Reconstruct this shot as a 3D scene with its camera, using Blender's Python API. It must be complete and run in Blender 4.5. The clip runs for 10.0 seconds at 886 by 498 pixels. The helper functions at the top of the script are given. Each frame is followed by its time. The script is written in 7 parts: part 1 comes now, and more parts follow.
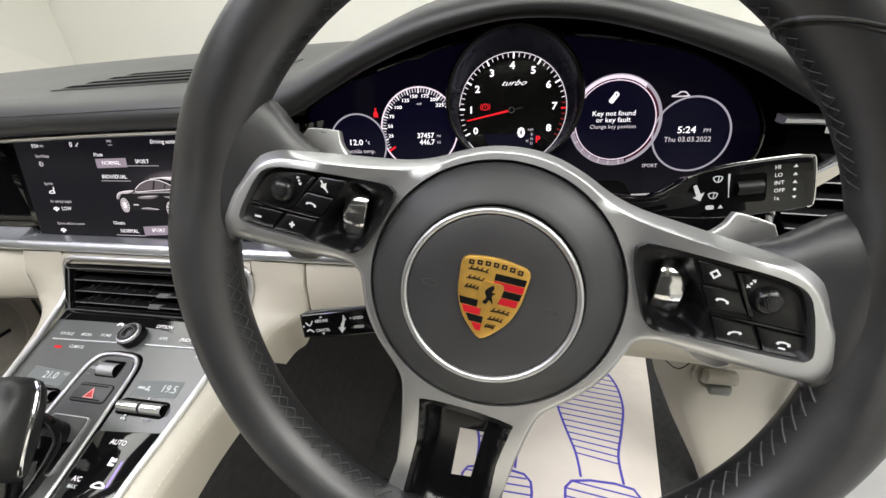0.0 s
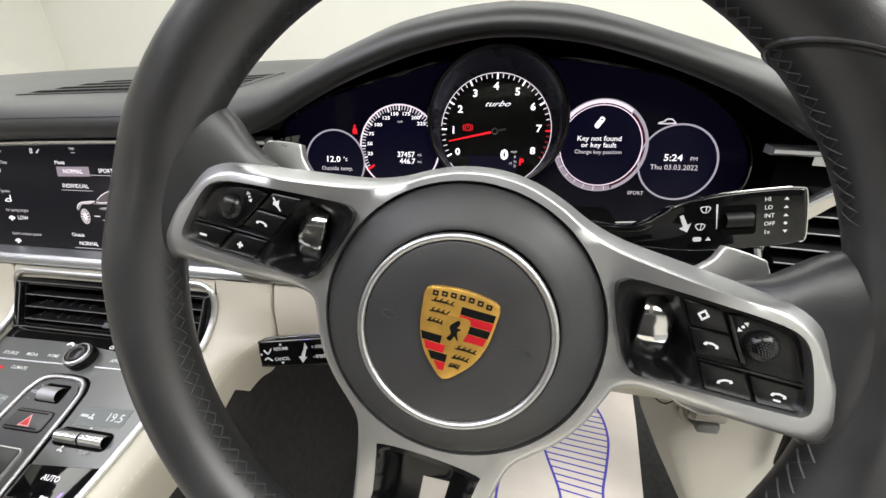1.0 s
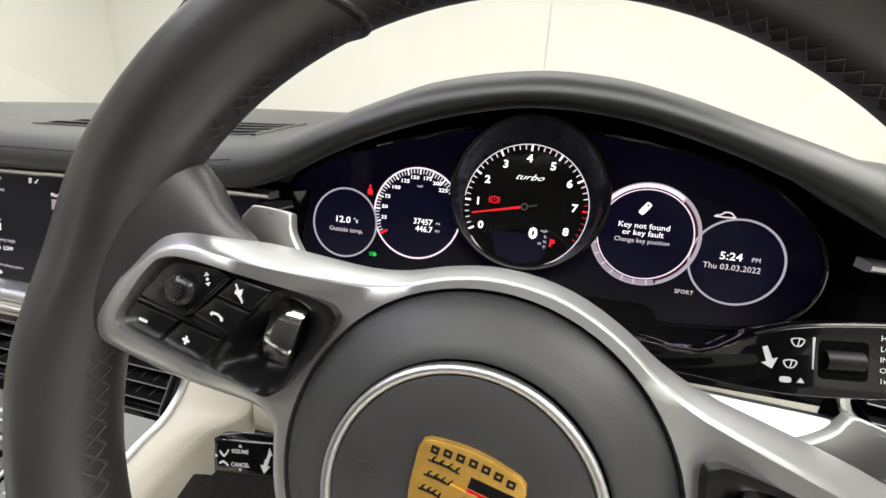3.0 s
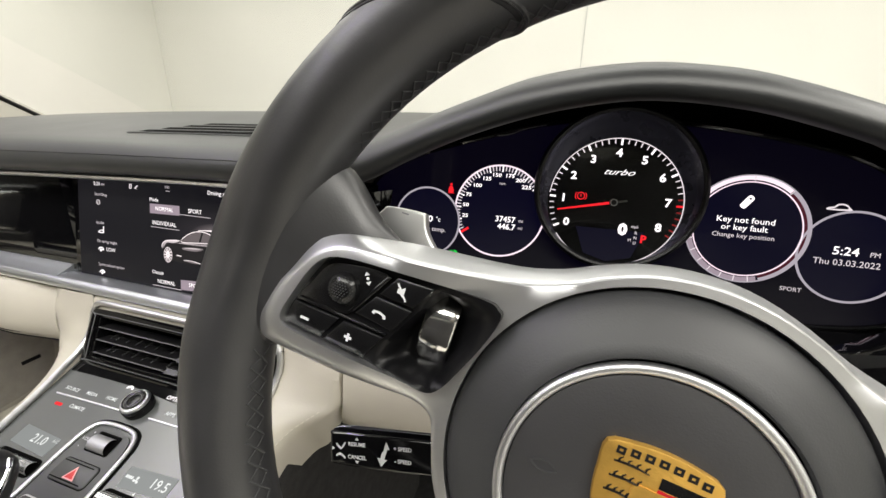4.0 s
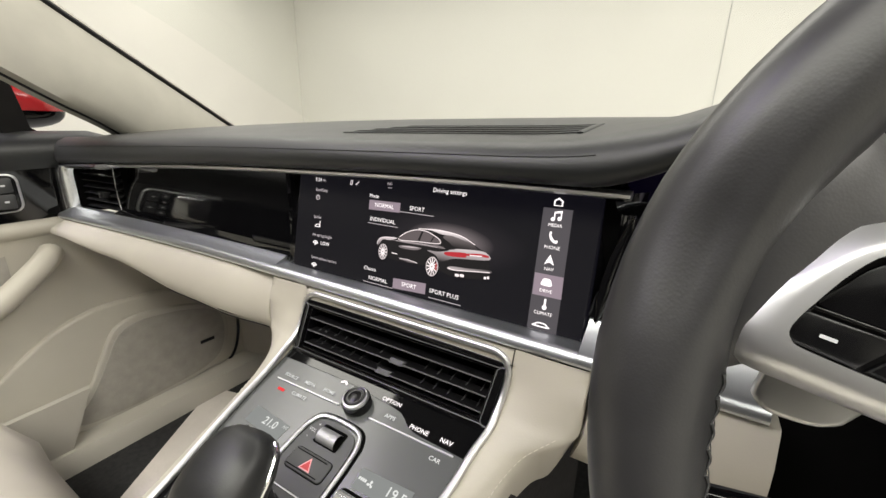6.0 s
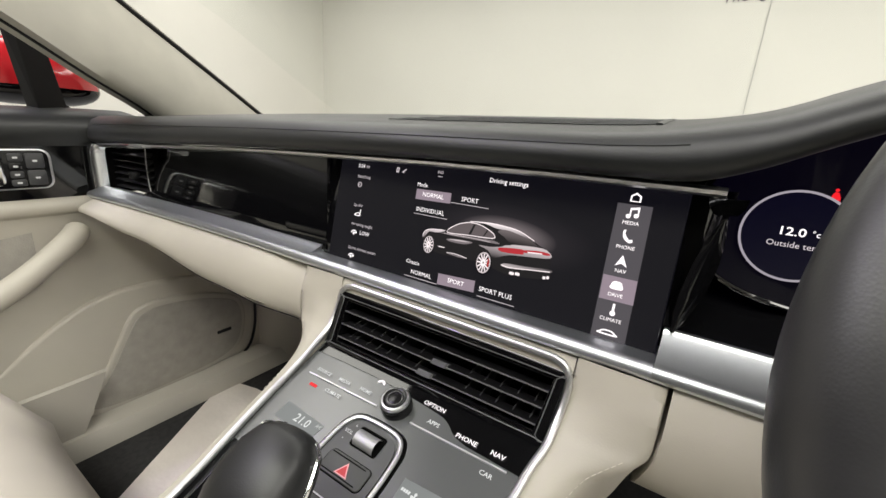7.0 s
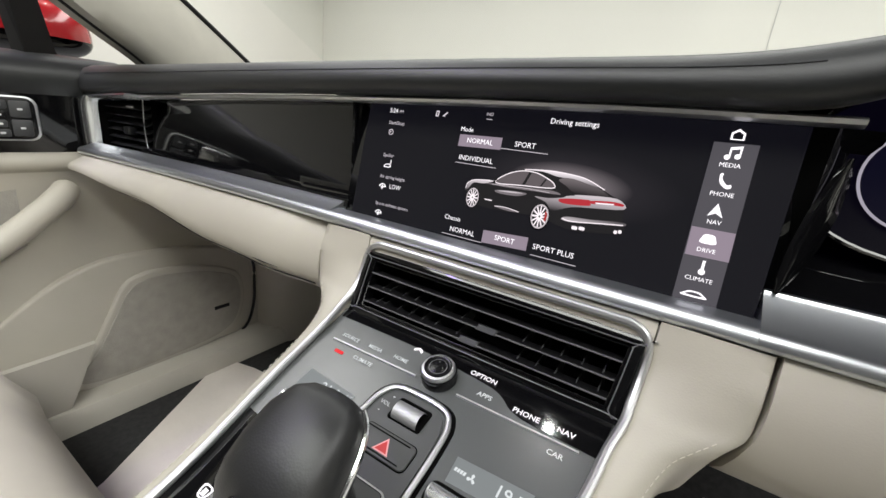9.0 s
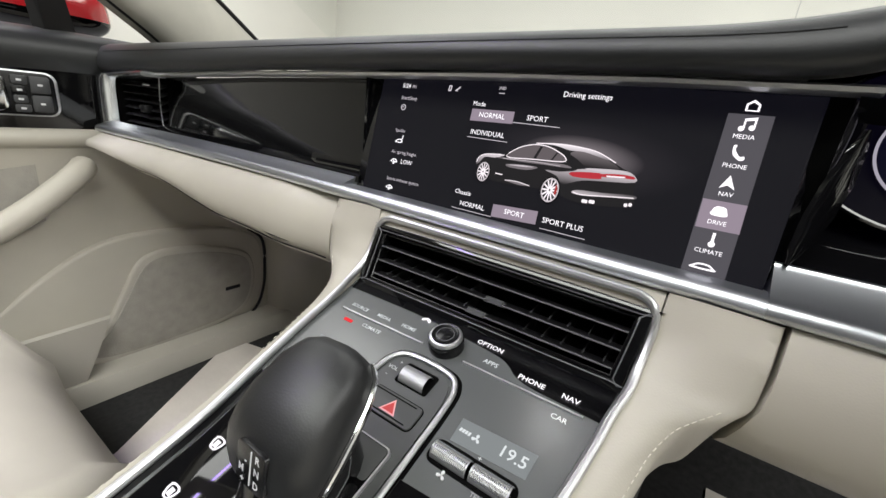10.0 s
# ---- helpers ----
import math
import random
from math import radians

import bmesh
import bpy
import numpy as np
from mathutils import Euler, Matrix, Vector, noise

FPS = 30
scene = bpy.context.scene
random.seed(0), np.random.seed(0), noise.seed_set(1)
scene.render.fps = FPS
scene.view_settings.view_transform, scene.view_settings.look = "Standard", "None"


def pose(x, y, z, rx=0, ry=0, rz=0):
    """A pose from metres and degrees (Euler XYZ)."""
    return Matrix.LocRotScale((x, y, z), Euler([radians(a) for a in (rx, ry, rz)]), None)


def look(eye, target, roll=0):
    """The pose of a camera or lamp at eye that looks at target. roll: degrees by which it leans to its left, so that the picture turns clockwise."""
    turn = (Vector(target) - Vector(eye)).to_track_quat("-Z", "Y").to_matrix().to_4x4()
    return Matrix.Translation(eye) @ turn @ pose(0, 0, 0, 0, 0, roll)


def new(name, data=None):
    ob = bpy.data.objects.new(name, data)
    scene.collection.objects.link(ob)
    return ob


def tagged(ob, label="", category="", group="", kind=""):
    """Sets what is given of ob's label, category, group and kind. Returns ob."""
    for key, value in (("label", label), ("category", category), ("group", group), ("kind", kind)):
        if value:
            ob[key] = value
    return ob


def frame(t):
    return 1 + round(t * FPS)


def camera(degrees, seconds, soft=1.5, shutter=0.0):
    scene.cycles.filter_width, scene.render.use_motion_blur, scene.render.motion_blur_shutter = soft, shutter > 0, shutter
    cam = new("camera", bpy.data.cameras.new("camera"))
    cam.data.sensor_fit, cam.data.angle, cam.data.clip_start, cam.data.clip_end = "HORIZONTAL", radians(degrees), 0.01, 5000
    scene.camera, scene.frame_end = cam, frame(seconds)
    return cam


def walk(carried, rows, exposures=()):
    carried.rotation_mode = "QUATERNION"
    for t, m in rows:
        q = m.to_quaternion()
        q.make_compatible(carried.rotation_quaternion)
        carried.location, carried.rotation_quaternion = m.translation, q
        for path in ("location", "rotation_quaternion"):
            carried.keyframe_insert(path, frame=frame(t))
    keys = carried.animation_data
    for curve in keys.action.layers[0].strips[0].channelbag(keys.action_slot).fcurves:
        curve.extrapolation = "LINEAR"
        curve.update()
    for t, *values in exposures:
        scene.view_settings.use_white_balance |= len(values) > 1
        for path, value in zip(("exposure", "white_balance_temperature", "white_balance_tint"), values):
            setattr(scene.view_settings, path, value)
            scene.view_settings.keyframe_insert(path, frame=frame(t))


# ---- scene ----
from mathutils.geometry import delaunay_2d_cdt

cam = camera(94.8, 10.0, shutter=0.0)
METRES, EYE, TILT, LEAN, TURN = 0.42, (0.394, 0.0, 1.0), -28.96, 3.44, 10.585
ROWS = [
    (0.0, 0.0, 0.0, 0.0, 0.0, 0.0, -0.0),
    (0.5, 0.0122, 0.0171, 0.001, -0.56, 1.02, -0.58),
    (1.0, 0.029, 0.0455, 0.0098, -1.37, 2.83, -1.64),
    (1.5, 0.0426, 0.0801, 0.0245, -1.93, 6.14, -3.6),
    (2.0, 0.0711, 0.1289, 0.0516, -2.2, 9.66, -6.09),
    (3.5, -0.0197, 0.1597, 0.0789, 1.9, 10.09, -7.51),
    (4.0, -0.0781, 0.1459, 0.061, 4.5, 9.15, -7.64),
    (4.5, -0.154, 0.1548, 0.0432, 7.4, 8.62, -7.94),
    (5.0, -0.2577, 0.1553, 0.0344, 10.42, 8.59, -8.85),
    (5.5, -0.3371, 0.1691, 0.0226, 13.37, 8.86, -10.47),
    (6.0, -0.3873, 0.1893, -0.0028, 16.48, 9.51, -13.55),
    (7.5, -0.519, 0.2565, -0.0607, 16.97, 10.24, -17.38),
    (8.0, -0.539, 0.2933, -0.0842, 16.34, 9.74, -17.33),
    (8.5, -0.5752, 0.3159, -0.1104, 16.09, 9.67, -17.95),
    (9.0, -0.5966, 0.3254, -0.1241, 16.15, 9.46, -18.54),
    (9.5, -0.5928, 0.3363, -0.1412, 16.44, 9.07, -19.16),
    (10.0, -0.5856, 0.3281, -0.1644, 17.13, 8.3, -19.99),
]
START = pose(*EYE, TILT, LEAN, TURN)
walk(cam, [(t, START @ pose(METRES * x, METRES * y, METRES * z, 90 + pitch, roll, yaw)) for t, x, y, z, yaw, pitch, roll in ROWS],
     exposures=[(0.0, 0.20, 6450, 10), (2.0, 0.38, 6450, 10), (4.0, 0.31, 6680, 10), (6.0, 0.15, 6780, 10), (8.0, 0.05, 6480, 10), (10.0, 0.10, 6360, 10)])

# ---- world and lights ----
world = bpy.data.worlds.new("showroom_air")
scene.world = world
world.use_nodes = True
world.node_tree.nodes["Background"].inputs[0].default_value = (0.9, 0.95, 1.0, 1)
world.node_tree.nodes["Background"].inputs[1].default_value = 0.15


def area_lamp(name, eye, target, sx, sy, watts, colour=(0.985, 0.97, 0.92)):
    data = bpy.data.lights.new(name, "AREA")
    data.shape, data.size, data.size_y, data.energy, data.color = "RECTANGLE", sx, sy, watts, colour
    ob = new(name, data)
    ob.matrix_world = look(eye, target)
    return ob


# unseen panels, placed and powered to balance the walls against the cabin
area_lamp("ceiling_light_panel", (-1.2, 2.5, 3.15), (-1.2, 2.5, 0), 6.6, 0.8, 112)
area_lamp("ceiling_light_panel", (0.2, -1.2, 3.15), (0.2, -1.2, 0), 5.0, 1.2, 195)
# set where the console glass mirrors it, added to lighten that glass
area_lamp("ceiling_light_panel", (-1.85, 0.15, 3.15), (-1.85, 0.15, 0), 0.9, 1.5, 24)
area_lamp("ceiling_light_panel", (3.0, 0.3, 3.15), (3.0, 0.3, 0), 1.2, 4.0, 175)
for x, y in ((-0.32, 0.95), (-0.16, 1.3), (-2.7, 1.2), (1.9, 1.25)):
    area_lamp("ceiling_spot_panel", (x, y, 3.1), (x, y, 0), 0.04, 0.04, 2)
# coloured light line of the showroom, unseen, inferred from violet glints
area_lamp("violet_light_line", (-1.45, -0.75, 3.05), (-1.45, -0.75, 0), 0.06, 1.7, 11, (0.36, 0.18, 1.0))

# ---- materials ----


def material(name, colour, rough=0.5, metal=0.0, grain=0.0, grain_size=0.001, vary=0.0, vary_size=0.05, coat=0.0, pebble=False, rough_vary=0.0, specular=0.5, sheen=0.0):
    m = bpy.data.materials.new(name)
    m.use_nodes = True
    t, b = m.node_tree, m.node_tree.nodes["Principled BSDF"]
    b.inputs["Base Color"].default_value = (*colour, 1)
    b.inputs["Roughness"].default_value = rough
    b.inputs["Metallic"].default_value = metal
    b.inputs["Coat Weight"].default_value = coat
    b.inputs["Coat Roughness"].default_value = 0.04
    b.inputs["Specular IOR Level"].default_value = specular
    b.inputs["Sheen Weight"].default_value = sheen
    b.inputs["Sheen Roughness"].default_value = 0.35
    co = t.nodes.new("ShaderNodeTexCoord")
    if vary or rough_vary:
        n = t.nodes.new("ShaderNodeTexNoise")
        n.inputs["Scale"].default_value, n.inputs["Detail"].default_value = 1 / vary_size, 6
        t.links.new(co.outputs["Object"], n.inputs["Vector"])
        if vary:
            ramp = t.nodes.new("ShaderNodeValToRGB")
            ramp.color_ramp.elements[0].position, ramp.color_ramp.elements[1].position = 0.3, 0.72
            ramp.color_ramp.elements[0].color = (*[c * (1 - vary) for c in colour], 1)
            ramp.color_ramp.elements[1].color = (*[min(1, c * (1 + vary * 0.6)) for c in colour], 1)
            t.links.new(n.outputs["Fac"], ramp.inputs["Fac"])
            t.links.new(ramp.outputs["Color"], b.inputs["Base Color"])
        if rough_vary:
            mr = t.nodes.new("ShaderNodeMapRange")
            mr.inputs["To Min"].default_value, mr.inputs["To Max"].default_value = rough - rough_vary, rough + rough_vary
            t.links.new(n.outputs["Fac"], mr.inputs["Value"])
            t.links.new(mr.outputs["Result"], b.inputs["Roughness"])
    if grain:
        g = t.nodes.new("ShaderNodeTexVoronoi" if pebble else "ShaderNodeTexNoise")
        g.inputs["Scale"].default_value = 1 / grain_size
        t.links.new(co.outputs["Object"], g.inputs["Vector"])
        bump = t.nodes.new("ShaderNodeBump")
        bump.inputs["Strength"].default_value, bump.inputs["Distance"].default_value = grain, grain_size * 0.3
        t.links.new(g.outputs["Distance" if pebble else "Fac"], bump.inputs["Height"])
        t.links.new(bump.outputs["Normal"], b.inputs["Normal"])
    return m


def glow(name, colour, strength):
    m = bpy.data.materials.new(name)
    m.use_nodes = True
    b = m.node_tree.nodes["Principled BSDF"]
    b.inputs["Base Color"].default_value = (0.01, 0.01, 0.01, 1)
    b.inputs["Emission Color"].default_value = (*colour, 1)
    b.inputs["Emission Strength"].default_value = strength
    b.inputs["Roughness"].default_value, b.inputs["Specular IOR Level"].default_value = 0.2, 0.05
    return m


BLACK_LEATHER = material("black_leather", (0.011, 0.0115, 0.0118), 0.42, grain=0.12, grain_size=0.0011, vary=0.25, vary_size=0.06, pebble=True, rough_vary=0.05)
DASH_LEATHER = material("dash_leather", (0.0040, 0.0052, 0.0053), 0.47, specular=0.62, sheen=0.14, grain=0.10, grain_size=0.0012, vary=0.2, vary_size=0.08, pebble=True, rough_vary=0.05)
RIM_LEATHER = material("rim_leather", (0.021, 0.021, 0.0222), 0.40, specular=0.7, grain=0.10, grain_size=0.0009, vary=0.3, vary_size=0.03, pebble=True, rough_vary=0.08)
CREAM = material("cream_leather", (0.48, 0.453, 0.389), 0.5, grain=0.13, grain_size=0.0012, vary=0.06, vary_size=0.09, pebble=True, rough_vary=0.05)
CREAM_PLASTIC = material("cream_plastic", (0.45, 0.425, 0.37), 0.55, grain=0.2, grain_size=0.0008, vary=0.05, vary_size=0.12)
SILVER = material("satin_silver", (0.66, 0.665, 0.675), 0.40, metal=1.0, rough_vary=0.04, vary_size=0.03)
BRUSHED = material("brushed_aluminium", (0.70, 0.715, 0.74), 0.24, metal=1.0, rough_vary=0.05, vary_size=0.05)
LEDGE = material("ledge_aluminium", (0.66, 0.685, 0.72), 0.38, metal=1.0, rough_vary=0.04, vary_size=0.06)
LEDGE_SATIN = material("ledge_satin", (0.66, 0.685, 0.72), 0.32, metal=1.0, rough_vary=0.02, vary_size=0.08)
SWITCH_GREY = material("switch_grey", (0.036, 0.037, 0.039), 0.4, grain=0.1, grain_size=0.0006, vary=0.08, vary_size=0.02)
CHROME = material("chrome", (0.78, 0.78, 0.78), 0.12, metal=1.0, rough_vary=0.04, vary_size=0.02)
GLOSS = material("piano_black", (0.003, 0.003, 0.0035), 0.05, rough_vary=0.02, vary_size=0.05, specular=0.60)
MATT = material("matt_black_plastic", (0.006, 0.006, 0.0065), 0.44, specular=0.32, grain=0.2, grain_size=0.0008, vary=0.2, vary_size=0.03)
KEY_BLACK = material("button_black", (0.0045, 0.0045, 0.005), 0.24, specular=0.4, grain=0.1, grain_size=0.0006, vary=0.2, vary_size=0.02)
# dull near-black: shade of hollows put into colour, also for column and joints
VOID = material("shade_and_part_black", (0.003, 0.003, 0.003), 0.95, vary=0.2, specular=0.03)
HORN = material("horn_pad_grey", (0.034, 0.034, 0.0352), 0.42, grain=0.25, grain_size=0.0007, vary=0.15, vary_size=0.03, rough_vary=0.05)
PADDLE = material("paddle_satin", (0.60, 0.60, 0.595), 0.42, metal=1.0)
POD_BLACK = material("switch_pod_black", (0.004, 0.004, 0.0045), 0.36, specular=0.22, grain=0.2, grain_size=0.0008, vary=0.2, vary_size=0.03)
HUB = material("airbag_cover", (0.030, 0.031, 0.032), 0.47, grain=0.25, grain_size=0.0007, vary=0.15, vary_size=0.03, rough_vary=0.05)
CARPET = material("black_carpet", (0.021, 0.0206, 0.021), 0.95, grain=0.9, grain_size=0.002, vary=0.4, vary_size=0.01)
STITCH = material("grey_thread", (0.038, 0.039, 0.040), 0.6, grain=0.3, grain_size=0.0004)
SEAM_THREAD = material("light_thread", (0.022, 0.023, 0.024), 0.7, grain=0.2, grain_size=0.0004)
CREAM_THREAD = material("cream_thread", (0.62, 0.59, 0.51), 0.7, grain=0.2, grain_size=0.0004)
PILLAR = material("pillar_cloth", (0.42, 0.405, 0.355), 0.8, grain=0.3, grain_size=0.0012, vary=0.06, vary_size=0.05)
PAPER = material("mat_paper", (0.66, 0.61, 0.56), 0.75, grain=0.25, grain_size=0.02, vary=0.05, vary_size=0.06)
BLUE_INK = material("blue_ink", (0.07, 0.06, 0.42), 0.7, vary=0.1, vary_size=0.01)
WALL = material("white_wall", (0.80, 0.79, 0.725), 0.75, grain=0.15, grain_size=0.01, vary=0.03, vary_size=0.7)
CEILING = material("ceiling_paint", (0.06, 0.06, 0.062), 0.8, grain=0.1, grain_size=0.01, vary=0.02, vary_size=0.5)
FLOOR_GREY = material("showroom_floor", (0.25, 0.25, 0.25), 0.35, grain=0.1, grain_size=0.01, vary=0.15, vary_size=0.3)
SIGN_GREY = material("sign_grey", (0.09, 0.09, 0.095), 0.6, vary=0.1, vary_size=0.05)
RED_PAINT = material("red_car_paint", (0.45, 0.012, 0.018), 0.2, grain=0.02, grain_size=0.0004, coat=1.0, vary=0.05, vary_size=0.03)
GOLD = material("gold_enamel", (0.72, 0.42, 0.09), 0.32, metal=0.7, grain=0.4, grain_size=0.0012, vary=0.15, vary_size=0.006)
ENAMEL_RED = material("red_enamel", (0.42, 0.012, 0.02), 0.2, coat=0.5, vary=0.1, vary_size=0.005)
ENAMEL_BLACK = material("black_enamel", (0.006, 0.006, 0.006), 0.15, coat=0.5, vary=0.2, vary_size=0.005)
PRINT = material("white_print", (0.62, 0.63, 0.64), 0.5, vary=0.05, vary_size=0.01)
GREY_PRINT = material("grey_print", (0.28, 0.28, 0.29), 0.5, vary=0.05, vary_size=0.01)
CONSOLE_GLASS = material("touch_panel_glass", (0.092, 0.097, 0.097), 0.24, rough_vary=0.05, vary_size=0.04, specular=0.85)
PAD_GREY = material("grey_pad", (0.23, 0.235, 0.225), 0.4, grain=0.1, grain_size=0.0006, vary=0.06, vary_size=0.02)
HAZARD_RED = material("hazard_red", (0.55, 0.03, 0.03), 0.4, vary=0.1, vary_size=0.01)
SPEAKER = material("perforated_grey", (0.36, 0.34, 0.30), 0.6, grain=0.35, grain_size=0.0025, pebble=True, vary=0.1, vary_size=0.02)
SCREEN_BLACK = glow("display_black", (0.0034, 0.0032, 0.0060), 1.0)
LIT = glow("lit_white", (1.0, 0.95, 0.98), 1.3)
LIT_DIM = glow("lit_grey", (0.95, 0.86, 0.92), 0.75)
LIT_LILAC = glow("lit_lilac", (0.62, 0.50, 0.60), 0.48)
LIT_COLUMN = glow("lit_column", (0.55, 0.51, 0.58), 0.15)
LIT_RED = glow("lit_red", (1.0, 0.02, 0.03), 0.9)
LIT_DARK_RED = glow("lit_dark_red", (0.6, 0.05, 0.05), 0.3)
LIT_PINK = glow("lit_ring", (1.0, 0.80, 0.92), 0.95)
LIT_RING = glow("lit_ring_grey", (0.72, 0.66, 0.76), 0.5)
LIT_NAVY = glow("lit_navy", (0.006, 0.005, 0.028), 0.32)
# display backlight, with the blue reflection on its glass put into the glow
CLUSTER_BLACK = glow("cluster_display", (0.006, 0.003, 0.026), 0.12)
KNURL = material("knurled_silver", (0.50, 0.505, 0.51), 0.58, metal=1.0, grain=0.35, grain_size=0.0009, pebble=True)
LIT_GREEN = glow("lit_green", (0.02, 0.8, 0.1), 0.7)
LIT_SOFT = glow("lit_soft", (0.75, 0.8, 0.8), 0.30)
LIT_DIGIT = glow("lit_digit", (0.92, 0.95, 0.95), 0.8)

# the soft halo behind the pictured car
HALO = bpy.data.materials.new("picture_halo")
HALO.use_nodes = True
_t = HALO.node_tree
_b = _t.nodes["Principled BSDF"]
_b.inputs["Base Color"].default_value = (0.01, 0.01, 0.01, 1)
_b.inputs["Roughness"].default_value = 0.2
_co, _g, _r = _t.nodes.new("ShaderNodeTexCoord"), _t.nodes.new("ShaderNodeTexGradient"), _t.nodes.new("ShaderNodeValToRGB")
_map = _t.nodes.new("ShaderNodeMapping")
_map.inputs["Location"].default_value = (-0.50, -2.30, 0)
_map.inputs["Scale"].default_value = (13.0, 37.0, 1.0)
_g.gradient_type = "SPHERICAL"
_r.color_ramp.elements[0].color, _r.color_ramp.elements[1].color = (0.0034, 0.0032, 0.0060, 1), (0.80, 0.70, 0.74, 1)
_r.color_ramp.elements[0].position = 0.0
_e = _r.color_ramp.elements.new(0.4)
_e.color = (0.014, 0.012, 0.016, 1)
_e = _r.color_ramp.elements.new(0.72)
_e.color = (0.17, 0.145, 0.155, 1)
_b.inputs["Specular IOR Level"].default_value = 0.05
_t.links.new(_co.outputs["Object"], _map.inputs["Vector"])
_t.links.new(_map.outputs["Vector"], _g.inputs["Vector"])
_t.links.new(_g.outputs["Color"], _r.inputs["Fac"])
_t.links.new(_r.outputs["Color"], _b.inputs["Emission Color"])
_b.inputs["Emission Strength"].default_value = 1.0

# clear glass with a faint reflection
GLASS = bpy.data.materials.new("windscreen_glass")
GLASS.use_nodes = True
_t = GLASS.node_tree
_t.nodes.remove(_t.nodes["Principled BSDF"])
_mix, _tr, _gl = (_t.nodes.new(k) for k in ("ShaderNodeMixShader", "ShaderNodeBsdfTransparent", "ShaderNodeBsdfGlossy"))
_gl.inputs["Roughness"].default_value = 0.02
_mix.inputs[0].default_value = 0.03
_tr.inputs["Color"].default_value = (0.97, 0.985, 0.975, 1)
_t.links.new(_tr.outputs[0], _mix.inputs[1])
_t.links.new(_gl.outputs[0], _mix.inputs[2])
_t.links.new(_mix.outputs[0], _t.nodes["Material Output"].inputs["Surface"])

# ---- building helpers ----
MM = 0.001
PLACE = {}


def thing(name, m, label, category, group="", kind=""):
    ob = new(name)
    ob.matrix_world = m
    ob.empty_display_size = 0.02
    PLACE[ob] = m.copy()
    return tagged(ob, label, category, group, kind)


def mesh_of(name, bm, mat, smooth=35):
    bmesh.ops.remove_doubles(bm, verts=bm.verts, dist=1e-6)
    me = bpy.data.meshes.new(name)
    bm.to_mesh(me)
    bm.free()
    me.materials.append(mat)
    if smooth:
        me.polygons.foreach_set("use_smooth", [True] * len(me.polygons))
        me.set_sharp_from_angle(angle=radians(smooth))
    return me


def part(name, bm, mat, parent, label="", world=False, smooth=35):
    if world:
        bm.transform(PLACE[parent].inverted())
    ob = new(name, mesh_of(name, bm, mat, smooth))
    ob.parent = parent
    PLACE[ob] = PLACE[parent].copy()
    return tagged(ob, label)


def solid(name, bm, mat, label, category, kind="", base=None, smooth=35):
    """A thing of one mesh, its origin at base."""
    if base is None:
        base = (0, 0, 0)
    bm.transform(Matrix.Translation(-Vector(base)))
    ob = new(name, mesh_of(name, bm, mat, smooth))
    ob.location = base
    PLACE[ob] = Matrix.Translation(base)
    return tagged(ob, label, category, "", kind)


def loft(rows, closed=False, cap=False, bm=None):
    bm = bm or bmesh.new()
    vs = [[bm.verts.new(p) for p in r] for r in rows]
    n = len(vs[0])
    for a, b in zip(vs, vs[1:]):
        for i in range(n if closed else n - 1):
            j = (i + 1) % n
            bm.faces.new((a[i], a[j], b[j], b[i]))
    if cap:
        bm.faces.new(vs[0][::-1])
        bm.faces.new(vs[-1])
    bmesh.ops.recalc_face_normals(bm, faces=bm.faces)
    return bm


def tube(pts, r, n=8, closed=False, cap=True, bm=None, flat=1.0, up=(0, 0, 1)):
    pts = [Vector(p) for p in pts]
    rows, m = [], len(pts)
    for i, p in enumerate(pts):
        a = pts[(i - 1) % m] if closed or i else p
        b = pts[(i + 1) % m] if closed or i < m - 1 else p
        d = (b - a).normalized()
        s = d.cross(Vector(up))
        s = s.normalized() if s.length > 1e-4 else d.orthogonal().normalized()
        u = s.cross(d)
        rad = r[i] if isinstance(r, (list, tuple)) else r
        rows.append([p + rad * (math.cos(k * math.tau / n) * s + flat * math.sin(k * math.tau / n) * u) for k in range(n)])
    if closed:
        rows.append(rows[0])
    return loft(rows, closed=True, cap=cap and not closed, bm=bm)


def plate(outer, holes=(), z0=0.0, z1=0.001, bevel=0.0, segs=2, bm=None):
    """A flat piece with that outline, from z0 up to z1, with rounded upper edges."""
    bm = bm or bmesh.new()
    rim, low = [], []
    loops = []
    for pts in (outer, *holes):
        vs = [bm.verts.new((x, y, z1)) for x, y in pts]
        es = [bm.edges.new((vs[i], vs[(i + 1) % len(vs)])) for i in range(len(vs))]
        loops.append(vs)
        rim += es
    if holes:
        faces = [g for g in bmesh.ops.triangle_fill(bm, use_beauty=True, use_dissolve=False, edges=rim)["geom"] if isinstance(g, bmesh.types.BMFace)]
    else:
        faces = [bm.faces.new(loops[0])]
    for f in faces:
        f.normal_update()
        if f.normal.z < 0:
            f.normal_flip()
    for vs in loops:
        lo = [bm.verts.new((v.co.x, v.co.y, z0)) for v in vs]
        for i in range(len(vs)):
            j = (i + 1) % len(vs)
            bm.faces.new((vs[i], lo[i], lo[j], vs[j]))
        low.append(lo)
    if not holes:
        bm.faces.new(low[0][::-1])
    bmesh.ops.recalc_face_normals(bm, faces=bm.faces)
    if bevel:
        bmesh.ops.bevel(bm, geom=[e for e in rim if e.is_valid], offset=bevel, segments=segs, affect="EDGES", profile=0.5, clamp_overlap=True)
    return bm


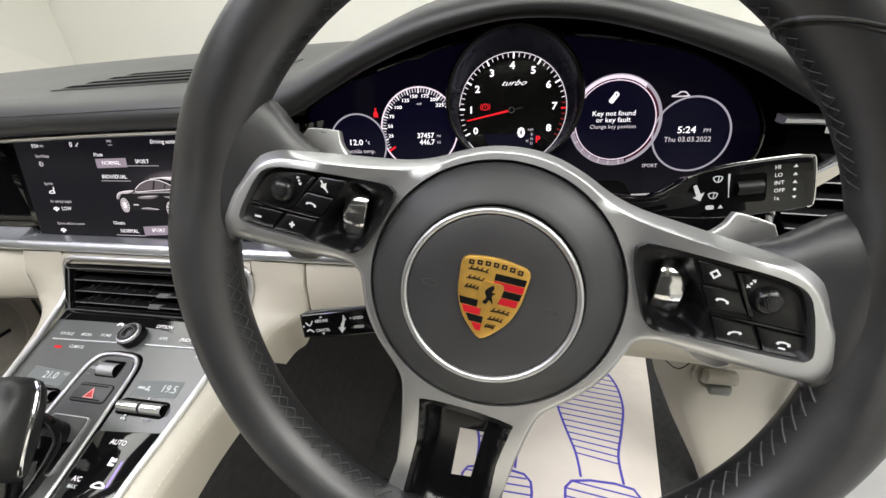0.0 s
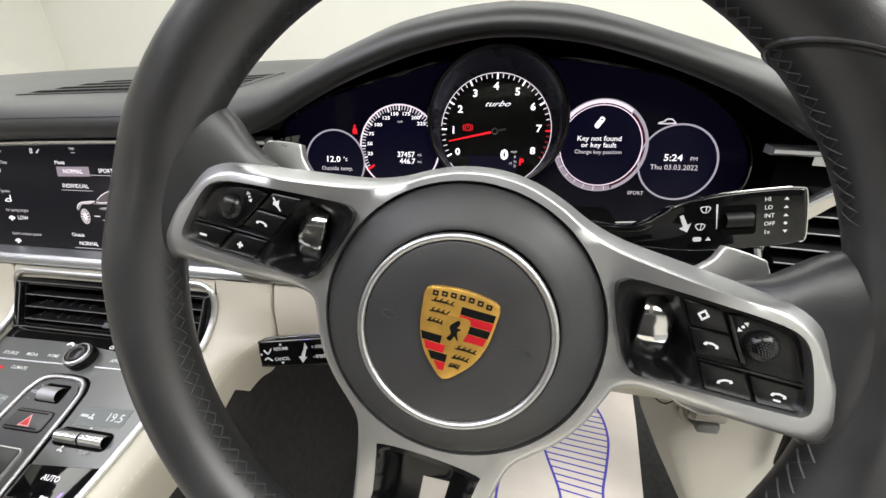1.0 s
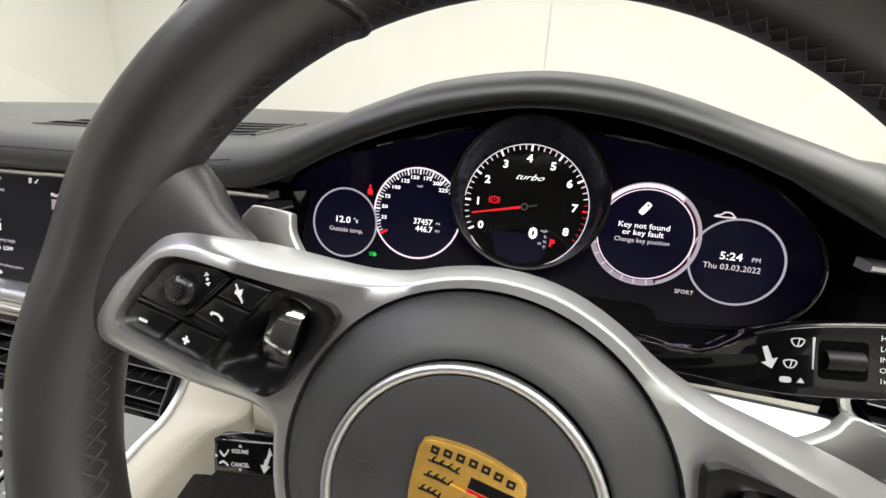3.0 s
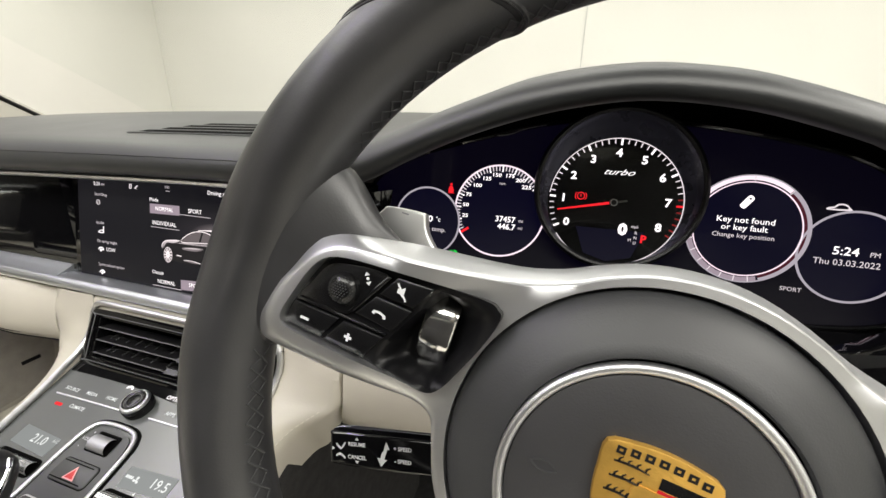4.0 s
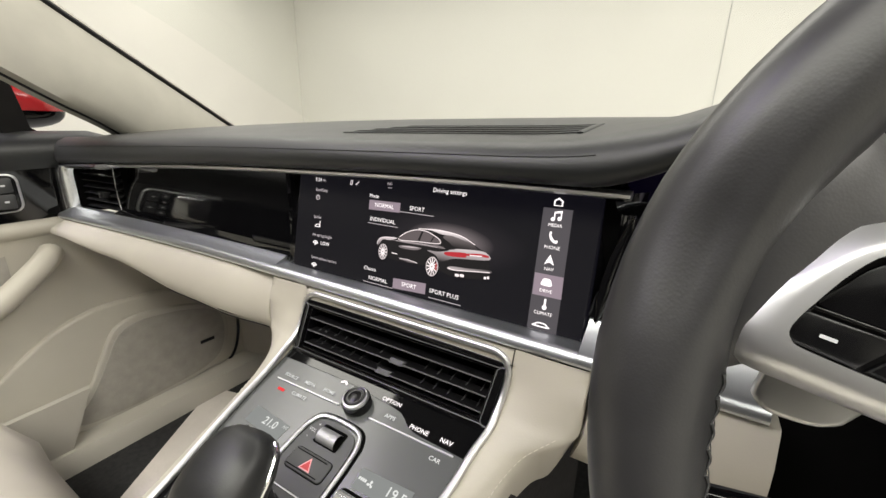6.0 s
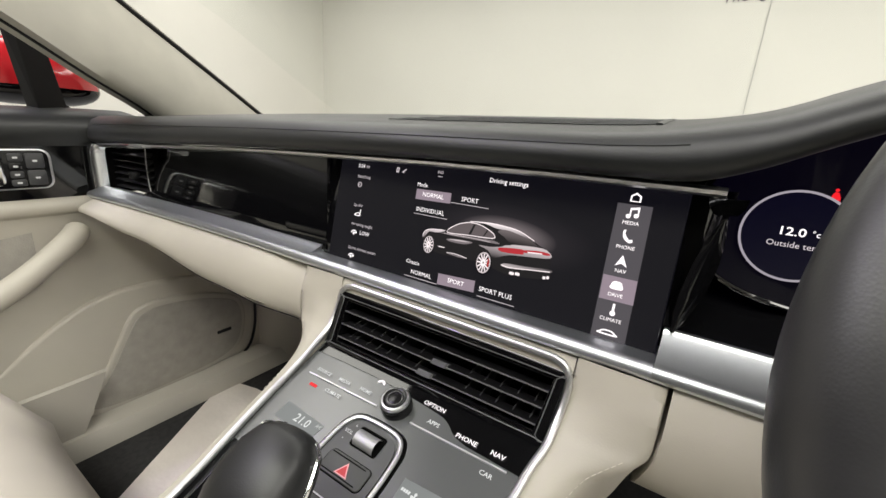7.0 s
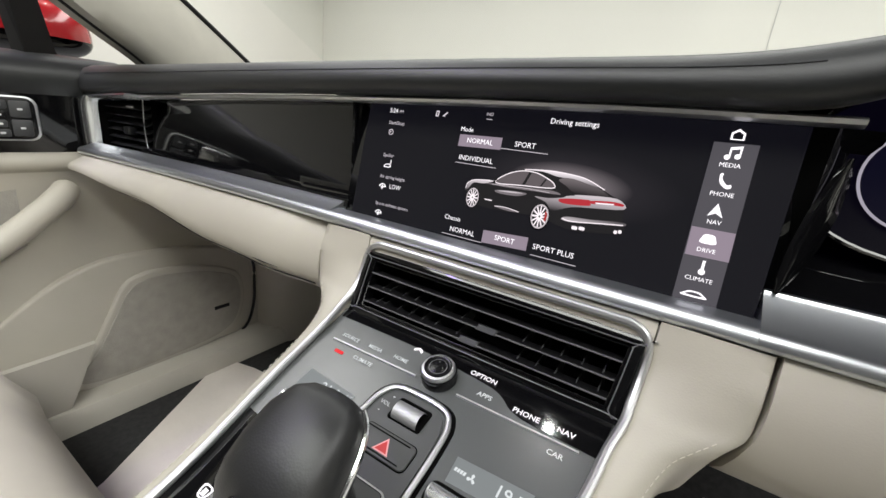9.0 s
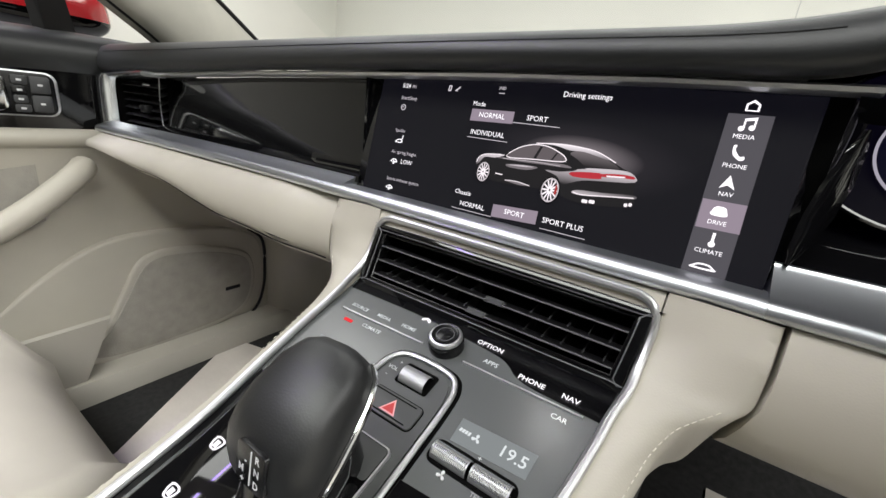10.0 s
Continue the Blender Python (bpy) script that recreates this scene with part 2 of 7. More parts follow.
def box(x0, x1, y0, y1, z0, z1, bevel=0.0, segs=2, bm=None):
    bm = bm or bmesh.new()
    made = bmesh.ops.create_cube(bm, size=1)["verts"]
    for v in made:
        v.co = Vector((x0 + (v.co.x + 0.5) * (x1 - x0), y0 + (v.co.y + 0.5) * (y1 - y0), z0 + (v.co.z + 0.5) * (z1 - z0)))
    if bevel:
        es = list({e for v in made for e in v.link_edges})
        bmesh.ops.bevel(bm, geom=es, offset=bevel, segments=segs, affect="EDGES", profile=0.5, clamp_overlap=True)
    return bm


def lathe(profile, n=48, centre=(0, 0), bm=None):
    """Turns (radius, z) points about the local Z axis."""
    rows = [[(centre[0] + max(r, 1e-5) * math.cos(k * math.tau / n), centre[1] + max(r, 1e-5) * math.sin(k * math.tau / n), z) for k in range(n)] for r, z in profile]
    return loft(rows, closed=True, bm=bm)


def rrect(cx, cy, w, h, r, n=4):
    out = []
    for qx, qy, a0 in ((1, 1, 0), (-1, 1, 90), (-1, -1, 180), (1, -1, 270)):
        for k in range(n + 1):
            a = radians(a0 + 90 * k / n)
            out.append((cx + qx * (w / 2 - r) + r * math.cos(a), cy + qy * (h / 2 - r) + r * math.sin(a)))
    return out


def circle(cx, cy, r, n=48, a0=0, a1=360):
    full = abs(a1 - a0) >= 360
    m = n if full else n + 1
    return [(cx + r * math.cos(radians(a0 + (a1 - a0) * k / n)), cy + r * math.sin(radians(a0 + (a1 - a0) * k / n))) for k in range(m)]


def band(cx, cy, r0, r1, a0, a1, z0, z1, n=64, bm=None):
    """A flat arc between two radii."""
    bm = bm or bmesh.new()
    prev = None
    for k in range(n + 1):
        a = radians(a0 + (a1 - a0) * k / n)
        c, s = math.cos(a), math.sin(a)
        row = [bm.verts.new((cx + r * c, cy + r * s, z)) for r, z in ((r0, z0), (r0, z1), (r1, z1), (r1, z0))]
        if prev:
            for i in range(3):
                bm.faces.new((prev[i], prev[i + 1], row[i + 1], row[i]))
        prev = row
    bmesh.ops.recalc_face_normals(bm, faces=bm.faces)
    return bm


def smooth_loop(pts, n=6, closed=True):
    """Catmull-Rom through 2D or 3D points."""
    P = [Vector(p) for p in pts]
    out, m = [], len(P)
    for i in range(m if closed else m - 1):
        p0 = P[(i - 1) % m] if closed or i else P[i]
        p1, p2 = P[i], P[(i + 1) % m]
        p3 = P[(i + 2) % m] if closed or i < m - 2 else P[i + 1]
        for k in range(n):
            t = k / n
            out.append(0.5 * ((2 * p1) + (p2 - p0) * t + (2 * p0 - 5 * p1 + 4 * p2 - p3) * t * t + (3 * p1 - p0 - 3 * p2 + p3) * t ** 3))
    if not closed:
        out.append(P[-1])
    return [tuple(p) for p in out]


def mm(pts):
    return [tuple(c * MM for c in p) for p in pts]


def mirror(pts):
    return [(-p[0], *p[1:]) for p in pts][::-1]


def interp(x, table):
    xs, ys = [p[0] for p in table], [p[1] for p in table]
    return float(np.interp(x, xs, ys))


def soft(x, table):
    """As interp, with eased steps between the rows."""
    for (x0, y0), (x1, y1) in zip(table, table[1:]):
        if x <= x1:
            t = min(1, max(0, (x - x0) / (x1 - x0)))
            t = t * t * (3 - 2 * t)
            return y0 + (y1 - y0) * t
    return table[-1][1]


def lettering(parent, words, x, y, height, mat, z=0.0003, align="CENTER", shear=0.0, turn=0.0, stretch=1.0, name="lettering", bold=0.0):
    """Words in millimetres on the parent's local XY plane."""
    cu = bpy.data.curves.new(name, "FONT")
    cu.body, cu.size, cu.align_x, cu.align_y, cu.shear, cu.resolution_u = words, height * MM / 0.72, align, "CENTER", shear, 2
    cu.offset = bold * MM
    tmp = bpy.data.objects.new(name, cu)
    me = bpy.data.meshes.new_from_object(tmp)
    bpy.data.objects.remove(tmp)
    bpy.data.curves.remove(cu)
    me.transform(pose(x * MM, y * MM, z, 0, 0, turn) @ Matrix.Diagonal((stretch, 1, 1, 1)))
    me.materials.clear()
    me.materials.append(mat)
    ob = new(name, me)
    ob.parent = parent
    PLACE[ob] = PLACE[parent].copy()
    return ob

# ---- showroom ----
solid("wall_north", box(-5.2, 5.2, 4.5, 4.6, 0, 3.3), WALL, "plain white painted showroom wall ahead of the car", "wall", "structure")
solid("wall_west", box(-5.10, -5.0, -4.5, 4.497, 0, 3.3), WALL, "plain white painted showroom side wall", "wall", "structure")
solid("wall_east", box(5.0, 5.1, -4.5, 4.497, 0, 3.3), WALL, "plain white painted showroom side wall", "wall", "structure")
solid("wall_south", box(-4.997, 4.997, -4.6, -4.5, 0, 3.3), WALL, "plain white painted showroom rear wall", "wall", "structure")
solid("ceiling", box(-5.2, 5.2, -4.7, 4.7, 3.304, 3.4), CEILING, "dark painted showroom ceiling", "ceiling", "structure")
solid("ground", box(-5.2, 5.2, -4.7, 4.7, -0.1, -0.002), FLOOR_GREY, "grey polished showroom floor", "floor", "structure")

SIGN_Z = 2.152
wall_sign = thing("wall_sign", pose(-0.08, 4.496, SIGN_Z, 90, 0, 0), "dark grey italic lettering fixed on the white showroom wall", "sign")
lettering(wall_sign, "The Quality Cars Show", 0, 0, 84, SIGN_GREY, z=0.004, align="LEFT", shear=0.25)
solid("wall_seam", box(0.259, 0.265, 4.492, 4.499, 0, 2.2), material("seam_grey", (0.55, 0.55, 0.52), 0.7, vary=0.05), "thin grey panel joint in the white showroom wall", "trim", "structure")

# ---- car roof, rear of the cabin and floor ----
# not in view: added so that glossy parts mirror something dark
solid("cabin_rear", box(-0.74, 0.74, -0.78, -0.72, 0.318, 1.33, 0.01), material("charcoal_cloth", (0.035, 0.034, 0.034), 0.9, grain=0.3, grain_size=0.003, vary=0.2, vary_size=0.1), "unseen charcoal wall behind the seats, added to darken reflections", "wall", "structure")
HEADLINER = material("headliner", (0.45, 0.43, 0.38), 0.9, grain=0.4, grain_size=0.002, vary=0.05)


def roof_z(x, y):
    return interp(y, [(-1.7, 1.36), (-0.5, 1.40), (0.0, 1.375)]) - 0.10 * abs(x)


def roof_piece(xs_, ys_, thick=0.03, bm=None):
    """A stretch of the roof with its thickness."""
    for y0, y1 in zip(ys_, ys_[1:]):
        bm = loft([[(x, y0, roof_z(x, y0)), (x, y1, roof_z(x, y1)), (x, y1, roof_z(x, y1) + thick), (x, y0, roof_z(x, y0) + thick)] for x in xs_], closed=True, cap=True, bm=bm)
    return bm


# out of view: roof added to keep the cabin dimmer than the walls
bm = roof_piece((-0.60, -0.3, 0, 0.3, 0.60), (0.0, -0.055))
roof_piece((-0.60, -0.3, 0, 0.3, 0.60), (-0.82, -1.2, -1.7), bm=bm)
for side in (-1, 1):
    roof_piece((side * 0.60, side * 0.47), (-0.055, -0.5, -0.82), bm=bm)
solid("roof", bm, HEADLINER, "unseen pale fabric headliner, added to shade the cabin", "roof", "structure", smooth=30)
# assumed opening, unseen: lets the ceiling lamps brighten hub and spokes
glass_roof = solid("glass_roof", roof_piece((-0.469, -0.2, 0, 0.2, 0.469), (-0.056, -0.5, -0.819), 0.005), GLASS, "unseen clear roof panel, assumed so light reaches the wheel", "glass roof", "structure", smooth=30)
glass_roof.visible_shadow = False

solid("floor", box(-0.80, 0.80, -0.7, 1.0, 0.24, 0.318), CARPET, "black carpeted car floor and footwells", "floor", "structure")
bm = bmesh.new()
loft([[(x, 0.80, 0.318), (x, 0.86, 0.36), (x, 0.93, 0.50), (x, 0.955, 0.75), (x, 0.96, 0.92), (x, 1.0, 0.92), (x, 1.0, 0.24)] for x in (-0.8, 0.8)], bm=bm)
solid("bulkhead", bm, CARPET, "black carpeted toe board under the dashboard", "bulkhead", "structure")

# ---- dashboard ----
LOW = [(-0.80, 0.888), (-0.70, 0.895), (-0.50, 0.906), (-0.38, 0.9125), (-0.233, 0.9185), (-0.044, 0.9248), (0.068, 0.927), (0.122, 0.9273), (0.165, 0.929), (0.196, 0.939), (0.228, 0.955), (0.261, 0.970), (0.30, 0.984), (0.338, 0.994), (0.382, 1.000), (0.435, 0.996), (0.48, 0.985), (0.52, 0.971), (0.55, 0.958), (0.575, 0.944), (0.60, 0.931), (0.64, 0.925), (0.80, 0.905)]
TOP = [(-0.80, 0.936), (-0.70, 0.940), (-0.50, 0.9455), (-0.27, 0.9515), (-0.08, 0.955), (0.016, 0.9565), (0.085, 0.9578), (0.115, 0.959), (0.14, 0.961), (0.165, 0.9645), (0.201, 0.972), (0.236, 0.986), (0.273, 1.000), (0.316, 1.014), (0.379, 1.022), (0.43, 1.019), (0.466, 1.011), (0.502, 1.000), (0.537, 0.989), (0.571, 0.978), (0.61, 0.966), (0.66, 0.955), (0.80, 0.940)]


def glide(x, table):
    """A smooth curve through the rows of the table."""
    xs_, zs_ = [p[0] for p in table], [p[1] for p in table]
    x = min(max(x, xs_[0]), xs_[-1])
    i = max(0, min(len(xs_) - 2, int(np.searchsorted(xs_, x)) - 1))
    k = len(xs_) - 1

    def slope(j):
        a, b = max(0, j - 1), min(k, j + 1)
        return (zs_[b] - zs_[a]) / (xs_[b] - xs_[a])

    d = xs_[i + 1] - xs_[i]
    t = (x - xs_[i]) / d
    return (2 * t ** 3 - 3 * t ** 2 + 1) * zs_[i] + (t ** 3 - 2 * t ** 2 + t) * d * slope(i) + (3 * t ** 2 - 2 * t ** 3) * zs_[i + 1] + (t ** 3 - t ** 2) * d * slope(i + 1)


BASE = [(-0.80, 0.936), (-0.70, 0.940), (-0.50, 0.9455), (-0.27, 0.9515), (-0.08, 0.955), (0.016, 0.9565), (0.085, 0.9575), (0.45, 0.9575), (0.66, 0.950), (0.80, 0.940)]


def dash_back(x):
    """How far the dash is drawn towards the seats at its ends."""
    return -0.026 * max(0.0, (abs(x) - 0.2) / 0.55) ** 2


def dash_section(x):
    zl, zt, s = glide(x, LOW), glide(x, TOP), dash_back(x)
    h = zt - zl
    base = glide(x, BASE)
    bump = max(0.0, zt - base)
    fade = max(0.0, (abs(x) - 0.45) / 0.35) * 0.004
    back = [(0.385, 0.0028, 1.0), (0.42, 0.0066, 0.97), (0.46, 0.0108, 0.86), (0.52, 0.0160, 0.62), (0.60, 0.0215, 0.30), (0.70, 0.0265, 0.08), (0.82, 0.0215, 0.0), (0.92, 0.0120, 0.0)]
    p = [(x, 0.42, zl + 0.012), (x, 0.36 + s, zl + 0.002), (x, 0.347 + s, zl), (x, 0.3380 + s, zl + 0.06 * h), (x, 0.3335 + s, zl + 0.22 * h), (x, 0.3340 + s, zl + 0.44 * h), (x, 0.3375 + s, zl + 0.66 * h), (x, 0.3445 + s, zl + 0.86 * h), (x, 0.360 + s, zt)]
    p += [(x, y + s * max(0, 1 - (y - 0.36) / 0.3), base + dz - fade + bump * g) for y, dz, g in back]
    p += [(x, 0.93, 0.90), (x, 0.93, 0.80)]
    return p


dashboard = thing("dashboard", pose(0, 0.6, 0.80), "black leather dashboard with cream lower part and silver trim", "dashboard")
xs = sorted({round(-0.79 + 0.01 * k, 4) for k in range(159)})
pad = part("upper_pad", loft([dash_section(x) for x in xs]), DASH_LEATHER, dashboard, "black grained leather upper pad with instrument hood", world=True, smooth=60)

# a thread line on the pad's shoulder
line = [Vector(dash_section(x)[6]) + Vector((0, -0.0002, 0.0002)) for x in xs if -0.74 < x < 0.17]
part("stitch_line", tube(line, 0.00042, 6), SEAM_THREAD, dashboard, "grey stitched seam", world=True)

# thin silver strip under the pad, either side of the instruments
for x0, x1 in ((-0.735, 0.185), (0.573, 0.74)):
    pts = [x0 + (x1 - x0) * k / 60 for k in range(61)]
    rows = []
    for x in pts:
        z, y = interp(x, LOW), 0.346 + dash_back(x)
        if x0 < 0:
            z = min(z, 0.9273)
        else:
            z = 0.929 - 0.02 * (x - x0)
        rows.append([(x, y + 0.012, z - 0.0005), (x, y + 0.001, z - 0.0005), (x, y - 0.0015, z - 0.002), (x, y - 0.001, z - 0.0045), (x, y + 0.002, z - 0.0062), (x, y + 0.012, z - 0.0062)])
    part("upper_strip", loft(rows, closed=True, cap=True), SILVER, dashboard, "slim silver trim strip", world=True)

# broad silver ledge below the screen and the panels
def ledge(x, rise=0.0):
    """A flat or rising shelf, a bright rounded lip and a tucked underside."""
    s, yb, zb = dash_back(x), 0.332 + 0.018 * rise, 0.8108 + 0.0135 * rise
    bead = 0.0022 * rise
    back = [(0.358, zb - 0.004), (yb + 0.005, zb - 0.0015), (yb + 0.002, zb + 0.3 * bead), (yb - 0.001, zb + bead), (yb - 0.0035, zb + 0.7 * bead), (yb - 0.0055, zb - 0.6 * bead)]
    front = [(0.3205, 0.8108 + 0.0010 * rise), (0.3190, 0.8109), (0.3172, 0.8103), (0.3148, 0.8088), (0.3130, 0.8060), (0.3125, 0.8035), (0.3136, 0.8010), (0.3165, 0.7992), (0.358, 0.7985)]
    return [(x, y + s, z) for y, z in back + front]


for x0, x1, rise in ((-0.732, -0.1790, 0.45), (-0.1788, 0.1683, 0.0), (0.1685, 0.2830, 1.0), (0.4880, 0.7485, 1.0)):
    part("lower_ledge", loft([ledge(x0 + (x1 - x0) * k / 40, rise) for k in range(41)], closed=True, cap=True), LEDGE_SATIN if rise else LEDGE, dashboard, "broad brushed silver ledge", world=True)

# piano black panel before the passenger, with the shelf at its foot
def panel_row(x):
    s, zl = dash_back(x), min(interp(x, LOW), 0.9273) - 0.006
    q = 0.25 * s
    return [(x, 0.372 + q, zl), (x, 0.3605 + q, zl), (x, 0.3585 + q, zl - 0.018), (x, 0.3545 + q, 0.866), (x, 0.3495 + q, 0.842), (x, 0.3475 + q, 0.832), (x, 0.346 + q, 0.8245), (x, 0.342 + s, 0.8205), (x, 0.338 + s, 0.8180), (x, 0.3365 + s, 0.8125)]


part("passenger_panel", loft([panel_row(-0.60 + 0.425 * k / 40) for k in range(41)]), GLOSS, dashboard, "piano black glossy fascia panel", world=True)

# cream lower dash: glovebox before the passenger, knee panels before the driver
def lower_section(x):
    s = dash_back(x)
    if x < -0.17:
        # the glovebox lid narrows towards the door
        h = soft(-x, [(0.17, 0.066), (0.35, 0.059), (0.55, 0.036), (0.72, 0.020)])
        b = 0.7935 - h
        # it runs flush into the console at its inner end
        t = min(1.0, max(0.0, (x + 0.27) / 0.09))
        s += 0.0125 * t * t * (3 - 2 * t)
        return [(x, 0.345 + s, 0.7982), (x, 0.3165 + s, 0.7982), (x, 0.3095 + s, 0.7945), (x, 0.301 + s, 0.7935 - 0.16 * h), (x, 0.2955 + s, 0.7935 - 0.35 * h), (x, 0.293 + s, 0.7935 - 0.58 * h), (x, 0.294 + s, 0.7935 - 0.80 * h), (x, 0.299 + s, b + 0.004), (x, 0.308 + s, b - 0.004), (x, 0.335 + s, b - 0.016), (x, 0.40, b - 0.040), (x, 0.62, b - 0.10)]
    return [(x, 0.345 + s, 0.7982), (x, 0.3175 + s, 0.7982), (x, 0.3155 + s, 0.7955), (x, 0.3120 + s, 0.786), (x, 0.3082 + s, 0.776), (x, 0.3068 + s, 0.764), (x, 0.3072 + s, 0.749), (x, 0.3105 + s, 0.732), (x, 0.317 + s, 0.718), (x, 0.330 + s, 0.706), (x, 0.38 + s, 0.695), (x, 0.62, 0.68)]


part("glovebox", loft([lower_section(-0.72 + 0.54 * k / 30) for k in range(31)], cap=True), CREAM, dashboard, "smooth cream leather glovebox lid", world=True, smooth=60)
lid = [Vector(lower_section(-0.66 + 0.47 * k / 30)[7]) + Vector((0, -0.0003, 0)) for k in range(31)]
part("lid_joint", tube(lid, 0.0009, 6), MATT, dashboard, "dark shut line under the lid", world=True)
latch = [Vector(lower_section(-0.30 + 0.085 * k / 12)[7]) + Vector((0, -0.0010, 0.0062)) for k in range(13)]
part("glovebox_latch", tube(latch, [0.0002 + 0.0034 * math.sin(math.pi * k / 12) for k in range(13)], 8, flat=0.4), MATT, dashboard, "dark slim glovebox latch", world=True)
for x0, x1 in ((0.1825, 0.29), (0.485, 0.76)):
    rows = [lower_section(x0 + (x1 - x0) * k / 14) for k in range(15)]
    if x0 < 0.3:
        # the lower corner runs on behind the console
        rows[0] = [(x - 0.28 * max(0.0, 0.752 - z), y, z) for x, y, z in rows[0]]
    part("knee_panel", loft(rows, cap=True), CREAM, dashboard, "cream leather knee panel", world=True, smooth=60)
# solid block whose black colour stands in for a shaded recess
part("column_tunnel", box(0.285, 0.49, 0.33, 0.60, 0.66, 0.86, 0.01), VOID, dashboard, "black block with the column recess's shade in its colour", world=True)

# black sides of the screen's bay
part("screen_bay", loft([[(-0.1795, 0.347, z), (-0.1780, 0.3385 + 0.2 * (z - 0.808), z), (-0.1662, 0.3375 + 0.2 * (z - 0.808), z), (-0.1660, 0.36 + 0.2 * (z - 0.808), z)] for z in (0.806, 0.84, 0.88, 0.920)]), GLOSS, dashboard, "piano black screen surround", world=True)
part("screen_bay", loft([[(0.1672, 0.345 + 0.2 * (z - 0.808), z), (0.172, 0.350 + 0.2 * (z - 0.808), z), (0.178 + 0.006 * k, 0.372, z), (0.187 + 0.004 * k, 0.385, z), (0.196, 0.398, z), (0.21, 0.405, z), (0.25, 0.43, z)] for z, k in ((0.814, 1.0), (0.84, 0.6), (0.88, 0.2), (0.922, 0.0))]), GLOSS, dashboard, "piano black recess beside the screen", world=True, smooth=60)
rows = []
for z, x, y, w in ((0.826, 0.1735, 0.3455, 0.0015), (0.838, 0.1765, 0.3490, 0.0050), (0.855, 0.1800, 0.3535, 0.0075), (0.875, 0.1835, 0.3580, 0.0075), (0.893, 0.1862, 0.3615, 0.0050), (0.906, 0.1880, 0.3640, 0.0015)):
    rows.append([(x + w * c, y + 0.55 * w * c - 0.0028 * math.cos(0.5 * math.pi * c), z) for c in (-1, -0.7, -0.35, 0, 0.35, 0.7, 1)])
part("bay_fin", loft(rows), GLOSS, dashboard, "curved piano black fin beside the screen", world=True, smooth=60)
part("bay_cap", loft([[(0.176, 0.343, 0.9205), (0.198, 0.356, 0.9205)], [(0.1775, 0.348, 0.914), (0.197, 0.360, 0.914)], [(0.181, 0.356, 0.9085), (0.194, 0.364, 0.9085)]]), GLOSS, dashboard, "glossy sloping cap under the trim strip", world=True)
part("screen_bay", box(-0.178, 0.178, 0.362, 0.40, 0.795, 0.925), VOID, dashboard, "dark housing behind the screen", world=True)

# dark filler behind the instruments
part("instrument_recess", loft([[(x, 0.425, 0.79), (x, 0.43, 0.88), (x, 0.435, interp(x, LOW) + 0.018)] for x in (0.16, 0.196, 0.228, 0.261, 0.30, 0.338, 0.382, 0.435, 0.48, 0.52, 0.55, 0.575, 0.60, 0.66)]), VOID, dashboard, "flat black patch, a recess's shade put into colour behind the instruments", world=True)
part("lower_fascia", loft([[(x, 0.43, 0.88), (x, 0.405, 0.862), (x, 0.382, 0.842), (x, 0.364, 0.829), (x, 0.3535, 0.8215)] for x in (0.168, 0.25, 0.35, 0.45, 0.55, 0.64)]), GLOSS, dashboard, "piano black fascia under the instruments", world=True)

# ---- centre console ----
SLOPE = 17.64
console = thing("centre_console", pose(0, 0, 0.649, SLOPE, 0, 0), "cream leather centre console with glossy black control panel", "console")
# the panel's edge: distance up the slope, half width
EDGE = [(-0.40, 0.090), (0.02, 0.090), (0.10, 0.0905), (0.15, 0.0935), (0.20, 0.1030), (0.24, 0.1088), (0.2965, 0.1145)]
OUT = [(-0.40, 0.109), (0.02, 0.110), (0.10, 0.112), (0.166, 0.1165), (0.217, 0.1275), (0.27, 0.1377), (0.2965, 0.150)]
# the way down the console, as y and z: over the vent face, then the sloping panel
WAY = [(0.3150, 0.7980), (0.3125, 0.784), (0.3095, 0.770), (0.302, 0.7585), (0.2925, 0.7490), (0.280, 0.7412), (0.261, 0.7338), (0.24, 0.7253), (0.21, 0.7158), (0.18, 0.7062), (0.14, 0.6935), (0.10, 0.6808), (0.05, 0.6649), (-0.05, 0.6331), (-0.38, 0.528)]


# the flank's stitched outer edge, from the ledge down to the seats
RAND = [(0.1785, 0.3165, 0.7980), (0.1785, 0.3122, 0.7865), (0.1785, 0.3082, 0.776), (0.1785, 0.3070, 0.762), (0.1772, 0.3052, 0.749), (0.1690, 0.2985, 0.7420), (0.1595, 0.2925, 0.7370), (0.1490, 0.2840, 0.7310), (0.1410, 0.2690, 0.7228), (0.1372, 0.2540, 0.7172), (0.1280, 0.2071, 0.7035), (0.1175, 0.1580, 0.6885), (0.1120, 0.0900, 0.6670), (0.1090, -0.0400, 0.6255), (0.1080, -0.3800, 0.5170)]


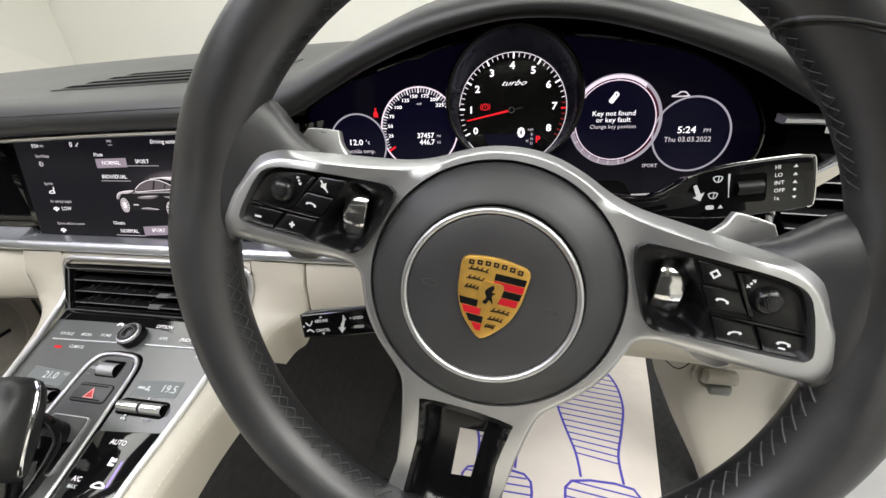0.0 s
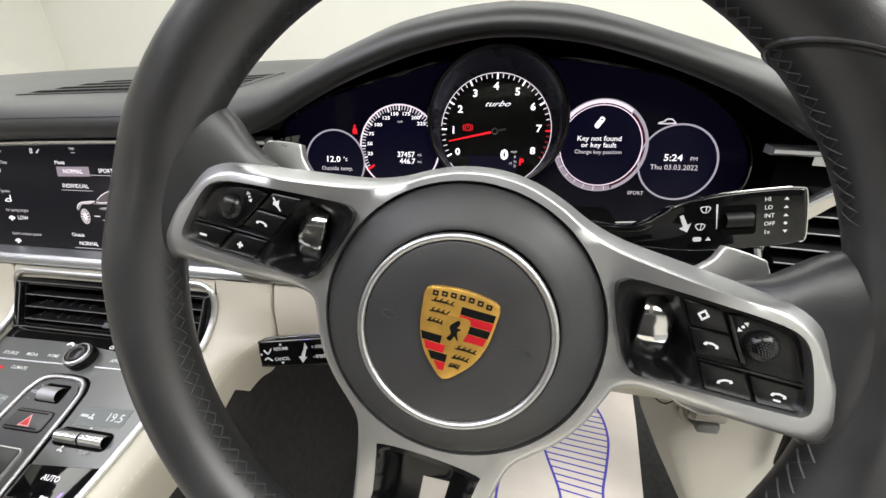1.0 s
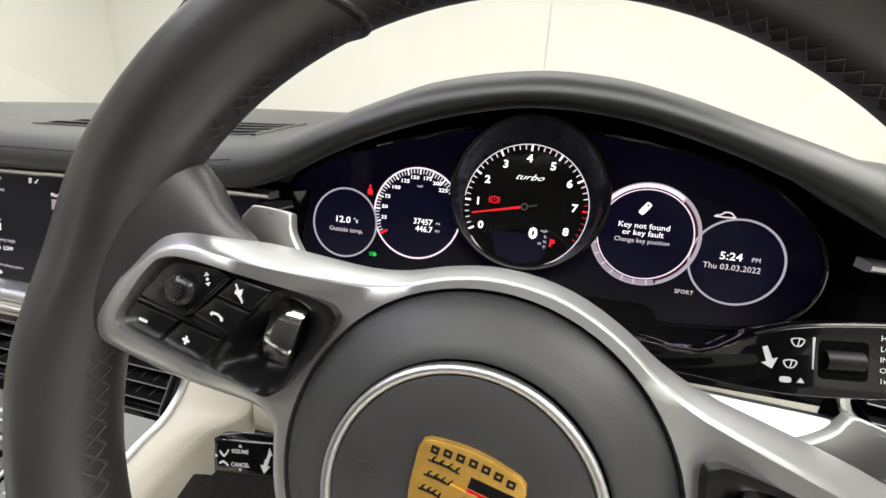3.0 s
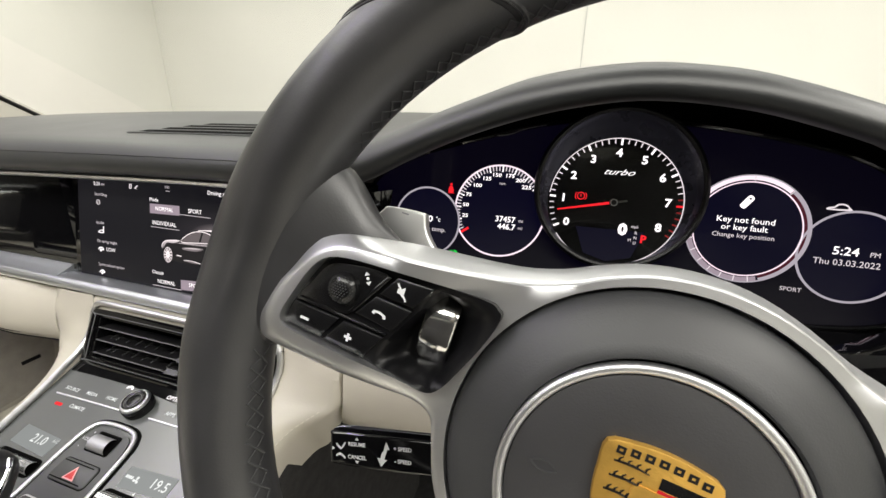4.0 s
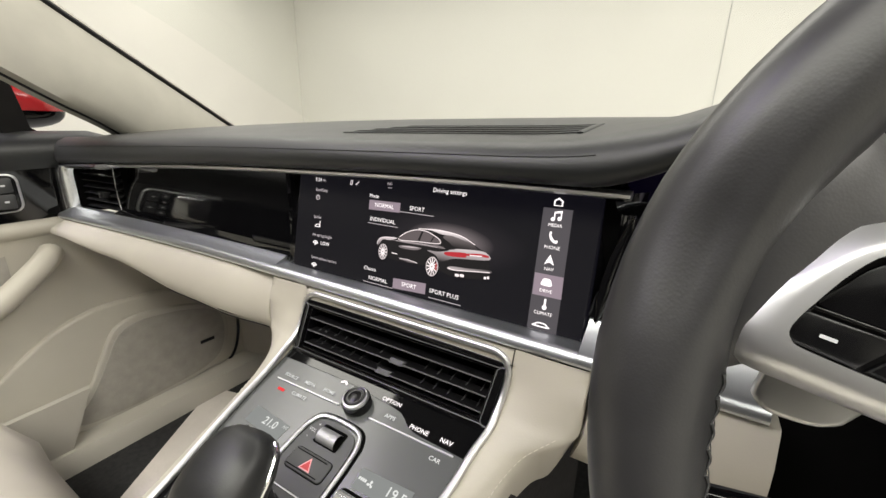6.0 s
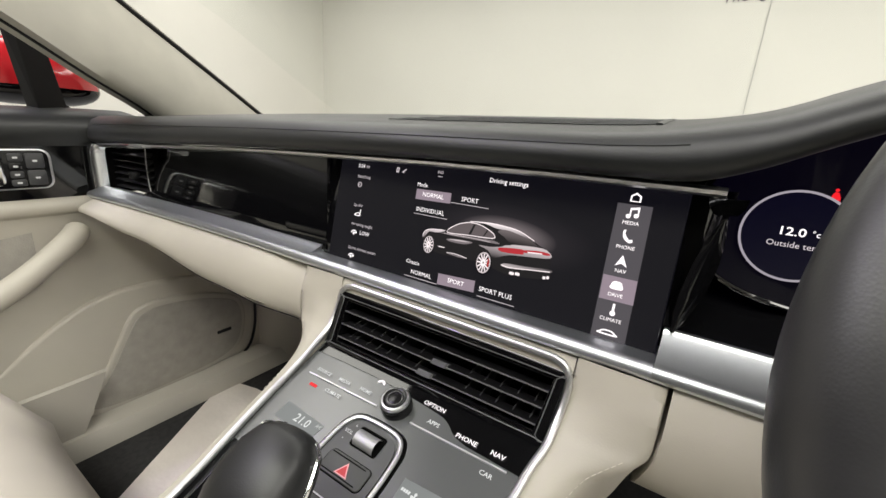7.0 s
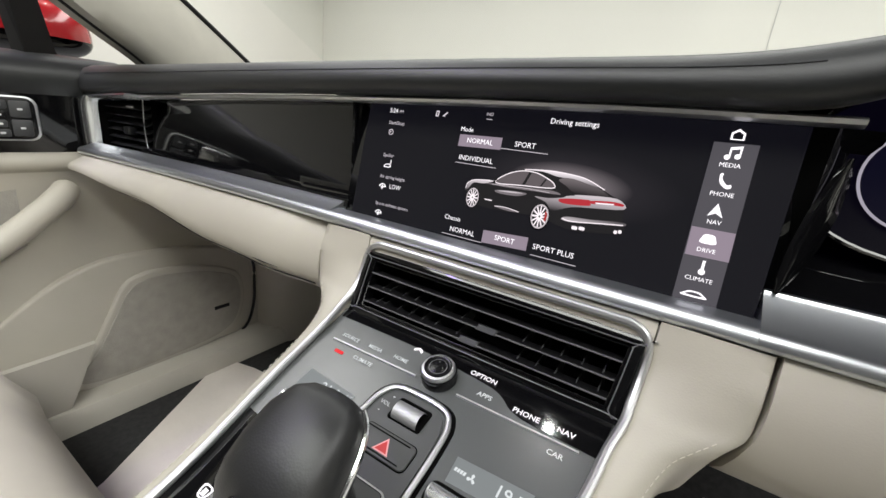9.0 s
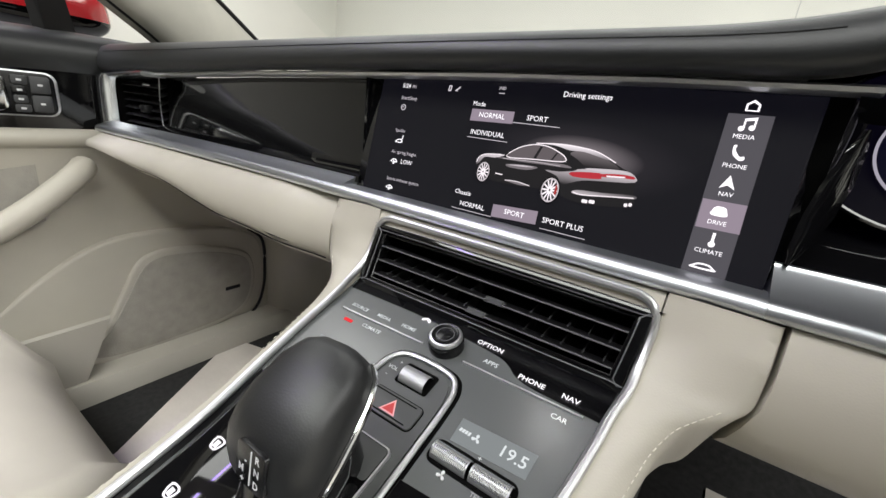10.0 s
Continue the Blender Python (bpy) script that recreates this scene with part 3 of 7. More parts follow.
def flank_lines(side):
    """Lines along the flank, from the silver edge over the roll and down."""
    cols = [[] for _ in range(9)]
    for i, (y, z) in enumerate(WAY):
        v = y / math.cos(radians(SLOPE))
        xi = interp(v, EDGE) + 0.0035 if i > 5 else 0.1185 + 0.003 * (5 - i) / 5
        a, b = Vector((xi, y, z + 0.0015)), Vector(RAND[i])
        rise = Vector((0, 0, 0.0035)) if i > 4 else Vector((0, -0.0025, 0.001))
        drop = min(1.0, max(0.0, (i - 3) / 3))
        for c, p in zip(cols, (a + Vector((-0.002, 0.004, -0.008)), a, a.lerp(b, 0.3) + rise, a.lerp(b, 0.62) + rise * 0.9, a.lerp(b, 0.88) + rise * 0.3, b, b + Vector((0.0012, 0.003, -0.005 * drop)), b + Vector((-0.0005, 0.012, -0.022 * drop)), b + Vector((-0.003, 0.026, -0.048 * drop)))):
            c.append((side * p.x, p.y, p.z))
    return [smooth_loop(c, 4, closed=False) for c in cols]


for side in (-1, 1):
    part("flank", loft([list(r) for r in zip(*flank_lines(side))]), CREAM, console, "padded cream leather console flank", world=True, smooth=60)
    part("side_wall", loft([[(side * (interp(y / 0.953, OUT) - 0.012), y, 0.285), (side * (interp(y / 0.953, OUT) - 0.010), y, 0.649 + 0.318 * y - 0.04)] for y in (-0.38, 0.0, 0.1, 0.2, 0.28, 0.6)]), CARPET, console, "black carpeted console side", world=True)

# silver line along both edges and round the top of the vents
path = []
for side in (-1, 1):
    half = []
    for i, (y, z) in enumerate(WAY[3:]):
        v = y / math.cos(radians(SLOPE))
        xi = interp(v, EDGE) + 0.001 if i >= 3 else 0.1162 + 0.0020 * (3 - i) / 3
        half.append((side * xi, y - 0.001, z + 0.003))
    path.append(half)
bend = [(0.1188, 0.3068, 0.7720), (0.1186, 0.3095, 0.7800), (0.1168, 0.3112, 0.7862), (0.1130, 0.3122, 0.7908), (0.1070, 0.3126, 0.7934), (0.0990, 0.3126, 0.7942), (0.05, 0.3126, 0.7942)]
corner = [(-x, y, z) for x, y, z in bend] + [(0.0, 0.3126, 0.7942)] + bend[::-1]
whole = smooth_loop(path[0][::-1] + corner + path[1], 4, closed=False)
part("silver_edge", tube(whole, 0.0030, 10), SILVER, console, "satin silver edge strip", world=True)
part("top_bridge", loft([[(x, 0.345, 0.7978), (x, 0.3170, 0.7978), (x, 0.3145, 0.7945), (x, 0.312, 0.786), (x, 0.312, 0.778)] for x in (-0.12, 0, 0.12)]), CREAM, console, "cream strip under the silver ledge", world=True)

# the glossy panel in the console's own plane
outline = [(interp(v, EDGE), v) for v in (0.2965, 0.24, 0.20, 0.15, 0.10, 0.02, -0.40)]
part("control_panel", plate(outline + [(-x, v) for x, v in outline[::-1]], z0=-0.01, z1=0.0), CONSOLE_GLASS, console, "dark glossy touch panel", smooth=0)

# ---- passenger door ----
passenger_door = thing("passenger_door", pose(-0.76, -0.2, 0.35), "cream and black leather passenger door inside, closed", "car door")
ys = [0.62 - 0.04 * k for k in range(36)]
sec = [(-0.80, 0.948), (-0.775, 0.944), (-0.752, 0.934), (-0.745, 0.916), (-0.748, 0.896), (-0.756, 0.884)]
part("shoulder_pad", loft([[(x, y, z - 0.030 * max(0.0, (0.30 - y)) * 0.9 - (0.012 if y > 0.4 else 0)) for x, z in sec] for y in ys if y < 0.50]), DASH_LEATHER, passenger_door, "black leather door shoulder", world=True, smooth=60)
part("trim_panel", loft([[(-0.754, y, 0.886 - 0.02 * max(0, 0.3 - y)), (-0.756, y, 0.845), (-0.757, y, 0.802), (-0.757, y, 0.796)] for y in ys if y < 0.36]), GLOSS, passenger_door, "piano black door trim", world=True)
cream = [(-0.757, 0.799), (-0.748, 0.796), (-0.744, 0.786), (-0.746, 0.776), (-0.754, 0.771), (-0.757, 0.768)]
part("top_roll", loft([[(x, y, z - 0.006 * max(0, 0.3 - y)) for x, z in cream] for y in ys if y < 0.36]), CREAM, passenger_door, "cream leather roll", world=True, smooth=60)
part("door_card", loft([[(-0.756, y, 0.771), (-0.764, y, 0.75), (-0.768, y, 0.70), (-0.768, y, 0.62), (-0.760, y, 0.56), (-0.752, y, 0.50), (-0.752, y, 0.42), (-0.756, y, 0.33), (-0.77, y, 0.30)] for y in ys]), CREAM, passenger_door, "cream leather door card", world=True, smooth=60)
# speaker panel
face = [(0.222, 0.378), (0.258, 0.430), (0.298, 0.503), (0.322, 0.548), (0.345, 0.566), (0.385, 0.572), (0.46, 0.562), (0.53, 0.538), (0.556, 0.512), (0.562, 0.46), (0.546, 0.405), (0.51, 0.378), (0.44, 0.366), (0.30, 0.362)]


def door_plate(name, pts, x, z0, z1, bevel, mat, label):
    """A raised panel on the door's inner face; its outline as y and z."""
    bm = plate(smooth_loop([(-y, z) for y, z in pts], 4), z0=z0, z1=z1, bevel=bevel, segs=3)
    bm.transform(Matrix(((0, 0, 1, x), (-1, 0, 0, 0), (0, 1, 0, 0), (0, 0, 0, 1))))
    bmesh.ops.recalc_face_normals(bm, faces=bm.faces)
    return part(name, bm, mat, passenger_door, label, world=True)


door_plate("speaker_panel", face, -0.752, 0.0, 0.012, 0.005, CREAM_PLASTIC, "raised cream speaker panel")
door_plate("speaker_cover", [(0.42 + (y - 0.42) * 0.92, 0.464 + (z - 0.464) * 0.88) for y, z in face], -0.752, 0.0, 0.0138, 0.0012, SPEAKER, "finely perforated speaker cover")
around = [(0.10, 0.345), (0.10, 0.475), (0.14, 0.512), (0.19, 0.552), (0.245, 0.586), (0.295, 0.604), (0.341, 0.609), (0.421, 0.606), (0.50, 0.594), (0.555, 0.575), (0.583, 0.545), (0.590, 0.49), (0.586, 0.43), (0.563, 0.376), (0.50, 0.350), (0.40, 0.340), (0.20, 0.338)]
door_plate("speaker_surround", around, -0.757, -0.008, 0.0075, 0.006, CREAM, "raised cream leather surround")
seam = smooth_loop([(0.555, 0.583), (0.584, 0.560), (0.5935, 0.530), (0.5945, 0.49), (0.590, 0.428), (0.566, 0.373), (0.50, 0.346), (0.40, 0.336), (0.20, 0.334)], 4, closed=False)
# the gap's shadow, laid on the door as a black tube
part("speaker_joint", tube([(-0.7495, y, z) for y, z in seam], 0.0034, 6), MATT, passenger_door, "black tube drawn as the shadow gap beside the speaker panel", world=True)
part("speaker_badge", box(-0.739, -0.7365, 0.488, 0.522, 0.448, 0.456, 0.001), MATT, passenger_door, "small dark badge", world=True)
# pull handle: a slanting padded arm
arm = smooth_loop([(-0.738, 0.268, 0.742), (-0.720, 0.256, 0.735), (-0.708, 0.232, 0.718), (-0.700, 0.18, 0.680), (-0.700, 0.11, 0.640), (-0.705, 0.0, 0.60), (-0.705, -0.2, 0.585)], 5, closed=False)
part("pull_handle", tube(arm, [0.010] + [0.0185] * (len(arm) - 1), 14), CREAM, passenger_door, "padded cream leather pull handle", world=True, smooth=60)
part("speaker_grille", loft([[(-0.764, y, 0.742 - 0.2 * max(0, 0.2 - y)), (-0.764, y, 0.668 - 0.5 * max(0, 0.25 - y))] for y in (0.215, 0.15, 0.1, 0.0)]), SPEAKER, passenger_door, "perforated grey speaker grille", world=True)
bm = loft([[(-0.735, y - 0.070, 0.30), (-0.715, y - 0.058, 0.33), (-0.706, y - 0.030, 0.40), (-0.704, y, z), (-0.709, y + 0.001, z + 0.004), (-0.716, y, z), (-0.745, y - 0.03, 0.40)] for y, z in ((0.262, 0.475), (0.2, 0.472), (0.1, 0.469), (0.0, 0.466), (-0.3, 0.46))], cap=True)
part("door_pocket", bm, CREAM_PLASTIC, passenger_door, "cream plastic map pocket", world=True)
solid("door_sill", loft([[(-0.78, y, 0.37), (-0.735, y, 0.368), (-0.705, y, 0.36), (-0.695, y, 0.34), (-0.695, y, 0.285)] for y in (-0.6, 0.2, 0.5, 0.7)]), CREAM_PLASTIC, "cream plastic door sill trim", "sill", "structure")
solid("kick_panel", loft([[(-0.756, 0.602, z), (-0.725, 0.612, z), (-0.69, 0.65, z), (-0.68, 0.72, z), (-0.68, 0.95, z)] for z in (0.285, 0.5, 0.73)]), CREAM_PLASTIC, "cream plastic kick panel beside the footwell", "panel", "structure")

# ---- windscreen pillar ----
inner = smooth_loop([(-0.815, 0.70, 0.945), (-0.775, 0.575, 1.012), (-0.722, 0.39, 1.112), (-0.665, 0.20, 1.215), (-0.61, 0.0, 1.30), (-0.58, -0.15, 1.345)], 4, closed=False)
outer = smooth_loop([(-0.735, 0.44, 0.93), (-0.71, 0.385, 0.966), (-0.668, 0.305, 1.006), (-0.60, 0.19, 1.066), (-0.53, 0.04, 1.14), (-0.49, -0.1, 1.2)], 4, closed=False)
rows = []
for a, b in zip(inner, outer):
    a, b = Vector(a), Vector(b)
    m = (a + b) / 2 + Vector((0.028, -0.028, 0.0))
    q1, q3 = a * 0.78 + b * 0.22 + Vector((0.022, -0.022, 0)), a * 0.22 + b * 0.78 + Vector((0.020, -0.020, 0))
    rows.append([a + Vector((-0.03, 0.04, 0)), a, q1, m, q3, b, b + Vector((-0.04, 0.0, -0.012))])
pillar = thing("windscreen_pillar", pose(-0.72, 0.42, 0.945), "cream windscreen pillar trim with a dark edge seal", "pillar", kind="structure")
part("pillar_trim", loft(rows), PILLAR, pillar, "cream pillar cover", world=True, smooth=60)
part("edge_seal", tube([Vector(p) + Vector((-0.004, 0.006, 0.002)) for p in inner], 0.0055, 8), MATT, pillar, "dark rubber seal", world=True)
part("window_seal", tube([Vector(p) + Vector((-0.020, 0.0, -0.006)) for p in outer], 0.0028, 8), MATT, pillar, "dark rubber seal", world=True)

# quarter-light post and outside mirror
bm = loft([[(-0.805, 0.234, 1.10), (-0.790, 0.246, 1.10), (-0.805, 0.280, 1.10), (-0.82, 0.262, 1.10)], [(-0.805, 0.252, 0.935), (-0.785, 0.262, 0.935), (-0.805, 0.305, 0.935), (-0.825, 0.29, 0.935)]], closed=True, cap=True)
solid("window_post", bm, MATT, "black quarter window post on the passenger door", "post", "structure")
door_mirror = thing("door_mirror", pose(-0.98, 0.35, 0.945), "red outside mirror housing with black lower half", "wing mirror")
def mirror_shell(low, high, half):
    """Half of a rounded shell between two angles in half turns."""
    rows = []
    for k in range(17):
        u = -math.cos(math.pi * k / 16)
        w = max(0.02, (1 - abs(u) ** 3.2) ** 0.45)
        rows.append([(-0.985 + 0.062 * w * math.cos(a), 0.305 + 0.105 * u, 0.984 + half * w * math.sin(a)) for a in [math.pi * (low + (high - low) * j / 12) for j in range(13)]])
    return loft(rows)


part("housing", mirror_shell(0.0, 1.0, 0.088), RED_PAINT, door_mirror, "glossy red housing", world=True, smooth=60)
part("lower_cover", mirror_shell(1.0, 2.0, 0.036), GLOSS, door_mirror, "glossy black lower cover", world=True, smooth=60)
part("mirror_foot", tube([(-0.84, 0.30, 0.935), (-0.90, 0.31, 0.94), (-0.96, 0.32, 0.96)], [0.022, 0.02, 0.018], 10), GLOSS, door_mirror, "black mirror foot", world=True)

# windscreen
bm = loft([[(x * 1.03, 0.955, 0.935), (x, 0.55, 1.14), (x * 0.92, 0.20, 1.27), (x * 0.82, -0.05, 1.345)] for x in (-0.72, -0.36, 0, 0.36, 0.72)])
windscreen = solid("windscreen", bm, GLASS, "clear curved windscreen glass", "windscreen", "structure", smooth=60)
windscreen.visible_shadow = False

# ---- passenger seat ----
passenger_seat = thing("passenger_seat", pose(-0.40, -0.1, 0.30), "smooth cream leather passenger seat cushion", "car seat")
def cushion(cx, half, y0, y1, ztop, thick, roll):
    rows = []
    for k in range(17):
        y = y0 + (y1 - y0) * k / 16
        u = max(0.0, (y - (y1 - roll)) / roll)
        h = ztop - roll * 0.75 * (1 - math.sqrt(max(0.0, 1 - u * u)))
        w = half - roll * 0.8 * (1 - math.sqrt(max(0.0, 1 - u * u)))
        row = []
        for j in range(19):
            a = -1 + 2 * j / 18
            bol = 0.030 * math.exp(-((abs(a) - 0.80) / 0.17) ** 2)
            edge = 0.06 * max(0.0, (abs(a) - 0.82) / 0.18) ** 2
            row.append((cx + w * a, y, h + bol - edge))
        rows.append([(cx - w * 0.97, y, ztop - thick)] + row + [(cx + w * 0.97, y, ztop - thick)])
    return loft(rows, cap=True)


part("seat_cushion", cushion(-0.44, 0.245, -0.5, 0.155, 0.540, 0.16, 0.10), CREAM, passenger_seat, "cream leather seat cushion", world=True, smooth=60)
part("seat_base", box(-0.64, -0.24, -0.45, 0.06, 0.285, 0.40, 0.02), MATT, passenger_seat, "dark seat base", world=True)

# ---- steering wheel ----
WHEEL = pose(0.384, 0.172, 0.893, 71.93, 0, 0) @ pose(0, 0, 0, 0, 0, -11.5)
wheel = thing("steering_wheel", WHEEL, "black leather steering wheel with silver spokes, turned slightly", "steering wheel")
RC = 0.1653
# the rim's half width and half depth in mm by the height above the spokes, in degrees
RIM_HALF = [(-90, 15.6), (-50, 15.8), (-25, 16.8), (-10, 18.6), (10, 19.4), (25, 18.4), (45, 17.0), (90, 15.8)]
RIM_DEEP = [(-90, 17.0), (-50, 18.0), (-10, 18.0), (10, 17.0), (25, 18.4), (45, 20.4), (90, 19.2)]


def above(a):
    """The height over the spokes, in degrees, of the rim at the angle a."""
    return math.degrees(math.asin(math.sin(radians(a))))


def rim_at(a, p, grow=0.0):
    """A point of the rim: a round the wheel, p round its cross-section, both in degrees."""
    h = above(a)
    w, d = interp(h, RIM_HALF) * MM + grow, interp(h, RIM_DEEP) * MM + grow
    s = math.sin(radians(p))
    # a thumb hollow on the front, just above the rest
    hollow = 0.0045 * math.exp(-((h - 3) / 9) ** 2) * max(0, s) * (1 if math.cos(radians(p)) > -0.2 else 0.4)
    swell = 0.0040 * math.exp(-((h - 22) / 9) ** 2) * max(0, s) * max(0, -math.cos(radians(p)))
    r = RC + w * math.cos(radians(p))
    return (r * math.cos(radians(a)), r * math.sin(radians(a)), d * s - hollow + swell - 0.0010 * math.sin(radians(a)))


def rim_ring(a, grow=0.0, n=32):
    return [rim_at(a, 360 * j / n, grow) for j in range(n)]


part("rim", loft([rim_ring(a) for a in range(0, 361, 3)], closed=True), RIM_LEATHER, wheel, "smooth black leather rim", smooth=60)
def seam_ring(mirrored, da, grow, n=48):
    """A ring round the rim that leans against its cross-section."""
    out = []
    for j in range(n):
        p = 360 * j / n
        a = 44.4 - 10.6 * math.cos(radians(p)) + da
        out.append(rim_at(180 - a if mirrored else a, p, grow))
    return out


for mirrored in (False, True):
    part("rim_seam", loft([seam_ring(mirrored, da, g) for da, g in ((-0.7, -0.001), (-0.35, 0.0002), (0.0, 0.0004), (0.35, 0.0002), (0.7, -0.001))], closed=True), MATT, wheel, "dark seam across the leather")
    bm = loft([seam_ring(mirrored, da, g) for da, g in ((0.5, -0.001), (0.75, 0.0007), (1.1, 0.0009), (1.6, -0.0006))], closed=True)
    part("seam_lip", bm, RIM_LEATHER, wheel, "turned leather edge beside the seam")
# stitches round the inside of the rim: slanting threads over finer returning ones
for upper in (False, True):
    bm = bmesh.new()
    step = 2.1 if upper else 2.9
    for i in range(int(360 / step)):
        a = i * step
        if a < 27 or 153 < a < 187 or a > 353 or 257 < a < 283 or (a < 180) != upper:
            continue
        for a0, a1, r in ((a, a + step, 0.00030 if upper else 0.00055), (a + step, a, 0.00020)):
            pts = [rim_at(a0 + (a1 - a0) * t, (170 if upper else 158) + (22 if upper else 27) * t, 0.0002 + 0.0010 * t * (1 - t)) for t in (0, 0.2, 0.4, 0.6, 0.8, 1)]
            tube(pts, r, 5, bm=bm)
    tagged(part("stitching", bm, STITCH, wheel, "fine cross stitching"), kind="stuff")
# leather webs where the spokes enter the rim: distance out, lowest, highest, middle depth, half depth
WEB = [(105, 2, 33, -17, 2.5), (110, -3, 36.5, -15.5, 6.5), (116, -7, 40, -13, 9.5), (121, -10, 44, -11.5, 11), (126, -12, 49, -10.5, 12), (131, -13, 54, -9.5, 12.5), (136, -15, 58, -8, 13), (141, -18, 60, -5.5, 13), (146, -22, 60, -3, 12), (150, -25, 58, -1.5, 10.5), (156, -27, 54, -1, 8), (161, -28, 50, -1, 5)]
for side in (-1, 1):
    rows = []
    for x, y0, y1, zc, h in WEB:
        row = []
        for k in range(28):
            t = k * math.tau / 28
            c, s = math.cos(t), math.sin(t)
            row.append((side * x * MM, ((y0 + y1) / 2 + (y1 - y0) / 2 * math.copysign(abs(c) ** 0.7, c)) * MM, (zc + h * math.copysign(abs(s) ** 0.8, s)) * MM))
        rows.append(row)
    part("spoke_boot", loft(rows, closed=True, cap=True), RIM_LEATHER, wheel, "leather web between spoke and rim", smooth=60)


def ease(t):
    t = min(1.0, max(0.0, t))
    return t * t * (3 - 2 * t)


# flat loops sunk into the dished face along sight lines, fitting the camera's view
# the camera's first position in wheel coordinates, in mm
VIEW_EYE = (0.2, 49.4, 196.7)
HC, HUB_Z = (-1.6, -12.3), -1.5


def sink(p, z, level=10.5):
    k = (VIEW_EYE[2] - z) / (VIEW_EYE[2] - level)
    return (VIEW_EYE[0] + (p[0] - VIEW_EYE[0]) * k, VIEW_EYE[1] + (p[1] - VIEW_EYE[1]) * k)


def face_z(x, y):
    """How high the silver frame stands at a place on the wheel, in mm: lowest round the hub."""
    r = math.hypot(x - HC[0], y - HC[1])
    k = min(1.0, max(0.15, (abs(x) - 34) / 36))
    return HUB_Z + 10.5 * ease((r - 66) / 42) * k - (6 * ease((-80 - y) / 70))


def dish(pts, drop=0.0):
    out = []
    for p in pts:
        q = p
        for _ in range(4):
            q = sink(p, face_z(*q) - drop)
        out.append(q)
    return out


def inside(x, y, loop):
    hit = False
    for (xa, ya), (xb, yb) in zip(loop, loop[1:] + loop[:1]):
        if (ya > y) != (yb > y) and x < (xb - xa) * (y - ya) / (yb - ya) + xa:
            hit = not hit
    return hit


def edge_gap(x, y, loop):
    best = 1e9
    for (xa, ya), (xb, yb) in zip(loop, loop[1:] + loop[:1]):
        dx, dy = xb - xa, yb - ya
        t = min(1.0, max(0.0, ((x - xa) * dx + (y - ya) * dy) / max(1e-9, dx * dx + dy * dy)))
        best = min(best, math.hypot(x - xa - t * dx, y - ya - t * dy))
    return best


def relief(outer, holes, height, step, wall=4.0):
    """A sheet in mm with that outline and holes whose height follows a function, with walls at the holes and the rim."""
    pts, edges = [], []
    for loop in (outer, *holes):
        n0 = len(pts)
        pts += [Vector(p[:2]) for p in loop]
        edges += [(n0 + i, n0 + (i + 1) % len(loop)) for i in range(len(loop))]
    xs_, ys_ = [p[0] for p in outer], [p[1] for p in outer]
    row, y = 0, min(ys_)
    while y < max(ys_):
        x = min(xs_) + (step / 2 if row % 2 else 0)
        while x < max(xs_):
            if inside(x, y, outer) and not any(inside(x, y, h) for h in holes) and min(edge_gap(x, y, l) for l in (outer, *holes)) > step * 0.45:
                pts.append(Vector((x, y)))
            x += step
        y += step * 0.87
        row += 1
    got = delaunay_2d_cdt(pts, edges, [], 0, 1e-5)
    co, tris = got[0], got[2]
    bm = bmesh.new()
    vs = [bm.verts.new((p.x * MM, p.y * MM, height(p.x, p.y) * MM)) for p in co]
    for tri in tris:
        c = sum((co[i] for i in tri), Vector((0, 0))) / len(tri)
        if inside(c.x, c.y, outer) and not any(inside(c.x, c.y, h) for h in holes):
            f = bm.faces.new([vs[i] for i in tri])
            f.normal_update()
            if f.normal.z < 0:
                f.normal_flip()
    bm.verts.index_update()
    if wall:
        rim_edges = [e for e in bm.edges if len(e.link_faces) == 1]
        low = {}
        for e in rim_edges:
            for v in e.verts:
                if v not in low:
                    low[v] = bm.verts.new(v.co - Vector((0, 0, wall * MM)))
        for e in rim_edges:
            a, b = e.link_loops[0].vert, e.link_loops[0].link_loop_next.vert
            bm.faces.new((b, a, low[a], low[b]))
    for v in [v for v in bm.verts if not v.link_faces]:
        bm.verts.remove(v)
    return bm


half = [(0, 58.0), (14, 56.3), (27, 51.8), (38, 46.6), (52, 42.6), (75, 39.8), (100, 36.9), (116, 34.6), (126, 30.0), (133, 22.5), (138.5, 11), (141.5, 0), (141.5, -6), (138, -11.5), (131, -13.3), (110, -13.2), (88, -12.8), (74, -12.6), (66.5, -15.5), (63.4, -23), (58.6, -36), (50.8, -48), (41.8, -57.4), (36, -64), (33.2, -72), (30.5, -90), (28.5, -115), (27.5, -150)]
crest_line = [(0, 54.6), (14, 52.9), (27, 48.2), (38, 42.2), (52, 37.4), (75, 34.2), (100, 31.6), (114, 29.6), (123.4, 25.9), (130, 19.5), (135.4, 9.5), (138.2, -0.5), (138.2, -5.8), (135.4, -9.4), (130, -10.7), (110, -10.7), (88, -10.6), (74, -10.5), (65.2, -14.2), (61.9, -23), (57.2, -35.4), (49.5, -47), (40.4, -56), (34.6, -63), (31.6, -72), (29, -90), (27, -115), (26, -150)]
SHIFT = -1.2


def other(pts):
    """The same line on the wheel's other half."""
    return [(-x + SHIFT, y) for x, y in pts][::-1]


ridge_loop = dish(smooth_loop(crest_line + other(crest_line)[:-1], 3))
skirt_flat = smooth_loop(half + other(half)[:-1], 3)


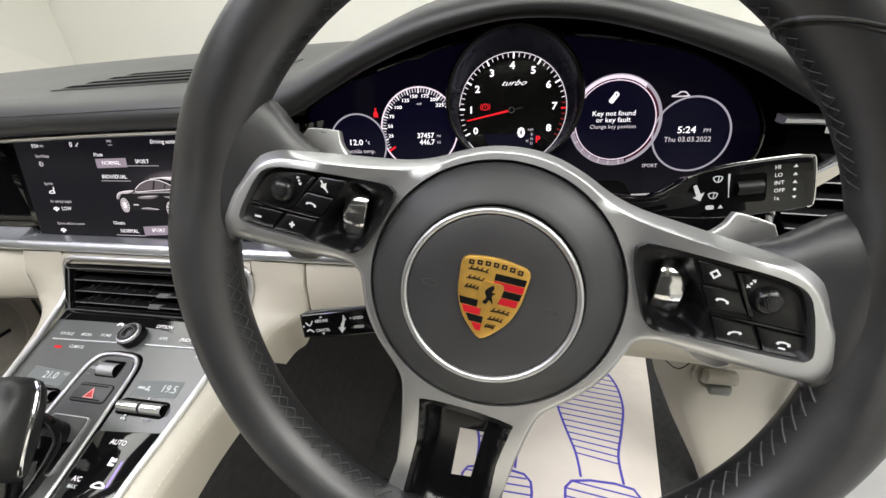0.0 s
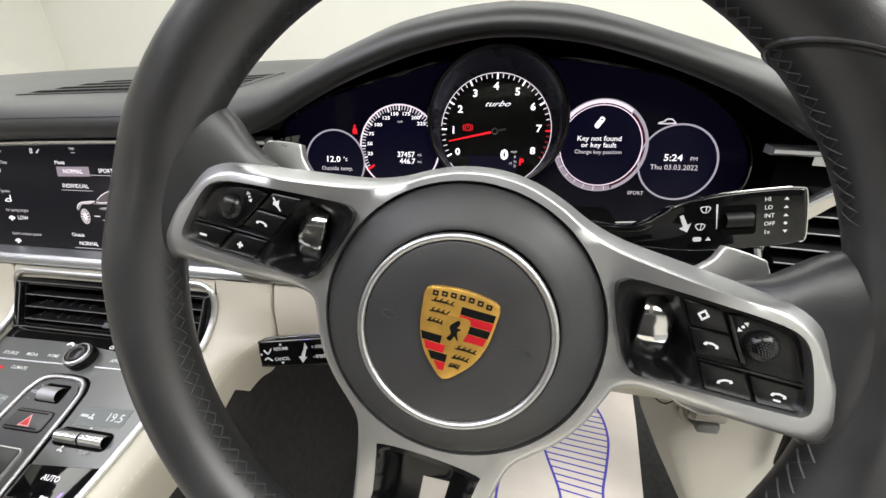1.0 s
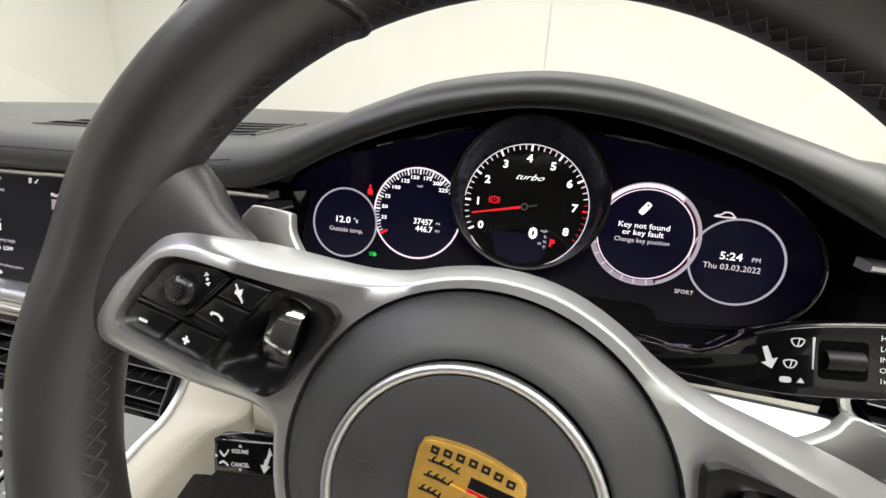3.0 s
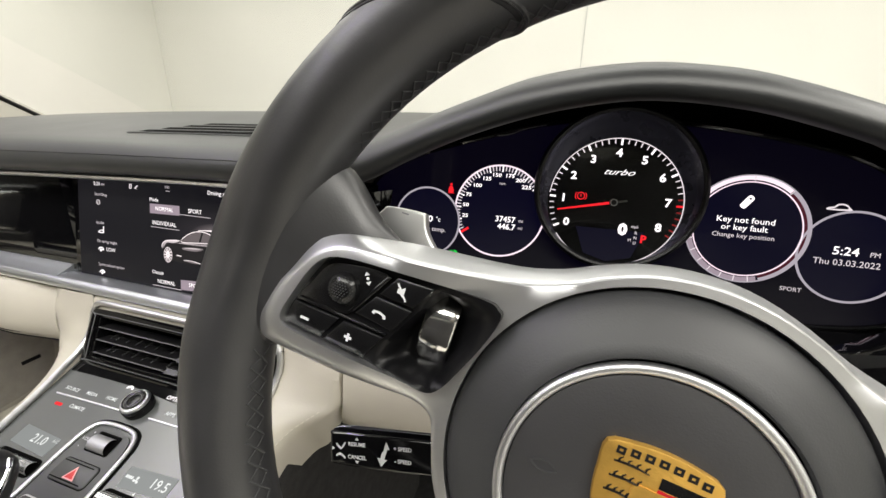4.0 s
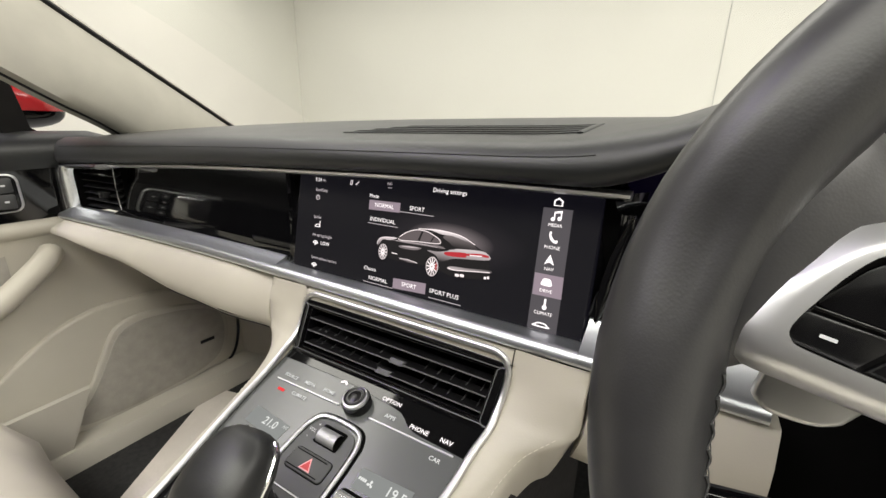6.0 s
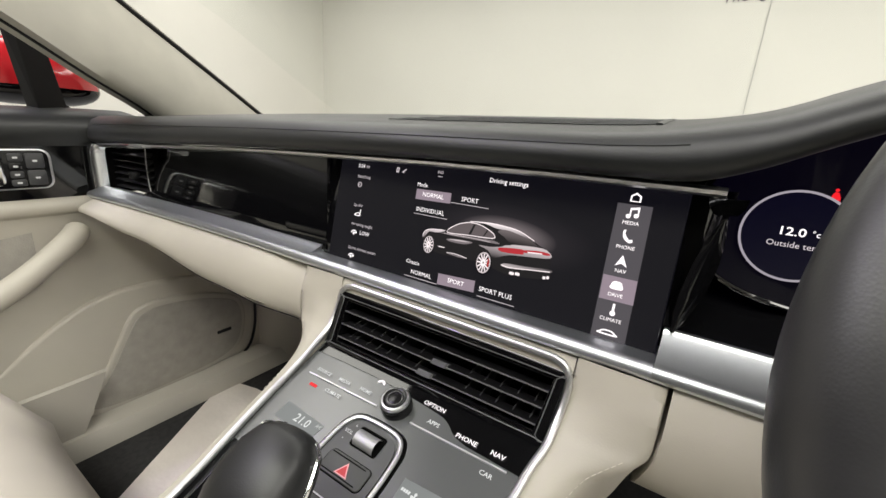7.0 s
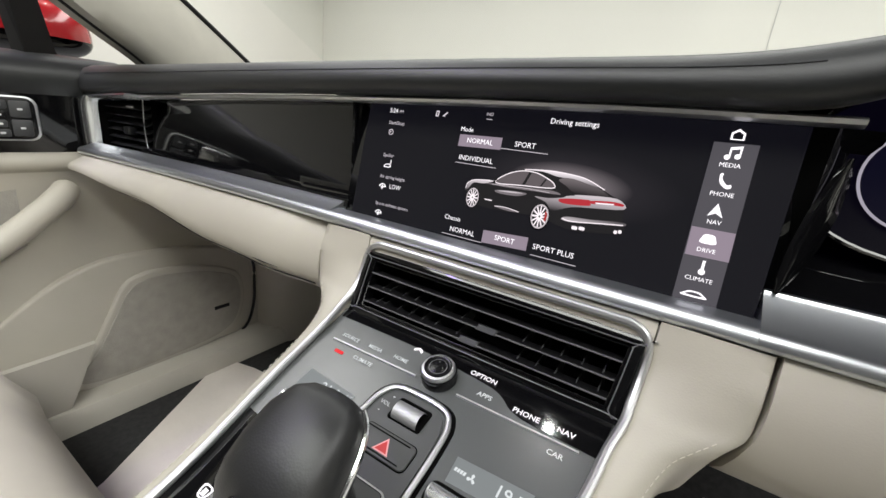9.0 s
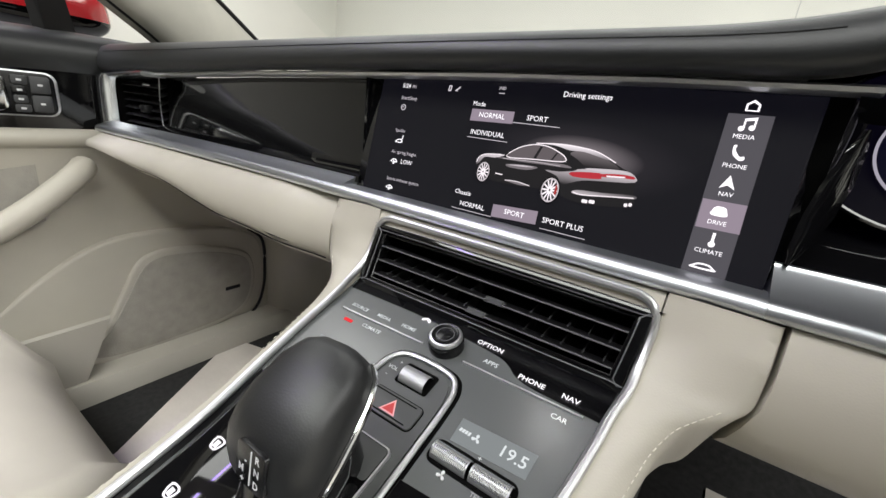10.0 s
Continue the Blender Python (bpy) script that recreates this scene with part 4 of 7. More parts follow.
def skirt_z(x, y):
    """The depth of the frame's outer edge: deep above the hub, shallow at the rim."""
    z = interp(y, [(0, -4.0), (14, -15.0)])
    return z + (3.5 - z) * ease((abs(x) - 88) / 28) * ease((y + 4) / 12)


skirt_loop = [sink(p, skirt_z(*p)) for p in skirt_flat]
pod = [(59, 14), (56, 24.5), (57.6, 27.6), (64, 29.2), (95, 28.0), (115, 26.4), (124, 23.2), (128.8, 16.5), (132.6, 7), (135.2, -1.5), (134, -5.2), (129, -6.6), (105, -7.4), (82, -7.8), (72, -8.0), (67.4, -4.2), (64, 2.5)]
pod_flat = smooth_loop(pod, 3)
low_flat = smooth_loop([(22.5, -74.5), (0, -73.0), (-22.5, -74.5), (-24, -79), (-21.5, -100), (-19.5, -147), (19.5, -147), (21.5, -100), (24, -79)], 3)
hub_loop = circle(*HC, 64.4, 72)
bm = relief(ridge_loop, [dish(pod_flat), dish(other(pod_flat)), dish(low_flat), hub_loop], face_z, 5.0, 0)
for loop in (dish(pod_flat), dish(other(pod_flat)), dish(low_flat), hub_loop):
    loft([[(x * MM, y * MM, face_z(x, y) * MM) for x, y in loop + loop[:1]], [(x * MM, y * MM, (face_z(x, y) - 12) * MM) for x, y in loop + loop[:1]]], bm=bm)
rows = []
for flat_t, round_t, flat_z, round_z in ((0, 0, 0, 0), (0.10, 0.40, 0.03, 0.08), (0.30, 0.75, 0.20, 0.30), (0.65, 0.94, 0.6, 0.62), (1, 1, 1, 1), (0.97, 0.95, 1.25, 1.4)):
    row = []
    for (xa, ya), (xb, yb), (xf, yf) in zip(ridge_loop, skirt_loop, skirt_flat):
        za, up = face_z(xa, ya), ease((yf - 6) / 14)
        zb = skirt_z(xf, yf)
        t, u = round_t + (flat_t - round_t) * up, round_z + (flat_z - round_z) * up
        row.append(((xa + (xb - xa) * t) * MM, (ya + (yb - ya) * t) * MM, (za + (zb - za) * u) * MM))
    rows.append(row + row[:1])
loft(rows, bm=bm)
bmesh.ops.remove_doubles(bm, verts=bm.verts, dist=1e-5)
part("spoke_frame", bm, SILVER, wheel, "satin silver three-spoke frame with a sloping upper edge", smooth=38)

hub_profile = [(64.6, -14), (64.0, -5.0), (63.2, -2.6), (61.6, -0.6), (58.5, 1.6), (54, 4.0), (49, 6.2), (46, 7.6), (44.6, 7.6), (43.9, 6.0)]
part("airbag_ring", lathe([(r * MM, z * MM) for r, z in hub_profile], 72, (HC[0] * MM, (HC[1] - 0.4) * MM)), HUB, wheel, "dark domed airbag cover", smooth=50)
RING = (-2.0, -13.9)
part("hub_trim_ring", lathe([(r * MM, z * MM) for r, z in ((44.3, 5.8), (44.1, 8.0), (43.6, 8.7), (42.6, 9.0), (41.6, 8.7), (41.0, 8.0), (40.7, 6.0))], 72, (RING[0] * MM, RING[1] * MM)), SILVER, wheel, "polished silver ring", smooth=50)
cap = part("horn_pad", lathe([(r * MM, z * MM) for r, z in ((40.9, 6.2), (40.4, 7.4), (39, 7.8), (30, 8.6), (15, 9.2), (0, 9.4))], 72, (RING[0] * MM, RING[1] * MM)), HORN, wheel, "dark grey horn pad", smooth=50)
for sx in (-1, 1):
    x0, y0 = RING[0] + sx * 29.6, RING[1] + 1
    for f in (-1, 1):
        pts = [((x0 + u) * MM, (y0 + f * 1.7 * (1 - (u / 4.2) ** 2)) * MM, 0.0088) for u in (-4.2, -3, -1.5, 0, 1.5, 3, 4.2)]
        part("horn_mark", tube(pts, 0.00025, 5), HUB, wheel, "small embossed horn mark")

# the crest: a shield with plain fields
CREST_Z = -6.0
crest = part("crest", plate(mm(smooth_loop([(0, 8.6), (8, 7.9), (15.3, 5.6), (15.6, -2), (14.6, -11), (11.5, -19.5), (6.5, -26), (0, -31), (-6.5, -26), (-11.5, -19.5), (-14.6, -11), (-15.6, -2), (-15.3, 5.6), (-8, 7.9)], 3)), z0=0.0145, z1=0.0172, bevel=0.0008), GOLD, wheel, "gold shield badge")
crest.matrix_local = Matrix.Translation((VIEW_EYE[0] * MM * -0.035 - 1.9 * MM, -1.9 * MM, CREST_Z * MM)) @ Matrix.Diagonal((1.033, 1.033, 1, 1))
Z0, Z1 = 0.0166, 0.01745


def field(pts, mat, z=Z1):
    part("enamel_field", plate(mm(pts), z0=Z0, z1=z), mat, crest, smooth=0)


# quarters: striped upper right and lower left, antlers in the others
for k, m in enumerate((ENAMEL_BLACK, ENAMEL_RED, ENAMEL_BLACK, ENAMEL_RED)):
    t, b = 1.9 - 3.55 * k, 1.9 - 3.55 * k - 3.25
    xl = (0.6, 0.6, 4.9, 4.4)[k]
    field([(xl, b), (14.5 - 0.2 * k * k, b), (14.7 - 0.15 * k * k, t), (xl, t)], m)
    t, b = -12.4 - 3.7 * k, -12.4 - 3.7 * k - 3.4
    wl, wt = 12.4 - 2.1 * k - 0.35 * k * k, 13.6 - 1.75 * k - 0.3 * k * k
    xr = (-4.6, -2.4, -0.6, -0.6)[k]
    field([(-wl, b), (xr, b), (xr, t), (-wt, t)], m)
field(smooth_loop([(-5.2, -3.0), (0, -2.6), (5.2, -3.0), (5.4, -8), (3.8, -12.6), (0, -15.4), (-3.8, -12.6), (-5.4, -8)], 3), GOLD, 0.0177)
# a plain dark upright shape in the middle shield
field(smooth_loop([(-2.6, -12.6), (-1.2, -10.2), (-2.4, -7.4), (-0.6, -5.0), (1.0, -4.0), (1.6, -5.6), (0.8, -7.2), (2.6, -7.6), (1.2, -9.0), (2.4, -12.8), (0.4, -11.0), (-0.6, -13.2)], 3), ENAMEL_BLACK, 0.0179)
for cx, cy, w in ((-7.4, 1.2, 9.6), (-7.8, -3.2, 8.6), (-8.8, -7.6, 7.0), (6.4, -16.2, 9.0), (5.0, -20.4, 7.2), (3.2, -24.4, 4.6)):
    arc = [(cx + w * (u - 0.5), cy + 0.5 * math.sin(math.pi * u)) for u in (0, 0.25, 0.5, 0.75, 1)]
    bm = tube([(x * MM, y * MM, Z1) for x, y in arc], [0.0003, 0.0005, 0.0005, 0.0004, 0.0002], 5)
    for j in range(4):
        xx = cx - w / 2 + w * (j + 0.5) / 4
        tube([(xx * MM, (cy + 0.3) * MM, Z1), ((xx + 0.2) * MM, (cy + 1.2) * MM, Z1), ((xx + 0.9) * MM, (cy + 1.9) * MM, Z1)], [0.0004, 0.00035, 0.0002], 5, bm=bm)
    tagged(part("antler_bar", bm, ENAMEL_BLACK, crest), kind="stuff")
bm = bmesh.new()
for j in range(7):
    cx = -11.2 + 3.73 * j
    cy = 5.6 - 0.008 * cx * cx
    plate(mm([(cx - 1.2, cy - 1.1), (cx + 1.2, cy - 1.1), (cx + 1.2, cy + 1.1), (cx - 1.2, cy + 1.1)]), [mm([(cx - 0.5, cy - 0.4), (cx + 0.5, cy - 0.4), (cx + 0.5, cy + 0.4), (cx - 0.5, cy + 0.4)])], z0=Z0, z1=Z1, bm=bm)
tagged(part("letter_bar", bm, MATT, crest, smooth=0), kind="stuff")

# switch pods, sunk into the frame
POD_Z = 3.4
ICON_Z = (POD_Z + 2.35) * MM


def keyed(pts, z=POD_Z + 2):
    """Places on a pod for points laid out on the common level."""
    return [sink(p, z) for p in pts]


def icon_phone(parent, x, y, turn, mat=PRINT):
    pts = [(-4.2, -1.0), (-3.6, 0.6), (0, 1.4), (3.6, 0.6), (4.2, -1.0), (2.6, -1.4), (2.2, -0.2), (0, 0.2), (-2.2, -0.2), (-2.6, -1.4)]
    x, y = sink((x, y), POD_Z + 2)
    bm = plate(mm([(0.7 * a, 0.7 * b) for a, b in pts]), z0=0, z1=0.0002)
    bm.transform(pose(x * MM, y * MM, ICON_Z, 0, 0, turn))
    return part("icon", bm, mat, parent, "white printed handset symbol", smooth=0)


# the hollow round the roller, beside the hub
HOLLOW = [(58.0, 13), (55.6, 23.5), (57.8, 26.8), (64, 28.2), (78, 27.6), (96.0, -7.0), (82, -7.4), (72.6, -7.4), (68, -4), (64, 3)]
for side in (-1, 1):
    def at(pts, s=side):
        return pts if s > 0 else other(pts)

    def one(x, y, s=side):
        return (x, y) if s > 0 else (-x + SHIFT, y)

    bed = keyed(at(pod_flat), POD_Z)
    bed = [(sum(p[0] for p in bed) / len(bed) + (x - sum(p[0] for p in bed) / len(bed)) * 1.012, y) for x, y in bed]
    hollow = keyed(at(HOLLOW), POD_Z)
    slot = keyed(at(smooth_loop([(67.6, 2.5), (80.5, 1.2), (80.0, 22.5), (68.0, 23.0)], 2)), -9)

    def pod_height(x, y, hollow=hollow, slot=slot):
        if not inside(x, y, hollow):
            return POD_Z
        d, s = edge_gap(x, y, hollow), edge_gap(x, y, slot)
        if inside(x, y, slot):
            s = 0.0
        return POD_Z - 13.0 * ease(d / (d + s + 0.01)) * ease((d - 0.3) / 1.5)

    bm = relief(bed, [], pod_height, 2.2, 6.0)
    pod_part = part("switch_pod", bm, POD_BLACK, wheel, "matt black switch panel with a hollow", smooth=50)
    thumb = keyed(at([(97.5, 25.6), (114, 24.4), (121.5, 21), (126, 13.5), (129, 6.8), (118, 6.2), (108.2, 6.8), (103, 16)]))
    part("thumb_plate", plate(mm(smooth_loop(thumb, 3)), z0=(POD_Z - 2) * MM, z1=(POD_Z + 1.4) * MM, bevel=0.0007), KEY_BLACK, pod_part, "black thumb control plate")
    tx, ty = keyed([(-113.8 + SHIFT, 15.0) if side < 0 else (112.4, 16.0)], POD_Z + 5)[0]
    ball = part("thumb_wheel", lathe([(r * MM, (POD_Z + z) * MM) for r, z in ((6.3, 0.2), (6.2, 3.0), (5.4, 4.8), (3.8, 6.0), (1.9, 6.5), (0, 6.6))], 28, (tx * MM, ty * MM)), KEY_BLACK, pod_part, "ribbed round thumb wheel")
    bm = bmesh.new()
    for i in range(-5, 6):
        for j in range(-5, 6):
            dx, dy = (j + 0.5 * (i % 2)) * 1.05, i * 0.92
            rr = math.hypot(dx, dy)
            if rr < 5.0:
                z = POD_Z + 6.6 - 0.075 * rr * rr
                tube([((tx + dx) * MM, (ty + dy) * MM, (z - 0.3) * MM), ((tx + dx) * MM, (ty + dy) * MM, (z + 0.3) * MM)], 0.00034, 5, bm=bm)
    tagged(part("grip_dots", bm, SWITCH_GREY, ball, "fine raised grip dots"), kind="stuff")
    for q in ([(85.2, 17.6), (79.8, 26.7), (93.6, 26.2), (99.0, 18.0)], [(90.4, 7.2), (85.0, 16.8), (99.6, 17.2), (105.8, 8.5)], [(97.8, -5.7), (92.4, 4.3), (109.0, 4.3), (115.2, -5.4)], [(116.8, -5.6), (110.6, 4.4), (130.6, 4.5), (133.2, -4.6)]):
        part("switch_key", plate(mm(keyed(at(q))), z0=(POD_Z - 2) * MM, z1=(POD_Z + 2.1) * MM, bevel=0.0009), KEY_BLACK, pod_part, "black push button")
    part("divider", plate(mm(keyed(at([(106.6, 8.0), (108.8, 8.0), (97.6, 25.2), (95.6, 25.2)]))), z0=(POD_Z - 1) * MM, z1=(POD_Z + 2.0) * MM, bevel=0.0005), GLOSS, pod_part, "raised gloss divider")
    part("divider", plate(mm(keyed(at([(92, 4.9), (130, 5.2), (129.4, 6.4), (92, 5.7)]))), z0=(POD_Z - 1) * MM, z1=(POD_Z + 1.9) * MM, bevel=0.0003), GLOSS, pod_part, "raised gloss divider")
    # polished roller in the hollow
    cx, cy = keyed([one(74.2, 12.4)], -1)[0]
    prof = [(-6.4, 15.0), (-6.0, 16.2), (-5.2, 16.6), (5.2, 16.6), (6.0, 16.2), (6.4, 15.0)]
    rows = []
    for k in range(37):
        a = k * math.tau / 36
        dent = 0.7 if k in (8, 9) else 0.0
        rows.append([((cx + u) * MM, (cy + (r - dent) * math.cos(a)) * MM, (-18.6 + (r - dent) * math.sin(a)) * MM) for u, r in prof])
    part("roller", loft(rows), CHROME, pod_part, "polished silver roller", smooth=40)
    # paddle behind the spoke, its tip above it
    flap = [one(x, y) for x, y in ((66, 14), (66, 26), (92, 33), (102.5, 41), (105.5, 47.5), (108, 49.2), (123, 47.6), (126, 45.4), (128, 38), (112, 28), (90, 14), (86, 6))]
    bm = plate(mm(smooth_loop(flap, 3)), z0=-0.034, z1=-0.0290, bevel=0.0018, segs=3)
    paddle = part("shift_paddle", bm, PADDLE, wheel, "satin silver shift paddle", smooth=40)
    tail = [one(x, y) for x, y in ((98, -4), (104, -24), (108, -29), (113, -31.5), (123, -33), (128, -31), (130, -26), (127, -8), (116, 4))]
    part("paddle_tail", plate(mm(smooth_loop(tail, 3)), z0=-0.034, z1=-0.0290, bevel=0.0018, segs=3), PADDLE, paddle, "satin silver lower end of the paddle", smooth=40)
    x0, y0 = one(115, 46.5)
    part("icon", plate(mm(rrect(x0, y0, 3.4, 0.7, 0.2)), z0=-0.0290, z1=-0.0288), GREY_PRINT, paddle, "grey plus or minus mark", smooth=0)
    part("paddle_arm", tube([(0.45 * x0 * MM, 0.005, -0.030), (0.72 * x0 * MM, 0.016, -0.031), (0.9 * x0 * MM, 0.030, -0.031)], [0.012, 0.010, 0.008], 10, flat=0.4), MATT, paddle, "black paddle arm")
    if side < 0:
        x, y = keyed([(-106.4, -1.0)])[0]
        lettering(pod_part, "+", x, y, 3.8, PRINT, z=ICON_Z, bold=0.3)
        x, y = keyed([(-125.4, -0.6)])[0]
        part("icon", plate(mm(rrect(x, y, 3.8, 1.0, 0.2)), z0=ICON_Z, z1=ICON_Z + 0.0002), PRINT, pod_part, "white minus sign", smooth=0)
        icon_phone(pod_part, -97.4, 11.7, -8)
        bm = plate(mm(keyed([(-93.4, 21.1), (-92.4, 21.1), (-90.8, 20.0), (-90.8, 23.8), (-92.4, 22.7), (-93.4, 22.7)])), z0=ICON_Z, z1=ICON_Z + 0.0002)
        plate(mm(keyed([(-94.1, 24.2), (-93.7, 24.6), (-89.3, 19.4), (-89.7, 19.0)])), z0=ICON_Z, z1=ICON_Z + 0.0003, bm=bm)
        part("icon", bm, PRINT, pod_part, "white crossed loudspeaker symbol", smooth=0)
    else:
        part("icon", plate(mm(keyed([(85.7, 22.5), (88.0, 24.8), (90.3, 22.5), (88.0, 20.2)])), [mm(keyed([(86.8, 22.5), (88.0, 23.7), (89.2, 22.5), (88.0, 21.3)]))], z0=ICON_Z, z1=ICON_Z + 0.0002), PRINT, pod_part, "white diamond symbol", smooth=0)
        icon_phone(pod_part, 94.3, 12.1, -6)
        icon_phone(pod_part, 103.3, -0.5, 16)
        icon_phone(pod_part, 122.6, 0.0, 0)
        x, y = keyed([(122.6, -2.2)])[0]
        part("icon", plate(mm(rrect(x, y, 2.8, 0.8, 0.3)), z0=ICON_Z, z1=ICON_Z + 0.0002), PRINT, pod_part, smooth=0)
    ix, iy = keyed([(-105.8, 21.8) if side < 0 else (102.9, 21.8)])[0]
    bm = bmesh.new()
    for dy, s in ((1.9, 1), (-1.9, -1)):
        plate(mm([(ix - 1.1, iy + dy - 0.7 * s), (ix + 1.1, iy + dy - 0.7 * s), (ix, iy + dy + 0.7 * s)]), z0=ICON_Z - 0.0009, z1=ICON_Z - 0.0007, bm=bm)
    plate(mm(circle(ix, iy, 0.6, 10)), z0=ICON_Z - 0.0009, z1=ICON_Z - 0.0007, bm=bm)
    bm.transform(pose(ix * MM, iy * MM, 0, 0, 0, -30 * side) @ pose(-ix * MM, -iy * MM, 0))
    part("icon", bm, PRINT, pod_part, "white scroll arrows", smooth=0)

# lower spoke insert: a deep black tray with a window
tray = dish(low_flat)
win = [(-1.0, -105.0), (13.3, -102.6), (12.4, -141.0), (0.4, -143.5)]


def tray_height(x, y):
    d = edge_gap(x, y, tray)
    return face_z(x, y) + 0.6 * ease(d / 1.2) - 16.5 * ease((d - 1.6) / 10.0)


part("lower_insert", relief(tray, [win], tray_height, 2.6, 3.0), KEY_BLACK, wheel, "satin black lower spoke tray", smooth=50)
# column behind the hub
bm = bmesh.new()
lathe([(r * MM, z * MM) for r, z in ((58, -13), (56, -24), (50, -50), (48, -110), (48, -190))], 40, (0, -0.012), bm=bm)
part("steering_column", bm, VOID, wheel, "black steering column shroud")

# ---- instrument cluster ----
CLUSTER = pose(0.38, 0.405, 0.92, 78, 0, 0)
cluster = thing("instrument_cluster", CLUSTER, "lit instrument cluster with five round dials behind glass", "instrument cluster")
right = [(0, 70), (51, 66), (100, 59), (148, 48), (180, 31), (202, 10), (214, -16), (210, -42), (190, -62), (150, -72), (60, -78), (0, -78)]
left = [(-60, -78), (-150, -74), (-190, -64), (-212, -44), (-219, -20), (-210, 4), (-196, 17), (-151, 38), (-97, 54), (-50, 65)]
face_loop = smooth_loop(right + left, 4)
def face_span(x):
    """Lowest and highest point of the display at that distance from its middle."""
    ys = []
    for (xa, ya), (xb, yb) in zip(face_loop, face_loop[1:] + face_loop[:1]):
        if (xa - x) * (xb - x) <= 0 and xa != xb:
            ys.append(ya + (yb - ya) * (x - xa) / (xb - xa))
    return min(ys), max(ys)


rows = []
for k in range(73):
    x = -218.4 + 431.6 * k / 72
    y0, y1 = face_span(x)
    rows.append([(x * MM, (y0 + (y1 - y0) * j / 8) * MM, 0.0) for j in range(9)])
part("display_face", loft(rows), CLUSTER_BLACK, cluster, "dark blue glossy display face")
part("face_edge", tube([(x * MM, y * MM, 0.0008) for x, y in face_loop], 0.0019, 8, closed=True), GLOSS, cluster, "glossy dark surround")
# reflections along the glass rim, built as chrome lines
for pts in ([(53, 65.2), (66, 64.6), (82, 62.2), (92, 60.4)], [(-98, 52.6), (-88, 53.8), (-74, 59.0), (-58, 62.6)]):
    part("glass_edge", tube([(x * MM, y * MM, 0.0022) for x, y in smooth_loop(pts, 4, closed=False)], 0.0007, 6), CHROME, cluster, "chrome line standing in for light on the glass rim")
bm = tube([(x * MM * 1.012, y * MM * 1.012 - 0.0005, 0.002) for x, y in smooth_loop([(-205, 10), (-214, -4), (-219, -20), (-216, -36), (-208, -50)], 5, closed=False)], 0.0006, 6)
part("bright_edge", bm, CHROME, cluster, "thin bright edge line")


def dial(name, cx, cy, r, w, mat, label, a0=0, a1=360):
    d = part(name, plate(mm(circle(cx, cy, r - 0.4, 48)), z0=0.0002, z1=0.0006), LIT_NAVY, cluster, label, smooth=0)
    part("dial_ring", band(cx * MM, cy * MM, (r - w) * MM, r * MM, a0, a1, 0.0006, 0.0010, 72), mat, d, "glowing ring", smooth=0)
    return d


def ticks(parent, cx, cy, r0, r1, angles, w, mat, z=0.0011):
    bm = bmesh.new()
    for a in angles:
        c, s = math.cos(radians(a)), math.sin(radians(a))
        plate(mm([(cx + r0 * c + w * s, cy + r0 * s - w * c), (cx + r1 * c + w * s, cy + r1 * s - w * c), (cx + r1 * c - w * s, cy + r1 * s + w * c), (cx + r0 * c - w * s, cy + r0 * s + w * c)]), z0=z, z1=z + 0.0002, bm=bm)
    return tagged(part("tick_scale", bm, mat, parent, smooth=0), kind="stuff")


temp = dial("temperature_dial", -157, -26, 30.5, 1.5, LIT_RING, "small round temperature display")
lettering(temp, "12.0", -159, -23.6, 5.6, LIT, z=0.001, bold=0.1, stretch=1.15)
lettering(temp, "°c", -146.5, -23.4, 4.0, LIT, z=0.001)
lettering(temp, "Outside temp.", -155, -32.2, 4.0, LIT_DIM, z=0.001)
speed = dial("speedometer", -91, -11, 39.8, 1.4, LIT_PINK, "round digital speedometer", 30, 390)
ticks(speed, -91, -11, 34.4, 39.0, [214 - k * 4.45 for k in range(0, 41)], 0.42, LIT_DIM)
ticks(speed, -91, -11, 33.6, 39.2, [214 - k * 17.8 for k in range(0, 11)], 0.6, LIT)
ticks(speed, -91, -11, 30.5, 38.5, [214], 1.0, LIT_RED, 0.0012)
for s, x, y in (("25", -120.4, -17.4), ("50", -120.6, -8), ("75", -118.7, 1.2), ("100", -111.8, 9.7), ("125", -103.8, 16.0), ("150", -95.5, 19.6), ("175", -84.1, 19.6), ("200", -74.8, 16.2), ("225", -69.2, 10.9)):
    lettering(speed, s, x, y, 3.1, LIT, z=0.0012, stretch=1.3, bold=0.08)
lettering(speed, "mph", -90, 12.8, 2.2, LIT_DIM, z=0.0012)
lettering(speed, "37457", -84.5, -17.7, 5.0, LIT, z=0.0012, bold=0.1)
lettering(speed, "mi", -71, -17.7, 3.0, LIT_DIM, z=0.0012)
lettering(speed, "446.7", -83.0, -24.0, 5.0, LIT, z=0.0012, bold=0.1)
lettering(speed, "mi", -71, -24.0, 3.0, LIT_DIM, z=0.0012)

tacho = part("rev_counter", plate(mm(circle(0, 4.5, 51, 64)), z0=0.0, z1=0.0022), ENAMEL_BLACK, cluster, "round rev counter with red needle", smooth=0)
NC = (1.0, 15.0)
rows = []
for k in range(65):
    a = k * math.tau / 64
    c, s = math.cos(a), math.sin(a)
    rows.append([((0 + 50.5 * c) * MM, (4.5 + 50.5 * s) * MM, 0.0020), ((0.8 + 56 * c) * MM, (12 + 56 * s) * MM, 0.0035), ((NC[0] + 59 * c) * MM, (NC[1] + 59 * s) * MM, 0.0075)])
part("dial_cone", loft(rows), material("cone_metal", (0.045, 0.045, 0.07), 0.28, metal=0.6, rough_vary=0.05, vary_size=0.01), tacho, "dark brushed cone")
rows = []
